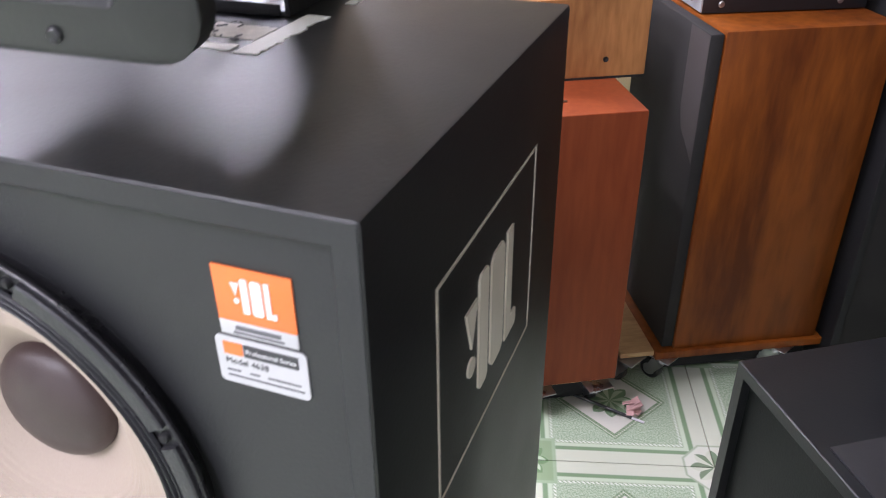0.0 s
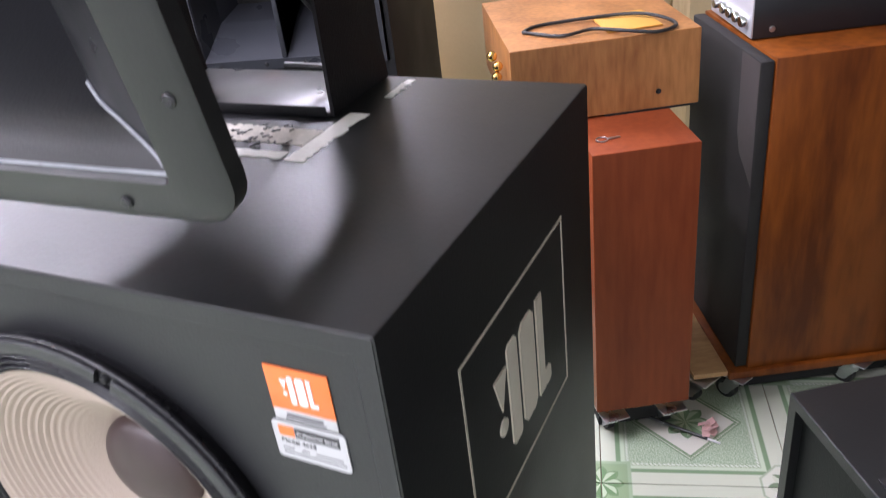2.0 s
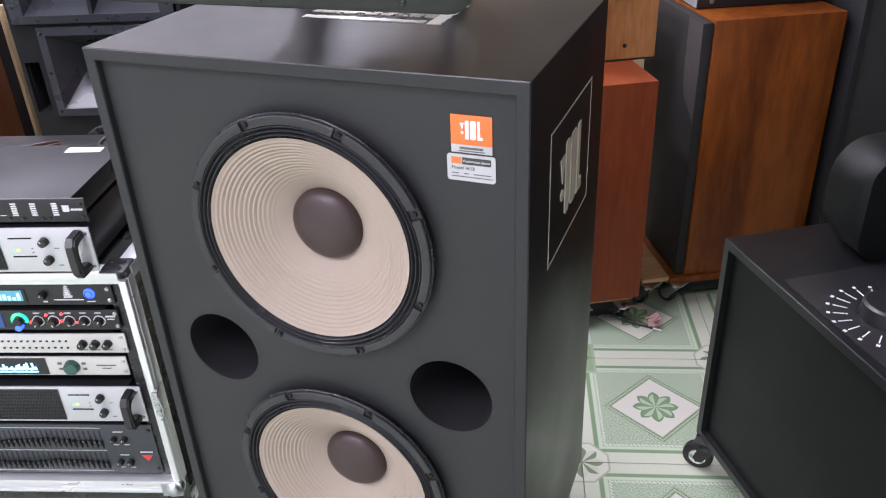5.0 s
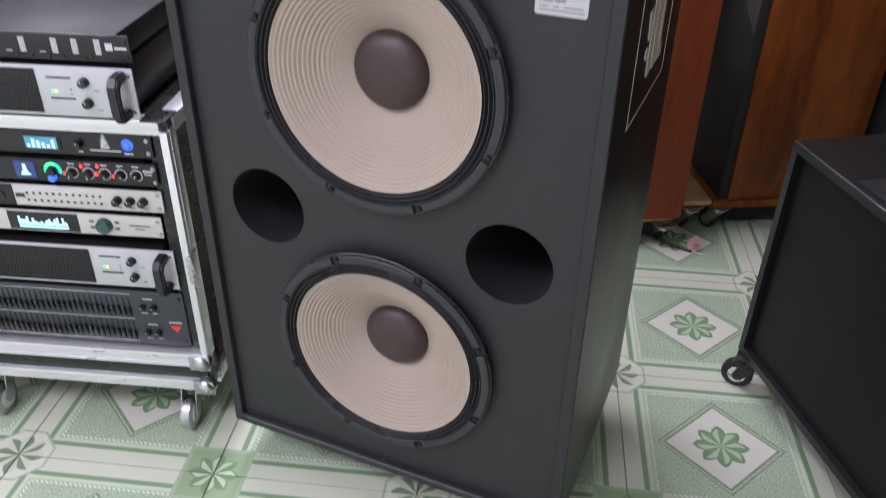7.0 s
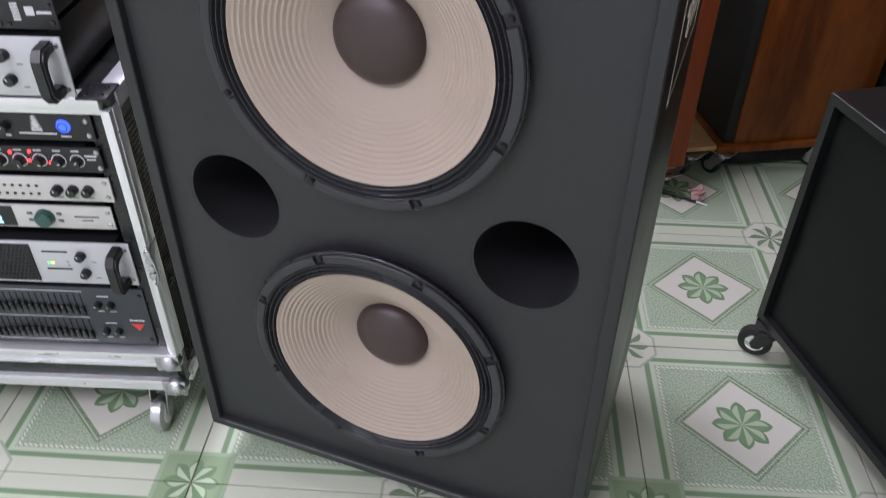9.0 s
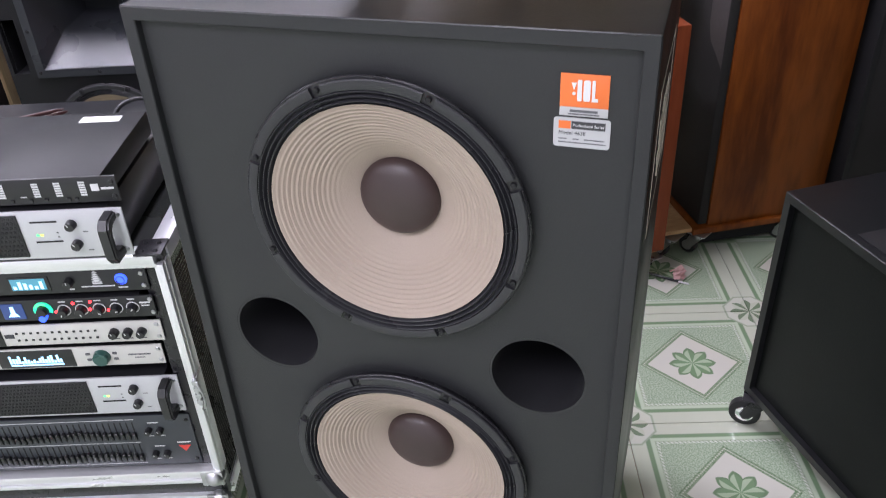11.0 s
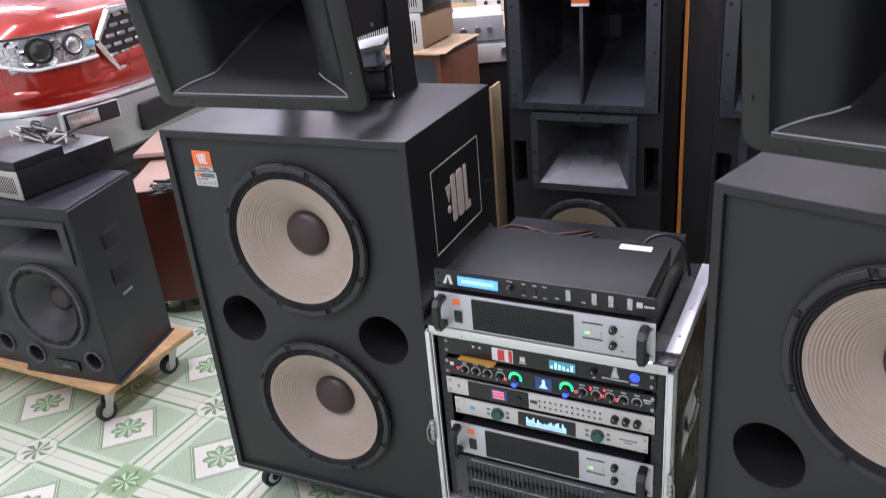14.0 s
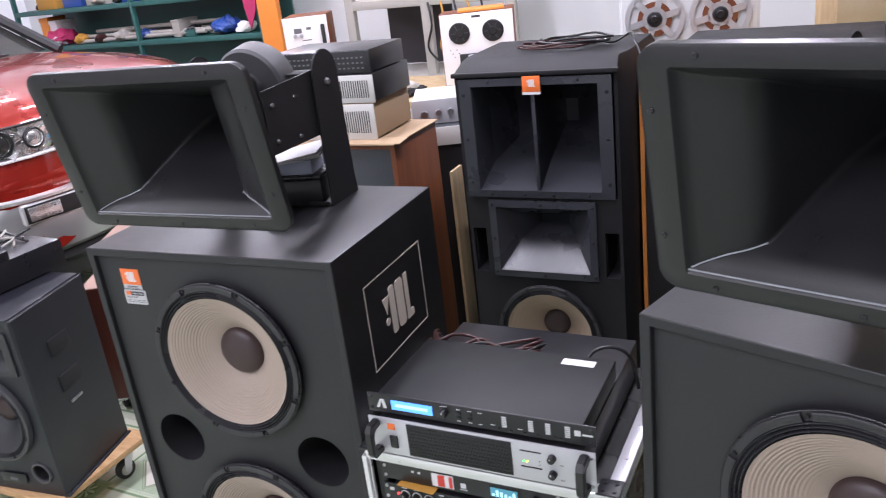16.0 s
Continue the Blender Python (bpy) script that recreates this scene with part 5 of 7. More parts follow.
    emblem(bd, pose(0, -0.0082, 1.250), 0.028, WHITE)
    part("badge_foot", box(bm_(), -0.030, 0.030, -0.0079, -0.002, 1.2135, 1.2219), WHITE, bd)
    return ob


three_way(pose(-1.030, 2.168, 0, 0, 0, 2), "black three-way cabinet with two grey horns and loose cables on top")
three_way(pose(-0.325, 2.172, 0, 0, 0, 0), "black three-way cabinet with grey horns standing behind the woofer cabinet")

cb = thing("audio_cable", pose(-1.0, 2.45, 1.316), "dark red coiled cable with metal plugs on a cabinet top", "cable")
rr = random.Random(4)
for k in range(5):
    pts = []
    for i in range(9):
        a = i / 8 * 2 * math.pi * 0.9 + k
        pts.append((0.13 * math.cos(a) * (0.8 + 0.3 * rr.random()) + 0.02 * k - 0.03, -0.03 + 0.07 * math.sin(a) * (0.8 + 0.3 * rr.random()), 0.005 + 0.006 * k + 0.01 * rr.random()))
    part("loop", tube(bm_(), pts, 0.0038), RED_CABLE if k < 3 else BLACK_CABLE, cb)
for x, y, t in ((0.07, -0.05, 10), (0.11, -0.02, 30)):
    part("plug", rod(bm_(), (0, 0, 0), (0.045, 0, 0), 0.007), CHROME, cb, "metal plug", pose(x, y, 0.016, 0, 0, t))
part("tail", tube(bm_(), [(0.12, -0.03, 0.02), (0.17, -0.03, 0.012), (0.21, 0.02, 0.03), (0.24, -0.04, 0.02), (0.28, -0.12, -0.02)], 0.004), BLACK_CABLE, cb)


# ---- wooden cabinets ----
def wooden_cabinet(name, m, w, d, h, wood, label, category="loudspeaker", z0=0.0, grille=None, group="", edge=0.018, top=None):
    """A veneered box with mitred panels; grille: cloth front at y=0."""
    ob = thing(name, m, label, category, group)
    e, cx, cz = edge, w / 2, z0 + h / 2
    b = loft(bm_(), [(w - 0.003, h - 0.003, 0.002, d, cx, cz), (w, h, 0.0025, d - 0.0015, cx, cz), (w, h, 0.0025, 0.0012, cx, cz), (w - 0.0024, h - 0.0024, 0.002, 0, cx, cz), (w - 2 * e, h - 2 * e, 0.001, 0, cx, cz)] + ([(w - 2 * e, h - 2 * e, 0.001, 0.03, cx, cz)] if grille else []), (True, not grille), 2)
    part("carcass", b, wood, ob)
    if top:
        part("top_panel", box(bm_(), 0.001, w - 0.001, 0.001, d - 0.001, z0 + h + 0.0002, z0 + h + 0.004, 0.001), top, ob)
    if not grille:
        part("back_panel", box(bm_(), 0.02, w - 0.02, d + 0.0002, d + 0.004, z0 + 0.02, z0 + h - 0.02, 0.001), BLACK_MATT, ob)
        part("plinth", box(bm_(), 0.03, w - 0.03, 0.03, d - 0.03, z0 - 0.0003, z0 + 0.0001), BLACK_MATT, ob)
    if grille:
        part("front", box(bm_(), e + 0.0005, w - e - 0.0005, 0.006, 0.03, z0 + e + 0.0005, z0 + h - e - 0.0005, 0.002), grille, ob, "dark cloth grille")
    return ob


# orange-varnished pair between the three-way cabinets
wooden_cabinet("tall_speaker", pose(-0.737, 2.36, 0), 0.40, 0.38, 1.258, ORANGE_WOOD, "orange varnished tall speaker with a black cloth front", grille=GRILLE, edge=0.014)
# brown cabinet under the stack of amplifiers
cu = wooden_cabinet("floor_speaker", pose(-2.02, 2.07, 0, 0, 0, 2), 0.50, 0.34, 1.066, BROWN, "brown veneered floor speaker with a grey front and cardboard on top", grille=SLATE)
sheet = thing("cardboard_sheet", pose(-2.04, 2.05, 1.0665, 0, 0, 2), "torn brown cardboard sheet lying on the speaker", "cardboard")
part("sheet", box(bm_(), 0, 0.53, 0, 0.37, 0, 0.004, 0.001), CARD, sheet)
part("flap", box(bm_(), 0.22, 0.55, -0.012, 0.06, 0.004, 0.007, 0.001, pose(0, 0, 0, 3, 0, 2)), CARD, sheet)
plank = thing("pine_plank", pose(-1.503, 2.44, 0, 0, 0, 3), "pale pine board standing upright behind the cabinets", "board")
part("board", box(bm_(), 0, 0.013, 0, 0.10, 0, 0.86, 0.002), PINE, plank)
bs = wooden_cabinet("small_speaker", pose(-1.43, 2.47, 0), 0.16, 0.30, 0.80, BLACK_MATT, "narrow black speaker behind the three-way cabinet", grille=GRILLE)


def amp_box(name, m, w, d, h, face, lid, label, category="amplifier", group="", knobs=(), slots=False, handle=False):
    ob = thing(name, m, label, category, group)
    part("panel", box(bm_(), 0, w, 0, 0.006, 0.002, h - 0.002, 0.001), face, ob)
    part("casing", box(bm_(), 0.004, w - 0.004, 0.0063, d, 0.004, h, 0.002), lid, ob)
    for x, z, r in knobs:
        k = part("knob", rev(bm_(), [(0, 0.018), (r * 0.9, 0.018), (r, 0.015), (r, 0), (0, 0)], pose(x, -0.0003, z) @ FRONT, 24), STEEL if face is not PANEL else KNOB, ob)
    if slots:
        b = bm_()
        for k in range(int(w / 0.009) - 3):
            box(b, 0.015 + 0.009 * k, 0.019 + 0.009 * k, -0.0006, -0.0001, h * 0.2, h * 0.8)
        part("vents", b, DARK, ob, "", smooth=False)["kind"] = "stuff"
    for x in (0.012, w - 0.012):
        part("foot", rev(bm_(), [(0, 0), (0.012, 0), (0.012, 0.0039), (0, 0.0039)], pose(x + (0.01 if x < 0.1 else -0.01), 0.03, 0), 12), RUBBER, ob)
    return ob


# the stack: two pale units in a tan casing, a black one, another black one with keys
amp_box("receiver", pose(-2.00, 2.09, 1.0735, 0, 0, 4), 0.40, 0.30, 0.130, PALE, TAN, "pale fronted receiver in a tan casing on the cardboard", knobs=((0.05, 0.09, 0.012), (0.10, 0.09, 0.012)), slots=True)
amp_box("power_amplifier", pose(-1.99, 2.10, 1.2037, 0, 0, 3), 0.40, 0.29, 0.100, PALE, PANEL, "pale fronted amplifier in a black casing in the stack", slots=True)
tp = amp_box("mixing_amplifier", pose(-2.02, 2.12, 1.3040, 0, 0, 2), 0.42, 0.26, 0.080, PANEL, PANEL, "black rack unit with rows of small keys on the stack")
marks(tp, [(0.02 + 0.0185 * k, z, 0.009, 0.006) for k in range(21) for z in (0.02, 0.038, 0.056)], INK)
# more stacked gear behind it
amp_box("stereo_amplifier", pose(-1.76, 2.66, 0.985, 0, 0, 25), 0.22, 0.28, 0.105, SILVER, PALE, "silver stereo amplifier with round knobs", knobs=((0.05, 0.045, 0.016), (0.11, 0.05, 0.013), (0.16, 0.05, 0.013)))
amp_box("stereo_amplifier", pose(-1.70, 2.62, 0.905, 0, 0, 25), 0.24, 0.28, 0.08, PALE, SLATE, "pale stereo amplifier under a silver one", knobs=((0.18, 0.05, 0.016), (0.21, 0.03, 0.008)))
wooden_cabinet("floor_speaker", pose(-1.78, 2.60, 0, 0, 0, 25), 0.34, 0.32, 0.9045, BLACK_MATT, "black floor speaker carrying two amplifiers")

# papers under the horn on the cabinet
tin = thing("black_box", B_AT @ pose(0.035, 0.36, ZT + 0.0068, 0, 0, 12), "small black metal box lying on the horn bracket", "box")
part("case", box(bm_(), -0.08, 0.08, -0.045, 0.05, 0.0, 0.062, 0.003), PANEL, tin)
part("lid", box(bm_(), -0.082, 0.082, -0.047, 0.052, 0.0622, 0.072, 0.002), CAST, tin)
pb = thing("paper_box", B_AT @ pose(0.035, 0.36, ZT + 0.0068 + 0.0722, 0, 0, 12), "small pale carton with folded papers under the horn", "carton")
part("carton", box(bm_(), -0.07, 0.06, -0.035, 0.05, 0.0, 0.035, 0.001), plain("pale_blue_carton", (0.42, 0.46, 0.56), 0.6), pb)
for k in range(3):
    part("paper", box(bm_(), -0.07, 0.085 + 0.01 * k, -0.05, 0.05, 0.037 + 0.004 * k, 0.0395 + 0.004 * k, 0.0004, pose(0, 0, 0, 3 + 2 * k, -6 - 3 * k, 8 - 7 * k)), WHITE, pb)

# reddish cabinet, teak box and walnut speaker
wooden_cabinet("floor_speaker", pose(0.4085, 1.795, 0, 0, 0, 13), 0.222, 0.30, 0.668, MAHOGANY, "reddish mahogany veneered narrow floor speaker beside a dolly", z0=0.089)
tag = thing("key_ring", pose(0.43, 1.87, 0.7575, 0, 0, 20), "small metal key ring on the reddish cabinet", "key ring")
part("ring", tube(bm_(), [(0.012 * math.cos(a), 0.012 * math.sin(a), 0.0025) for a in [k * math.pi / 6 for k in range(12)]], 0.0015), STEEL, tag)
part("key", box(bm_(), 0.011, 0.04, -0.003, 0.003, 0.0012, 0.0032, 0.0006), STEEL, tag)
rc = thing("low_trolley", pose(0.4085, 1.795, 0, 0, 0, 13), "low plywood trolley on casters under the wooden speakers", "trolley")
part("deck", box(bm_(), 0.01, 0.212, 0.02, 0.29, 0.071, 0.0885, 0.001), PLY, rc)
# dark block added for the shadow on the floor under the cabinet
part("shade_block", box(bm_(), 0.012, 0.21, 0.035, 0.285, 0.016, 0.0705, 0.002), DARK, rc, "dark block added as the shade under the deck")
for x, y in ((0.04, 0.02), (0.18, 0.02), (0.04, 0.29), (0.18, 0.29)):
    caster(rc, x, y, 0.0708, 10, 0.024)
tb = wooden_cabinet("bookshelf_speaker", pose(0.245, 1.957, 0, 0, 0, 13), 0.408, 0.46, 0.166, TEAK, "teak veneered box speaker lying on its side with cables on top", z0=0.762)
part("felt_pad", box(bm_(), 0.20, 0.40, 0.0, 0.10, 0.7575, 0.7618), RUBBER, tb)
part("socket", rev(bm_(), [(0, 0.0005), (0.0035, 0.0005), (0.006, 0.002), (0.006, 0)], pose(0.318, 0.0, 0.800) @ FRONT, 14), KNOB, tb)
sp = thing("loose_lead", pose(0.245, 1.957, 0.9285, 0, 0, 13), "black lead and a yellow card lying on the teak box", "cable")
part("card", box(bm_(), 0.22, 0.34, 0.03, 0.17, 0.0005, 0.004, 0.0005, pose(0, 0, 0, 0, 0, 2)), AMBER, sp, "yellow card")
part("lead", tube(bm_(), [(0.05, 0.12, 0.004), (0.12, 0.05, 0.005), (0.19, 0.06, 0.008), (0.25, 0.01, 0.010), (0.31, -0.008, 0.004), (0.36, 0.02, 0.006), (0.34, 0.08, 0.012), (0.28, 0.14, 0.01), (0.10, 0.16, 0.004), (0.05, 0.12, 0.004)], 0.004), BLACK_CABLE, sp)

WAL = pose(0.757, 1.938, 0, 0, 0, 12)
wl = thing("floor_speaker", WAL, "tall walnut veneered floor speaker with dark cloth grille on a trolley", "loudspeaker")
part("cabinet", box(bm_(), 0.018, 0.385, 0, 0.41, 0.107, 0.884, 0.002), WALNUT, wl)
g = part("grille", box(bm_(), -0.012, 0.0165, 0.004, 0.406, 0.112, 0.879, 0.004), GRILLE, wl, "dark brown cloth grille")
# outline of the reflection on the cloth, put into a lighter colour
part("grille_edge", prism(bm_(), [(0.006, 0.876), (0.098, 0.876), (0.096, 0.70), (0.080, 0.655), (0.050, 0.635), (0.006, 0.60)], -0.0128, -0.0122, "x"), GRILLE_LIT, g, "lighter patch of the grille, painted as a reflection")
tr = thing("trolley", WAL, "plywood trolley with a plank edge on casters under the walnut speaker", "trolley")
part("deck", box(bm_(), -0.03, 0.40, -0.01, 0.43, 0.086, 0.1065, 0.001), WALNUT, tr)
# the same here: a dark block in place of shade below the deck
part("shade_block", box(bm_(), -0.02, 0.39, 0.035, 0.42, 0.022, 0.0855, 0.002), DARK, tr, "dark block added as the shade under the deck")
part("side_board", box(bm_(), -0.115, -0.0305, 0.0, 0.40, 0.0925, 0.1065, 0.001), PLY, tr, "bare plywood strip")
for x, y in ((0.0, 0.015), (0.30, 0.015), (0.0, 0.38), (0.34, 0.38), (-0.09, 0.02)):
    caster(tr, x, y, 0.0857, 35, 0.028)
dv = amp_box("valve_amplifier", WAL @ pose(0.02, 0.13, 0.8845, 0, 0, -2), 0.36, 0.26, 0.12, PANEL, PANEL, "black amplifier with a silver knob panel on the walnut speaker")
part("knob_panel", box(bm_(), -0.004, -0.0002, 0.0, 0.26, 0.004, 0.118, 0.001), SILVER, dv, "silver side panel")
for y in (0.03, 0.07, 0.11, 0.15, 0.20):
    part("chrome_knob", rev(bm_(), [(0, 0.016), (0.010, 0.016), (0.012, 0.013), (0.012, 0), (0, 0)], pose(-0.004, y, 0.035, 0, -90, 0), 20), CHROME, dv)
screws(dv, (0.04, 0.30), (0.02,), -0.0003, 0.007)
wooden_cabinet("dark_speaker", pose(1.16, 1.98, 0, 0, 0, 8), 0.45, 0.45, 1.05, BLACK_MATT, "dark tall cabinet beside the walnut speaker", z0=0.0, grille=GRILLE)

# black cabinet on casters with a rimmed face
CAB = pose(0.677, 1.252, 0, 0, 0, 17)
bc = thing("bass_cabinet", CAB, "black low cabinet with a recessed face on casters", "loudspeaker")
L = 0.70
SIDE = pose(0, 0, 0, 0, 0, -90)
cx, cz, hh, tt = L / 2, (0.095 + 0.617) / 2, 0.522, 0.019
part("body", loft(bm_(), [(L - 0.004, hh - 0.004, 0.002, 0.52, cx, cz), (L, hh, 0.003, 0.518, cx, cz), (L, hh, 0.003, 0.0015, cx, cz), (L - 0.003, hh - 0.003, 0.002, 0, cx, cz), (L - 2 * tt, hh - 2 * tt, 0.001, 0, cx, cz), (L - 2 * tt, hh - 2 * tt, 0.001, 0.03, cx, cz)], (True, False), 2), BLACK, bc, "", SIDE)
part("face_panel", box(bm_(), 0.014, 0.03, -L + 0.0192, -0.0192, 0.1142, 0.5978), BLACK_FACE, bc)
for x, y, tn in ((0.026, -0.030, 49), (0.045, -L + 0.06, 60), (0.47, -0.05, 0), (0.47, -L + 0.06, 0)):
    caster(bc, x, y, 0.0948, tn, 0.036, RUBBER, CHROME, CAST)
gu = thing("dial_unit", CAB @ pose(0.016, -0.62, 0.6175), "black unit lying face up with white dial marks", "amplifier")
part("plate", box(bm_(), 0, 0.42, 0, 0.44, 0, 0.003, 0.0008), PANEL, gu)
tk = bm_()
for k in range(11):
    a = radians(70 + 17 * k)
    mm = pose(0.098, 0.284, 0.0031) @ pose(0, 0, 0, 0, 0, math.degrees(a))
    box(tk, 0.064, 0.088, -0.0011, 0.0011, 0, 0.0006, 0, mm)
    box(tk, 0.093, 0.099, -0.0030, 0.0030, 0, 0.0006, 0, mm)
part("dial_marks", tk, WHITE_PRINT, gu, "white printed dial marks", smooth=False)
part("knob", rev(bm_(), [(0, 0.03), (0.040, 0.03), (0.045, 0.026), (0.048, 0), (0, 0)], pose(0.098, 0.284, 0.0031), 32), KNOB, gu)
tl = thing("covered_horn", CAB @ pose(0.268, -0.165, 0.6175), "dark rounded horn body standing on the black cabinet", "horn loudspeaker")
part("shell", loft(bm_(), [(0.19, 0.212, 0.05, 0, 0, 0.107), (0.21, 0.220, 0.07, 0.01, 0, 0.111), (0.22, 0.222, 0.08, 0.06, 0, 0.112), (0.20, 0.21, 0.08, 0.11, 0, 0.112), (0.13, 0.15, 0.06, 0.14, 0, 0.112)], (True, True)), BLACK_FACE, tl)

# glazed wooden cabinet with brass fittings, far behind
gc = thing("display_cabinet", pose(-0.28, 3.35, 0, 0, 0, 0), "tan wooden display cabinet with glass doors", "cabinet")
part("frame", box(bm_(), 0, 1.5, 0.02, 0.4, 0, 1.75, 0.004), PINE, gc)
for k in range(3):
    dr = part("door", box(bm_(), 0.02 + 0.49 * k, 0.50 + 0.49 * k, 0, 0.018, 0.06, 1.70, 0.003), PINE, gc)
    part("panel", box(bm_(), 0.08 + 0.49 * k, 0.44 + 0.49 * k, -0.004, -0.0002, 0.12, 1.64, 0.001), plain("door_glass", (0.40, 0.31, 0.18), 0.08, vary=0.1, bump=0), dr, "reflecting glass")
br = thing("brass_chain", pose(0.205, 2.02, 0.762), "shiny brass fittings hanging at the end of the teak box", "brass fittings")
for k in range(7):
    part("bead", rev(bm_(), [(0.012 * math.cos(a), 0.012 * math.sin(a)) for a in [radians(v) for v in range(-90, 91, 30)]], pose(0.008 * math.sin(k * 1.7), 0.01 * math.cos(k), 0.012 + 0.021 * k), 12), BRASS, br)

# pen-like stick and a pink scrap on the floor by the trolley
stick = thing("black_stick", pose(0.64, 1.815, 0.0, 0, 0, -25), "black stick with a white tip lying on the floor tiles", "stick")
part("shaft", rod(bm_(), (-0.16, 0, 0.02), (0.03, 0, 0.005), 0.004, 10), KNOB, stick)
part("tip", rod(bm_(), (0.03, 0, 0.005), (0.06, 0, 0.0035), 0.003, 10), WHITE, stick)
scrap = thing("paper_scrap", pose(0.672, 1.83, 0.0, 0, 0, 15), "crumpled pink and white scrap on the floor", "scrap")
b = bm_()
rr = random.Random(2)
for k in range(9):
    box(b, -0.014, 0.014, -0.009, 0.009, 0.001, 0.003, 0, pose(rr.uniform(-0.012, 0.012), rr.uniform(-0.012, 0.012), 0.006 + 0.002 * k, rr.uniform(-40, 40), rr.uniform(-40, 40), rr.uniform(0, 180)))
part("scrap", b, plain("pink_paper", (0.62, 0.38, 0.36), 0.7), scrap, smooth=False)


# ---- stage monitors on the dolly ----
dl = thing("dolly", pose(-2.356, 1.022, 0, 0, 0, 1), "plywood dolly on casters under two stage speakers", "dolly")
part("board", box(bm_(), -0.90, 0.03, 0.0, 0.42, 0.130, 0.152, 0.002), PLY, dl)
for x, y in ((-0.04, 0.05), (-0.04, 0.36), (-0.85, 0.05), (-0.85, 0.36)):
    caster(dl, x, y, 0.1298, 170, 0.037, RUBBER, GREY_CABLE, STEEL)


def stage_speaker(m, label):
    ob = thing("stage_speaker", m, label, "loudspeaker", "stage speakers on the dolly")
    hw, h, d = 0.205, 0.645, 0.36
    b = bm_()
    pl = [(-hw, 0.006), (-hw + 0.006, 0), (hw - 0.006, 0), (hw, 0.006), (hw - 0.055, d), (-hw + 0.055, d)]
    prism(b, pl, 0.0, h, "z")
    bmesh.ops.delete(b, geom=[f for f in b.faces if all(abs(v.co.y) < 1e-6 for v in f.verts)], context="FACES_ONLY")
    bmesh.ops.bevel(b, geom=[e for e in b.edges if abs(e.verts[0].co.z - e.verts[1].co.z) < 0.01 and len(e.link_faces) == 2], offset=0.008, segments=3, affect="EDGES")
    part("cabinet", b, BLUEGREY, ob)
    hz, wz = h - 0.120, 0.285
    mouth = rrect(0.292, 0.108, 0.008, 3)
    panel = holed(bm_(), [(-hw + 0.006, 0.0), (hw - 0.006, 0.0), (hw - 0.006, h), (-hw + 0.006, h)], [(0, wz, 0.140), (-0.128, 0.085, 0.031), (0.128, 0.085, 0.031), [(x, z + hz) for x, z in mouth]], 0.0)
    part("front_panel", panel, BLUEGREY, ob, "", smooth=False)
    part("horn", loft(bm_(), [(0.352, 0.150, 0.006, -0.0005, 0, hz), (0.352, 0.150, 0.006, -0.006, 0, hz), (0.300, 0.116, 0.010, -0.008, 0, hz), (0.288, 0.104, 0.010, -0.004, 0, hz), (0.200, 0.072, 0.006, 0.04, 0.02, hz + 0.008), (0.150, 0.050, 0.004, 0.10, 0.03, hz + 0.012), (0.06, 0.03, 0.004, 0.18, 0.03, hz + 0.012)], (False, True)), GREYCONE, ob, "grey horn flare")
    woofer(ob, 0, wz, -0.0005, 0.155, GREYCONE, depth=0.060, cap_r=0.044, ribs=2)
    part("trim_ring", rev(bm_(), [(0.150, 0.0180), (0.153, 0.0192), (0.1562, 0.0170), (0.1570, 0.0)], pose(0, -0.0005, wz) @ FRONT, 56), DRIVER_GREY, ob, "thin grey ring round the woofer")
    for s in (-1, 1):
        q = part("port", rev(bm_(), [(0.031, 0.0), (0.030, -0.01), (0.030, -0.12), (0, -0.12)], pose(s * 0.128, 0, 0.085) @ FRONT, 28), DUCT, ob)
        part("port_rim", rev(bm_(), [(0.041, 0.0), (0.040, 0.005), (0.036, 0.007), (0.032, 0.005), (0.0305, -0.002)], pose(s * 0.128, 0, 0.085) @ FRONT, 32), DRIVER_GREY, q, "pale grey rim")
    marks(part("name_plate", box(bm_(), -0.055, 0.055, -0.0075, -0.0042, 0.035, 0.072, 0.001), PANEL, ob), [(0, 0.050, 0.034, 0.010)], INK).location.y = -0.0074
    for z in (0.32, 0.45):
        part("grip_recess", box(bm_(), -0.05, 0.05, -0.006, 0.004, z, z + 0.06, 0.004), DARK, ob, "", pose(hw - 0.028, 0.17, 0, 0, 0, 90 + 10.3))
    part("side_badge", box(bm_(), -0.03, 0.03, -0.006, 0.0, 0.27, 0.278, 0.001), STEEL, ob, "", pose(hw - 0.026, 0.17, 0, 0, 0, 90 + 10.3))
    return ob


stage_speaker(pose(-2.521, 1.040, 0.1525, 0, 0, 6.8), "bluish black two-way stage speaker with grey horn, an amplifier on top")
stage_speaker(pose(-2.961, 1.035, 0.1525, 0, 0, 3), "bluish black two-way stage speaker at the end of the dolly")
ba = amp_box("power_amplifier", pose(-2.995, 1.094, 0.7985, 0, 0, -2), 0.46, 0.38, 0.098, GREYMETAL, PANEL, "black amplifier with a grey vented face on the stage speaker", slots=True)
part("transformer_hump", box(bm_(), 0.004, 0.456, 0.0063, 0.19, 0.0983, 0.128, 0.002), PANEL, ba)
ca = thing("wire_heap", pose(-2.74, 1.36, 0.898), "tangled pale and black wires on the amplifier", "cables")
rr = random.Random(11)
for k in range(8):
    pts = [(rr.uniform(-0.13, 0.13), rr.uniform(-0.06, 0.06), 0.004 + rr.uniform(0, 0.05)) for _ in range(6)]
    part("wire", tube(bm_(), pts, 0.004), GREY_CABLE if k % 2 else BLACK_CABLE, ca)

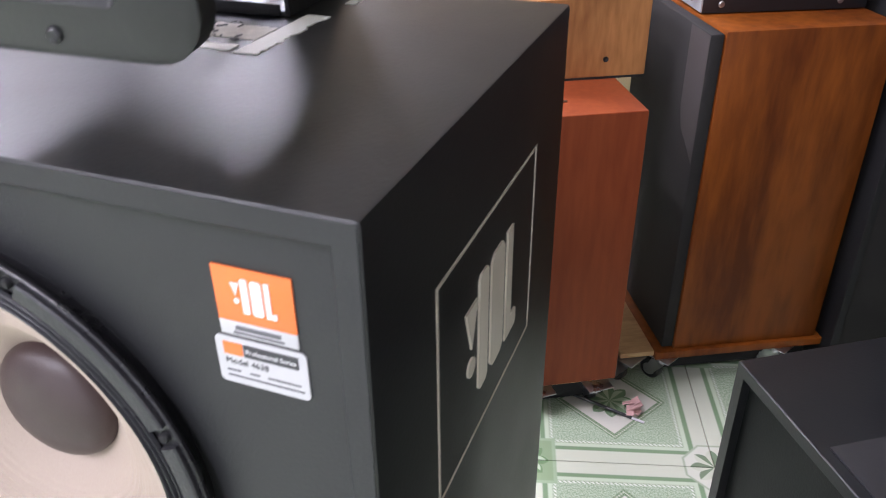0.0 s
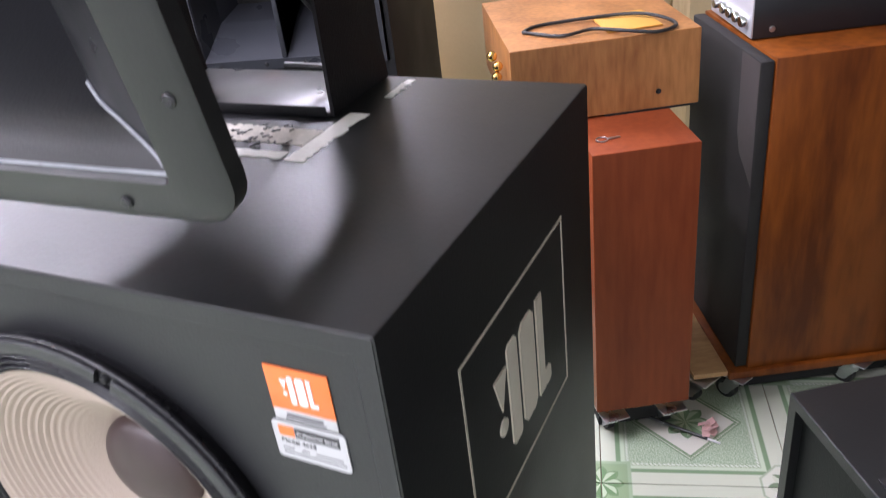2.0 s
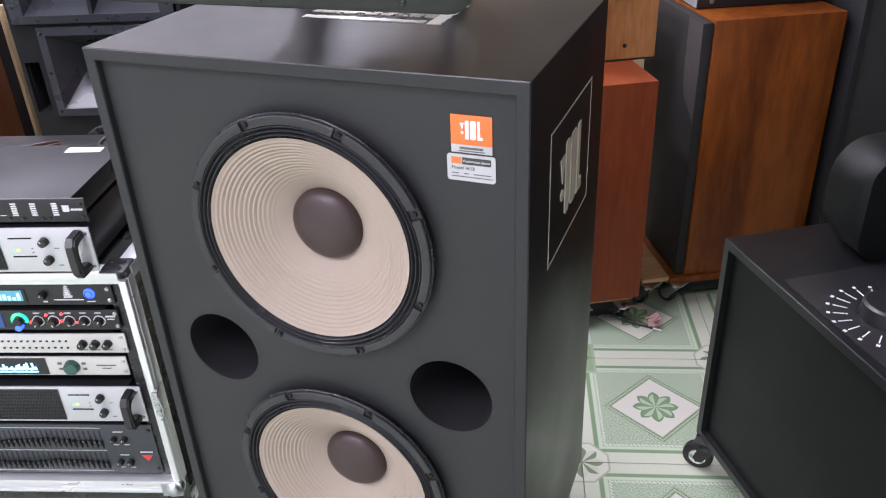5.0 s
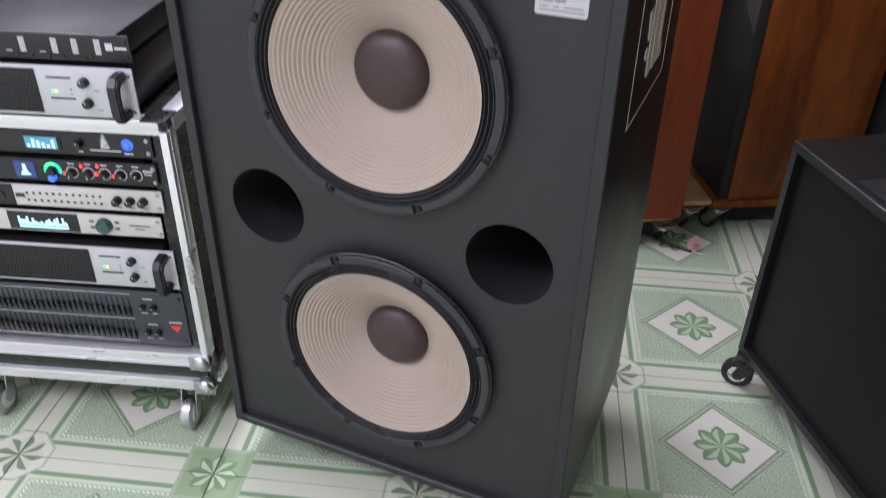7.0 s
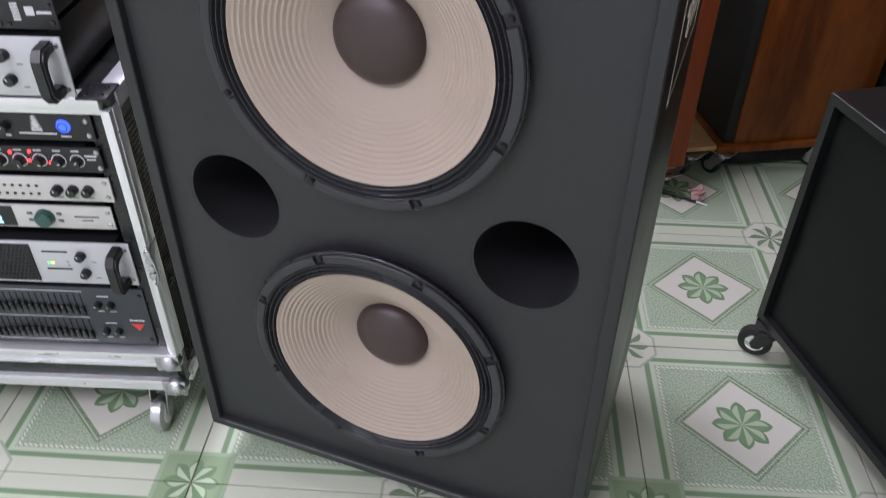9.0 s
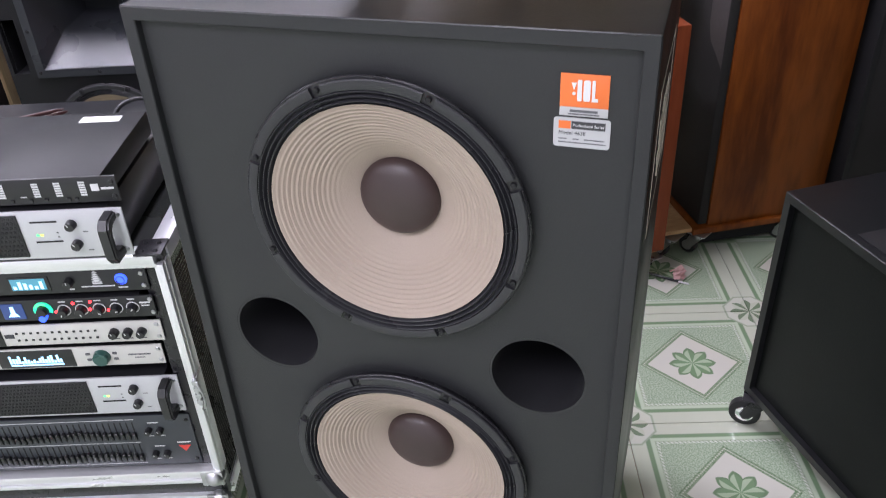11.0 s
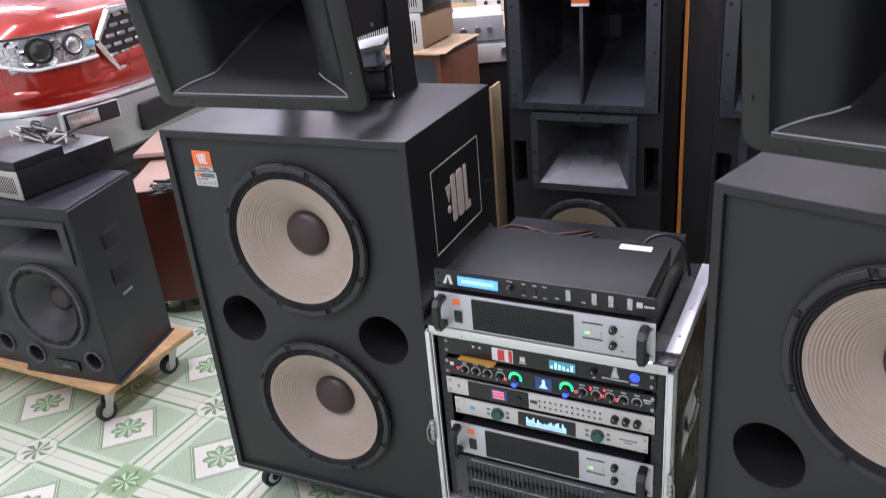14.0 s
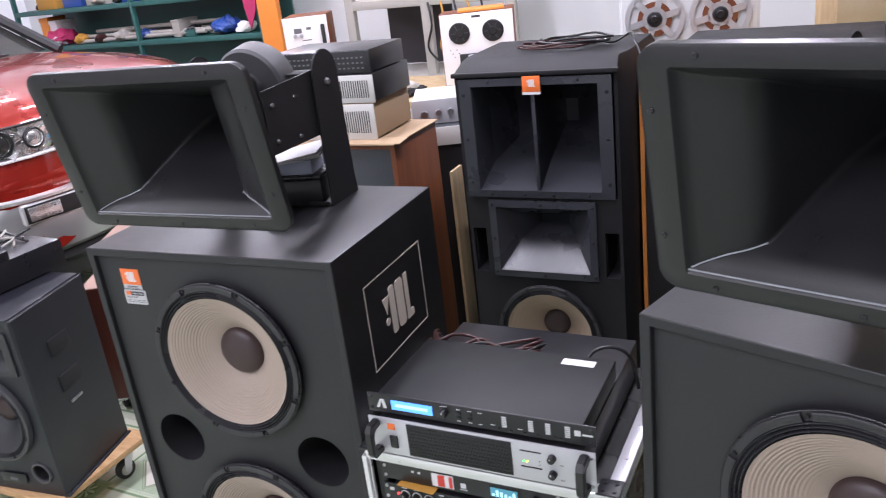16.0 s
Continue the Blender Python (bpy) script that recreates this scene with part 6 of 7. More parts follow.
# dark red cabinet on casters between the dolly and the woofer cabinet
rd = wooden_cabinet("floor_speaker", pose(-2.80, 1.66, 0, 0, 0, 30), 0.30, 0.46, 0.50, DARK_RED, "dark red veneered cabinet on casters behind the stage speakers", z0=0.075, top=PINKBOARD)
for x, y in ((0.26, 0.04), (0.04, 0.04), (0.26, 0.42), (0.04, 0.42)):
    caster(rd, x, y, 0.0748, 20, 0.026)
bd = thing("cable_heap", pose(-2.60, 1.76, 0.5755, 0, 0, 30), "tangle of black cables on the dark red cabinet", "cables")
rr = random.Random(17)
for k in range(7):
    part("cable", tube(bm_(), [(rr.uniform(-0.11, 0.11), rr.uniform(-0.08, 0.08), 0.005 + rr.uniform(0, 0.03)) for _ in range(7)], 0.005), BLACK_CABLE, bd)
pk = thing("board_panel", pose(-3.06, 1.98, 0, 0, 0, 28), "pinkish brown board top of a low cabinet by the car", "board")
part("board", box(bm_(), 0, 0.62, 0, 0.40, 0.60, 0.62, 0.002), PINKBOARD, pk)
part("box_under", box(bm_(), 0.02, 0.60, 0.02, 0.38, 0.0, 0.5998), DARK_RED, pk)


# ---- the red pickup ----
CAR = pose(-3.635, 2.71, 0.078, 0, 0, 10)
car = thing("pickup_car", CAR, "metallic red pickup truck with chrome grille parked indoors", "car")


def car_shell(bm, rows):
    """Cross-sections along x: (x, half width, bottom z, shoulder z, top z)."""
    rings = []
    for x, hw, zb, zs, zt in rows:
        pr = [(-hw, zb), (-hw * 1.0, (zb + zs) / 2), (-hw * 0.985, zs), (-hw * 0.86, zt - 0.035), (-hw * 0.6, zt - 0.005), (0, zt), (hw * 0.6, zt - 0.005), (hw * 0.86, zt - 0.035), (hw * 0.985, zs), (hw, (zb + zs) / 2), (hw, zb)]
        rings.append([bm.verts.new((x, y, z)) for y, z in pr])
    for a, b in zip(rings, rings[1:]):
        for k in range(len(a) - 1):
            bm.faces.new((a[k], a[k + 1], b[k + 1], b[k]))
    bm.faces.new(rings[0]), bm.faces.new(rings[-1])
    return bm


b = car_shell(bm_(), [(0.135, 0.50, 0.55, 0.75, 0.84), (0.13, 0.58, 0.50, 0.84, 0.96), (0.115, 0.64, 0.48, 0.93, 1.06), (0.08, 0.72, 0.46, 1.00, 1.115), (0.02, 0.80, 0.46, 1.045, 1.145), (-0.08, 0.865, 0.46, 1.075, 1.168), (-0.22, 0.905, 0.46, 1.10, 1.192), (-0.45, 0.925, 0.46, 1.13, 1.225), (-0.70, 0.93, 0.46, 1.15, 1.245), (-0.90, 0.93, 0.46, 1.165, 1.262), (-0.96, 0.93, 0.46, 1.17, 1.262), (-1.02, 0.93, 0.46, 1.18, 1.24), (-3.4, 0.93, 0.46, 1.18, 1.24), (-5.1, 0.92, 0.5, 1.16, 1.2)])
part("body", b, CARPAINT, car)
b = bm_()
for side in (1,):
    rings = []
    for x, hw, z in ((-1.00, 0.80, 1.245), (-1.80, 0.62, 1.80), (-3.0, 0.60, 1.82), (-3.4, 0.70, 1.25)):
        rings.append([b.verts.new((x, y, z)) for y in (-hw, hw)])
    for p, q in zip(rings, rings[1:]):
        b.faces.new((p[0], p[1], q[1], q[0]))
    b.faces.new([r[0] for r in rings]), b.faces.new([r[1] for r in rings][::-1])
part("cabin_glass", b, CAR_GLASS, car, "dark tinted windscreen and windows", smooth=False)
for s in (-1, 1):
    part("roof_pillar", tube(bm_(), [(-0.93, s * 0.84, 1.235), (-1.37, s * 0.74, 1.53), (-1.80, s * 0.63, 1.81), (-3.0, s * 0.61, 1.83), (-3.45, s * 0.72, 1.24)], 0.036), CAR_BLACK, car)
    part("wiper", tube(bm_(), [(-0.97, s * 0.45, 1.268), (-1.03, s * 0.1, 1.29), (-1.07, -s * 0.15, 1.31)], 0.008), CAR_BLACK, car)
part("roof", box(bm_(), -3.0, -1.80, -0.61, 0.61, 1.80, 1.845, 0.02), CARPAINT, car)
# grille
gr = bm_()
outl = [(-0.52, 0.99), (-0.40, 1.11), (0.40, 1.11), (0.52, 0.99), (0.42, 0.84), (-0.42, 0.84)]
prism(gr, outl, 0.128, 0.142, "x")
g = part("grille", gr, CAR_BLACK, car, "black grille with chrome studs")
fr_ = bm_()
for p, q in zip(outl, outl[1:] + outl[:1]):
    rod(fr_, (0.146, p[0], p[1]), (0.146, q[0], q[1]), 0.017, 12)
part("grille_frame", fr_, CHROME, g, "chrome grille frame")
st = bm_()
for r in range(6):
    for k in range(12):
        y, z = -0.46 + 0.083 * k + (0.041 if r % 2 else 0), 0.865 + 0.044 * r
        if abs(y) < 0.52 - abs(z - 0.985) * 0.8:
            box(st, 0.142, 0.154, y - 0.030, y + 0.030, z - 0.009, z + 0.009, 0.006, None, 1)
part("grille_stud_pattern", st, STEEL, g)["kind"] = "stuff"
for s in (-1, 1):
    # headlight wraps round the corner of the wing: dark tub, facets, two lamps, a pale strip along its outer edge
    line = [(0.136, 0.535), (0.128, 0.60), (0.104, 0.67), (0.066, 0.735), (0.012, 0.80), (-0.06, 0.855), (-0.13, 0.893)]
    n_ = len(line) - 1
    low = [0.925 - 0.01 * k / n_ + 0.055 * max(0, (k - 4) / 2) for k in range(n_ + 1)]
    top = [1.072 - 0.01 * k / n_ for k in range(n_ + 1)]
    lb, rings = bm_(), []
    for k, (x, y) in enumerate(line):
        t = k / n_
        rings.append([lb.verts.new((x + q * (1 - t) * 0.9, s * (y + q * t), z)) for q, z in ((-0.03, low[k]), (0.006, low[k]), (0.012, (low[k] + top[k]) / 2), (0.004, top[k]), (-0.03, top[k]))])
    for p, q in zip(rings, rings[1:]):
        for k in range(5):
            lb.faces.new((p[k], p[(k + 1) % 5], q[(k + 1) % 5], q[k]))
    lb.faces.new(rings[0]), lb.faces.new(rings[-1])
    hl = part("headlight", lb, REFLECTOR, car, "clear headlight with faceted reflectors and dark lamps")
    rr = random.Random(31)
    for m_, count in ((CHROME, 22), (CAR_SILVER, 16), (REFLECTOR, 22)):
        fb_ = bm_()
        for _ in range(count):
            u = rr.uniform(0.04, 0.96) * n_
            i, f_ = int(u), u - int(u)
            x, y = line[i][0] + (line[i + 1][0] - line[i][0]) * f_, line[i][1] + (line[i + 1][1] - line[i][1]) * f_
            ang = 15 + 55 * u / n_
            z = low[i] + 0.015 + rr.random() * (top[i] - low[i] - 0.03)
            at = pose(x, s * y, z, 0, 0, s * ang) @ pose(0.010, 0, 0, rr.uniform(-40, 40), rr.uniform(-16, 16), rr.uniform(-16, 16))
            w_, h_ = rr.uniform(0.010, 0.026), rr.uniform(0.008, 0.022)
            box(fb_, -0.014, 0.000, -w_, w_, -h_, h_, 0.003, at, 1)
        part("facet_pattern", fb_, m_, hl, "", smooth=False)["kind"] = "stuff"
    for i, (x, y, r, m_) in enumerate(((0.112, 0.645, 0.040, REFLECTOR), (0.040, 0.768, 0.050, CAR_GLASS))):
        ang = (24, 44)[i]
        at = pose(x, s * y, 1.005, 0, 0, s * ang) @ pose(0.016, 0, 0, 0, 90, 0)
        q = part("projector", rev(bm_(), [(0, 0.012), (r * 0.6, 0.010), (r * 0.8, 0.004), (r * 0.95, 0.010), (r, 0.0)], at, 24), m_, hl)
        part("projector_ring", rev(bm_(), [(r, 0.002), (r * 1.12, 0.008), (r * 1.22, 0.0)], at, 24), CAR_BLACK, q)
    strip = [(x + 0.012 * (1 - k / n_), s * (y + 0.012 * k / n_), low[k] + 0.004) for k, (x, y) in enumerate(line)] + [(line[-1][0] - 0.005, s * (line[-1][1] + 0.012), (low[-1] + top[-1]) / 2)]
    part("light_strip", tube(bm_(), strip, 0.007), WHITE, hl, "pale strip along the lower edge")
    part("light_bezel", tube(bm_(), [(x + 0.006 * (1 - k / n_), s * (y + 0.006 * k / n_), top[k] + 0.002) for k, (x, y) in enumerate(line)], 0.006), CAR_BLACK, hl)
    part("day_light", box(bm_(), 0.146, 0.151, s * 0.558 - 0.022, s * 0.558 + 0.022, 0.985, 0.999, 0.002), glow("blue_parking_light", (0.02, 0.45, 1.0), 1.5), hl, "small lit blue marker", smooth=False)


def nose(levels, back=-0.24, n=40):
    """The rounded front of the car in plan, stacked in levels of (height, forward shift)."""
    b_, rings = bm_(), []
    for z, off in levels:
        ring = []
        for k in range(n + 1):
            y = -0.93 + 1.86 * k / n
            ring.append(b_.verts.new((0.205 - 0.22 * abs(y / 0.93) ** 2.5 - 0.22 * abs(y / 0.93) ** 12 + off, y, z)))
        ring += [b_.verts.new((back, 0.80, z)), b_.verts.new((back, -0.80, z))]
        rings.append(ring)
    for p, q in zip(rings, rings[1:]):
        for k in range(len(p)):
            j = (k + 1) % len(p)
            b_.faces.new((p[k], p[j], q[j], q[k]))
    b_.faces.new(rings[0]), b_.faces.new(rings[-1])
    return b_


part("bumper", nose([(0.44, -0.06), (0.47, -0.015), (0.53, 0.0), (0.66, 0.010), (0.712, 0.004), (0.722, -0.010)]), CAR_SILVER, car, "silver front bumper")
part("bumper_lip", nose([(0.7225, -0.006), (0.728, 0.016), (0.742, 0.020), (0.752, 0.004)]), ALU, car, "bright moulding along the bumper")
part("bumper_top", nose([(0.7525, -0.02), (0.765, -0.006), (0.80, 0.004), (0.83, -0.004), (0.842, -0.020), (0.856, -0.024), (0.875, -0.018), (0.90, -0.030), (0.93, -0.065)]), CARPAINT, car)
part("intake", box(bm_(), 0.17, 0.222, -0.40, 0.40, 0.52, 0.66, 0.012), CAR_BLACK, car)
part("lower_lip", nose([(0.36, -0.10), (0.40, -0.05), (0.4395, -0.065)]), CAR_BLACK, car)
for s in (-1, 1):
    fm = pose(0.104, s * 0.640, 0.672, 0, 0, s * 21)
    fo = part("fog_light", box(bm_(), -0.02, 0.022, -0.15, 0.15, -0.050, 0.050, 0.014), ALU, car, "fog light in a chrome surround", fm)
    part("fog_tub", box(bm_(), 0.0222, 0.0245, -0.138, 0.138, -0.040, 0.040, 0.001), CAR_BLACK, fo)
    part("fog_lens", box(bm_(), 0.0247, 0.031, -0.125, 0.03, -0.032, 0.032, 0.003), REFLECTOR, fo)
    for x in (-0.95, -4.0):
        wh = part("wheel", rev(bm_(), [(0.20, -0.12), (0.36, -0.13), (0.39, -0.10), (0.39, 0.10), (0.36, 0.13), (0.20, 0.12)], pose(x, s * 0.80, 0.32, 90, 0, 0), 40, True), TYRE, car)
        part("rim", rev(bm_(), [(0, 0.08), (0.06, 0.09), (0.20, 0.06), (0.215, 0.12), (0.215, -0.12), (0, -0.1)], pose(x, s * 0.80, 0.32, -90 * s, 0, 0), 32), ALU, wh)
part("under_tray", box(bm_(), -5.0, 0.05, -0.80, 0.80, 0.28, 0.47, 0.02), CAR_BLACK, car)


# ---- the far end: shelves, decks and clutter ----
sh = thing("steel_shelf", pose(-7.2, 4.95, 0), "dark teal painted steel shelving full of parts against the wall", "shelf")
part("back_panel", box(bm_(), 0, 2.88, 0.42, 0.44, 0.0, 2.3), TEALMETAL, sh)
for z in (0.55, 1.125, 1.45, 2.0):
    part("shelf_board", box(bm_(), 0, 2.88, 0, 0.42, z, z + 0.04, 0.003), TEALMETAL, sh)
for x in (0.0, 1.5, 2.85):
    part("upright", box(bm_(), x, x + 0.03, -0.002, 0.04, 0, 2.3, 0.002), TEALMETAL, sh)
pt = thing("orange_post", pose(-4.30, 4.90, 0), "orange painted steel post", "post")
part("post", box(bm_(), 0, 0.185, 0, 0.05, 0, 2.6, 0.004), ORANGE_PAINT, pt)
rr = random.Random(21)
for k in range(5):
    pi = thing("metal_tube", pose(-6.5 + 0.06 * k, 5.02 + 0.06 * k, 1.185 + 0.035 * (k % 3), 0, rr.uniform(-1, 1), rr.uniform(-3, 3)), "grey metal tube lying on the teal shelf", "tube", "tubes on the shelf")
    part("tube", rod(bm_(), (0, 0, 0), (1.5, 0, 0), 0.018), GREYMETAL, pi)


def lump(name, x, y, z, r, mat, label, category, seed):
    ob = thing(name, pose(x, y, z), label, category)
    b = rev(bm_(), [(0, 0)] + [(r * math.cos(radians(a)) * 1.0, r * 0.55 * (1 + math.sin(radians(a)))) for a in range(-75, 76, 15)] + [(0, r * 1.1)], None, 24)
    for v in b.verts:
        k = noise.noise_vector((v.co + Vector((seed, 0, 0))) * (2.2 / r))
        v.co += k * r * 0.35 * (1 if v.co.z > 0.01 else 0)
        v.co.z = max(v.co.z, 0)
    part("lump", b, mat, ob)
    return ob


lump("plastic_bag", -4.78, 5.08, 1.167, 0.12, BLUE_BAG, "crumpled blue plastic bag on the shelf", "bag", 1)
lump("plastic_bag", -4.57, 5.06, 1.167, 0.08, PAPER, "crumpled white plastic bag on the shelf", "bag", 2)
lump("cloth_heap", -6.75, 5.06, 1.167, 0.13, PINK, "dark pink cloth heap on the shelf", "cloth", 3)
pc = thing("pink_cloth", pose(-4.47, 4.93, 1.20), "pink cloth hanging from the shelf end", "cloth")
part("cloth", prism(bm_(), [(0, 0.38), (0.17, 0.40), (0.13, 0.15), (0.05, 0.0), (0.02, 0.16)], 0, 0.012), PINK, pc, smooth=False)
for i, (x, z, w, h, m_) in enumerate(((-6.95, 1.49, 0.3, 0.26, AMBER), (-6.6, 1.49, 0.25, 0.16, BLUE_BAG), (-6.3, 1.49, 0.32, 0.22, GREYMETAL), (-5.9, 1.49, 0.24, 0.18, BLUE_BAG), (-5.6, 1.49, 0.35, 0.22, CARD), (-5.2, 1.49, 0.26, 0.20, TEALMETAL), (-5.35, 1.167, 0.09, 0.14, GREY_CABLE), (-5.22, 1.167, 0.12, 0.05, TEALMETAL), (-6.98, 1.167, 0.10, 0.25, ORANGE_PAINT), (-6.86, 1.167, 0.09, 0.22, WHITE))):
    bx = thing("parts_box", pose(x, 5.03, z, 0, 0, rr.uniform(-6, 6)), "small box of parts on the teal shelf", "box", "boxes on the shelf")
    part("box", box(bm_(), 0, w, 0, 0.22, 0, h, 0.006), m_, bx)
    part("lid", box(bm_(), -0.004, w + 0.004, -0.004, 0.224, h * 0.86, h + 0.002, 0.004), m_, bx)

for k in range(26):
    z = (1.167, 1.4902, 0.5902)[k % 3]
    lump("parts_heap", -7.05 + 0.09 * k + rr.uniform(-0.03, 0.03), 5.02 + rr.uniform(0, 0.12), z, rr.uniform(0.04, 0.085), (CARD, RUBBER, GREYMETAL, BLUE_BAG, GREY_CABLE, RED_CABLE, AMBER, WHITE)[k * 5 % 8], "small heap of spare parts on the teal shelf", "parts", 40 + k)

bench = thing("work_bench", pose(-3.55, 3.55, 0), "long wooden bench with audio gear on it", "bench")
part("top", box(bm_(), 0, 2.05, 0, 0.75, 0.86, 0.90, 0.004), PINE, bench)
for x in (0.03, 1.95):
    for y in (0.03, 0.65):
        part("leg", box(bm_(), x, x + 0.06, y, y + 0.06, 0, 0.8598, 0.004), PINE, bench)
# white tape recorder with two black hubs
dk = thing("tape_recorder", pose(-2.245, 3.93, 0.9002, 0, 0, 20), "white tape recorder in a brown case with two black hubs", "tape recorder")
part("case", box(bm_(), 0, 0.42, 0.012, 0.22, 0, 0.40, 0.004), BROWN, dk)
part("face", box(bm_(), 0.004, 0.416, 0, 0.0118, 0.004, 0.396, 0.003), WHITE, dk)
for x in (0.11, 0.30):
    hb = part("hub", rev(bm_(), [(0, 0.016), (0.02, 0.016), (0.024, 0.010), (0.055, 0.010), (0.060, 0.006), (0.060, 0), (0, 0)], pose(x, -0.0002, 0.29) @ FRONT, 32), KNOB, dk, "black round hub")
    for k in range(6):
        part("hub_spoke", box(bm_(), 0.026, 0.050, -0.003, 0.003, 0.0101, 0.0125), CHARCOAL, hb, "", pose(x, -0.0002, 0.29) @ FRONT @ pose(0, 0, 0, 0, 0, 60 * k), smooth=False)
hd = part("head_block", box(bm_(), 0.10, 0.33, -0.012, 0, 0.12, 0.175, 0.003), KNOB, dk)
part("head_cover", box(bm_(), 0.15, 0.27, -0.02, -0.0122, 0.105, 0.17, 0.003), SILVER, dk)
for k in range(5):
    knob(dk, 0.06 + 0.075 * k, 0.05, 0.012, KNOB, 0.012, None)
marks(dk, [(0.21, 0.375, 0.05, 0.012)] + [(0.05 + 0.012 * k, 0.20 - 0.02 * (k % 3), 0.006, 0.006) for k in range(5)], CHARCOAL)
fol = thing("orange_folder", pose(-2.14, 3.97, 1.3005, 0, 0, 24), "thin orange folder lying on the tape recorder", "folder")
part("cover", box(bm_(), 0, 0.26, 0, 0.18, 0, 0.012, 0.002), ORANGE_PAINT, fol)
# large reel machine
rm = thing("reel_recorder", pose(-1.10, 3.50, 0, 0, 0, 10), "tall reel recorder with two silver metal tape reels", "tape recorder")
part("cabinet", box(bm_(), 0, 0.60, 0.02, 0.40, 0, 1.62, 0.006), plain("grey_white_deck", (0.66, 0.67, 0.68), 0.5), rm)
part("panel", box(bm_(), 0.01, 0.59, 0.012, 0.0198, 0.95, 1.6, 0.003), plain("white_deck_panel", (0.70, 0.70, 0.70), 0.45), rm)
for x in (0.155, 0.435):
    b = bm_()
    R = 0.131
    for sgn in (0.0, 0.012):
        rings = [(R, R - 0.022), (0.052, 0.03)]
        for ro, ri in rings:
            rev(b, [(ro, sgn), (ro, sgn + 0.002), (ri, sgn + 0.002), (ri, sgn)], None, 48, True)
        for k in range(6):
            box(b, 0.045, R - 0.015, -0.014, 0.014, sgn, sgn + 0.002, 0, pose(0, 0, 0, 0, 0, 60 * k + 15))
    q = part("reel", b, plain("silver_reel_%s" % ("a" if x < 0.3 else "b"), (0.60, 0.60, 0.61), 0.35, 0.5), rm, "silver six-spoke reel", pose(x, 0.008, 1.257) @ FRONT, smooth=False)
    part("reel_hub", rev(bm_(), [(0, 0.034), (0.014, 0.034), (0.018, 0.028), (0.03, 0.026), (0.034, 0.018), (0.034, 0.0145), (0, 0.0145)], None, 28), KNOB, q, "black hub")
    part("tape_pack", rev(bm_(), [(0.075, 0.0035), (0.075, 0.011), (0.053, 0.011), (0.053, 0.0035)], None, 40, True), BROWN, q)
# white unit, grey rack frame and clutter left of the tape recorder
wu = amp_box("test_instrument", pose(-3.35, 3.95, 0.9002, 0, 0, 25), 0.28, 0.28, 0.445, WHITE, WALNUT, "white fronted instrument in a brown case", "instrument", knobs=((0.07, 0.33, 0.012), (0.11, 0.33, 0.012)))
marks(wu, [(0.09, 0.36, 0.05, 0.03), (0.16, 0.37, 0.03, 0.015), (0.14, 0.30, 0.06, 0.006), (0.14, 0.27, 0.08, 0.006), (0.14, 0.24, 0.05, 0.006)], INK)
part("side_grip", box(bm_(), 0.238, 0.262, -0.02, -0.0005, 0.20, 0.39, 0.006), KNOB, wu)
gf = thing("grey_rack", pose(-3.47, 4.85, 0), "grey steel rack frame with hanging leads and loose parts", "rack")
for x in (0.0, 0.62, 1.25):
    part("post", box(bm_(), x, x + 0.07, 0, 0.05, 0, 2.3, 0.004), GREYMETAL, gf)
for z in (0.75, 1.28, 1.85):
    part("shelf_board", box(bm_(), 0, 1.32, 0.002, 0.5, z, z + 0.06, 0.004), GREYMETAL, gf)
part("dark_back", box(bm_(), 0.07, 0.62, 0.48, 0.5, 0.82, 1.27), CHARCOAL, gf)
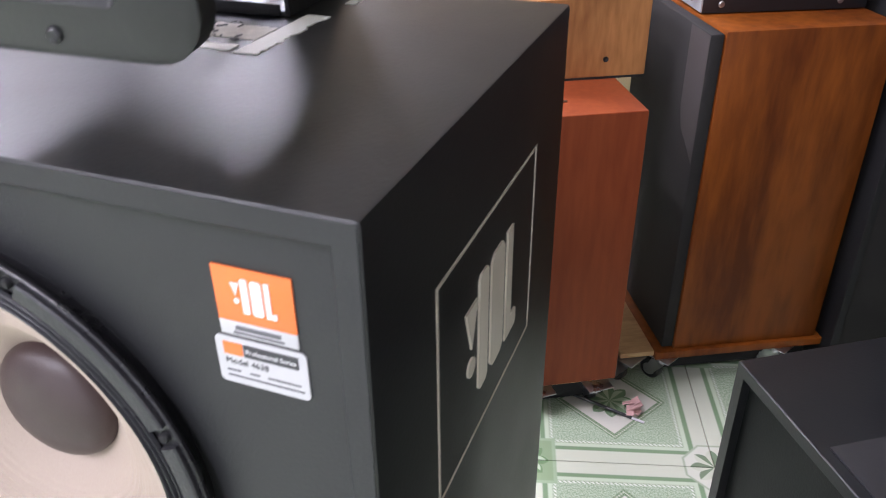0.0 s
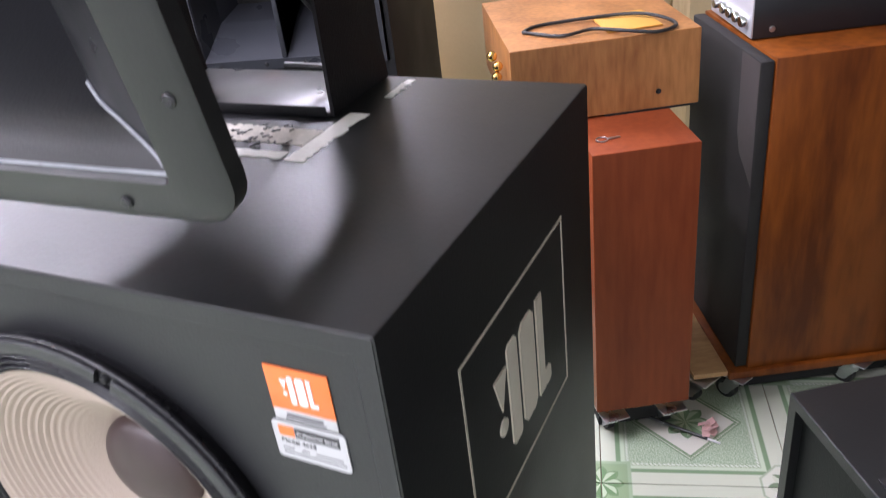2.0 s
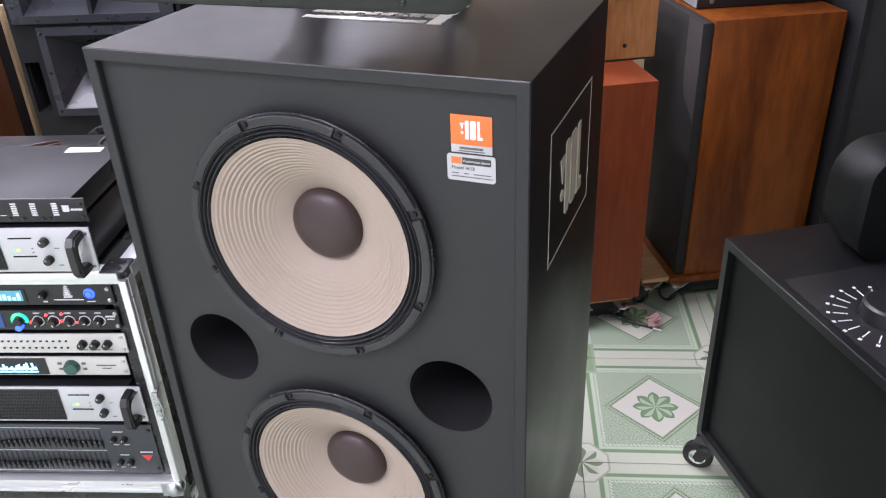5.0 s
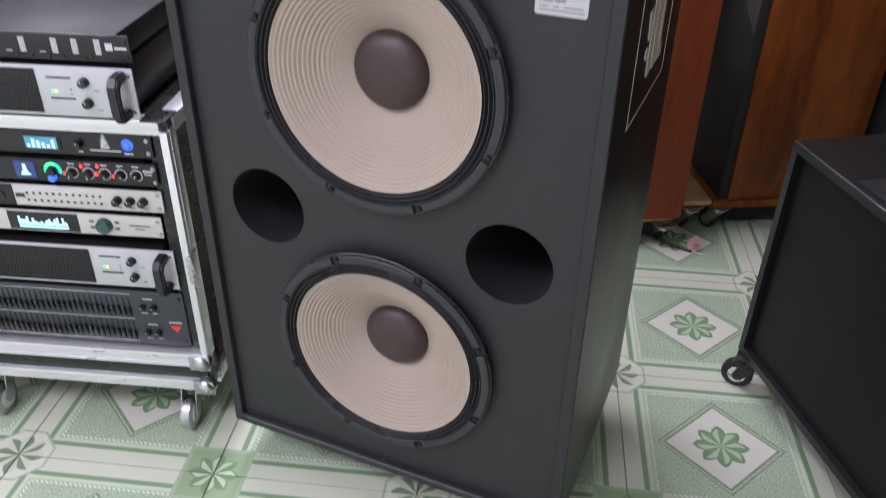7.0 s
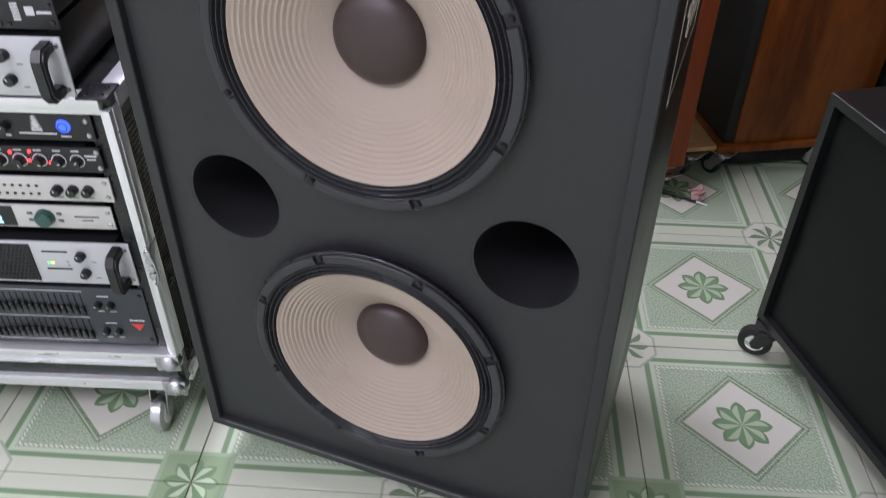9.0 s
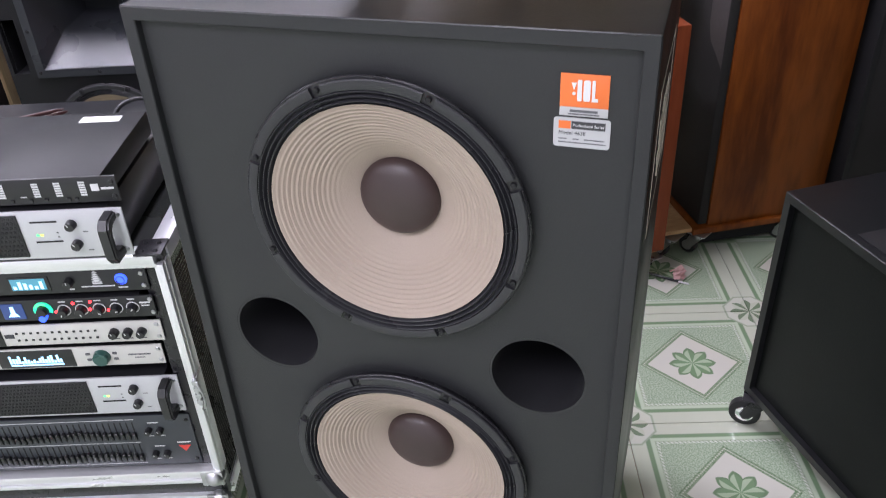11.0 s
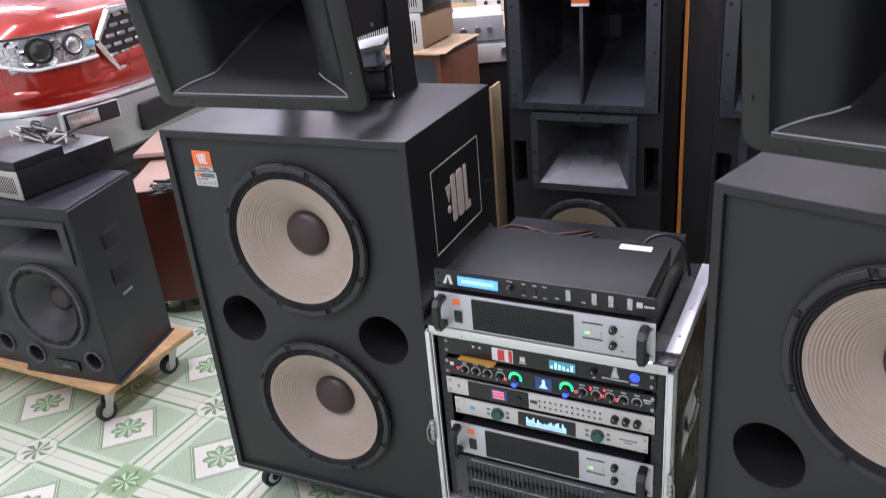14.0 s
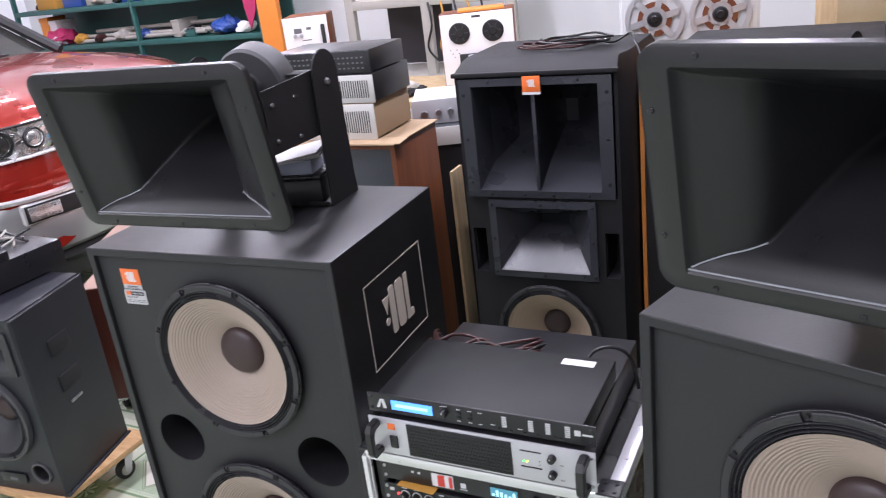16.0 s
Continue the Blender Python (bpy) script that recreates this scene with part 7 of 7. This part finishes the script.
for k in range(5):
    x = 0.68 + 0.1 * k
    part("lead", tube(bm_(), [(x, 0.0, 1.3), (x + 0.03, -0.03, 1.15), (x - 0.02, -0.02, 1.0), (x + 0.05, -0.01, 0.9)], 0.008), AMBER if k % 2 else BLACK_CABLE, gf)
lump("plastic_bag", -2.75, 3.95, 0.9002, 0.14, CLEAR_BAG, "hazy clear plastic bag on the bench", "bag", 5)
for k in range(10):
    lump("tool_heap", -2.62 + 0.07 * (k % 5), 3.68 + 0.13 * (k // 5), 0.9002, 0.03 + 0.012 * (k % 3), (RUBBER, CARD, CAST, GREY_CABLE, DARK)[k % 5], "small dark tool parts on the bench", "parts", 7 + k)
# wooden panelling and flat black mixer behind the second horn
wp = thing("timber_panel", pose(-0.32, 4.7, 0), "tan timber panel wall behind the horn", "panel")
for k in range(8):
    part("board", box(bm_(), 0.26 * k, 0.26 * k + 0.255, 0, 0.03, 0, 2.5, 0.003), PINE, wp)


# ---- floor of printed tiles ----
fl = tagged(part("floor", box(bm_(), X0, X1, Y0, Y1, -0.06, -0.006), GROUT), "glossy green and white printed ceramic floor tiles", "floor", kind="structure")
tile_bm = box(bm_(), -PITCH / 2 + 0.0011, PITCH / 2 - 0.0011, -PITCH / 2 + 0.0011, PITCH / 2 - 0.0011, -0.0058, 0.0, 0.0008, None, 1)
tile0 = None
rest = bm_()
for i in range(-21, 6):
    for j in range(-10, 12):
        x, y = TILE_X + i * PITCH, TILE_Y + j * PITCH
        if not (X0 < x < X1 and Y0 < y < Y1):
            continue
        if -4.4 < x < 1.7 and -0.8 < y < 4.2:
            if tile0 is None:
                tile0 = part("tile", tile_bm, TILE, fl, "", pose(x, y, 0), smooth=False)
            else:
                again(tile0, fl, pose(x, y, 0))
        else:
            x0, x1 = max(x - PITCH / 2 + 0.0011, X0), min(x + PITCH / 2 - 0.0011, X1)
            y0, y1 = max(y - PITCH / 2 + 0.0011, Y0), min(y + PITCH / 2 - 0.0011, Y1)
            box(rest, x0, x1, y0, y1, -0.0058, 0.0)
ft = part("far_tiles", rest, TILE, fl, "", smooth=False)
ft["kind"] = "stuff"
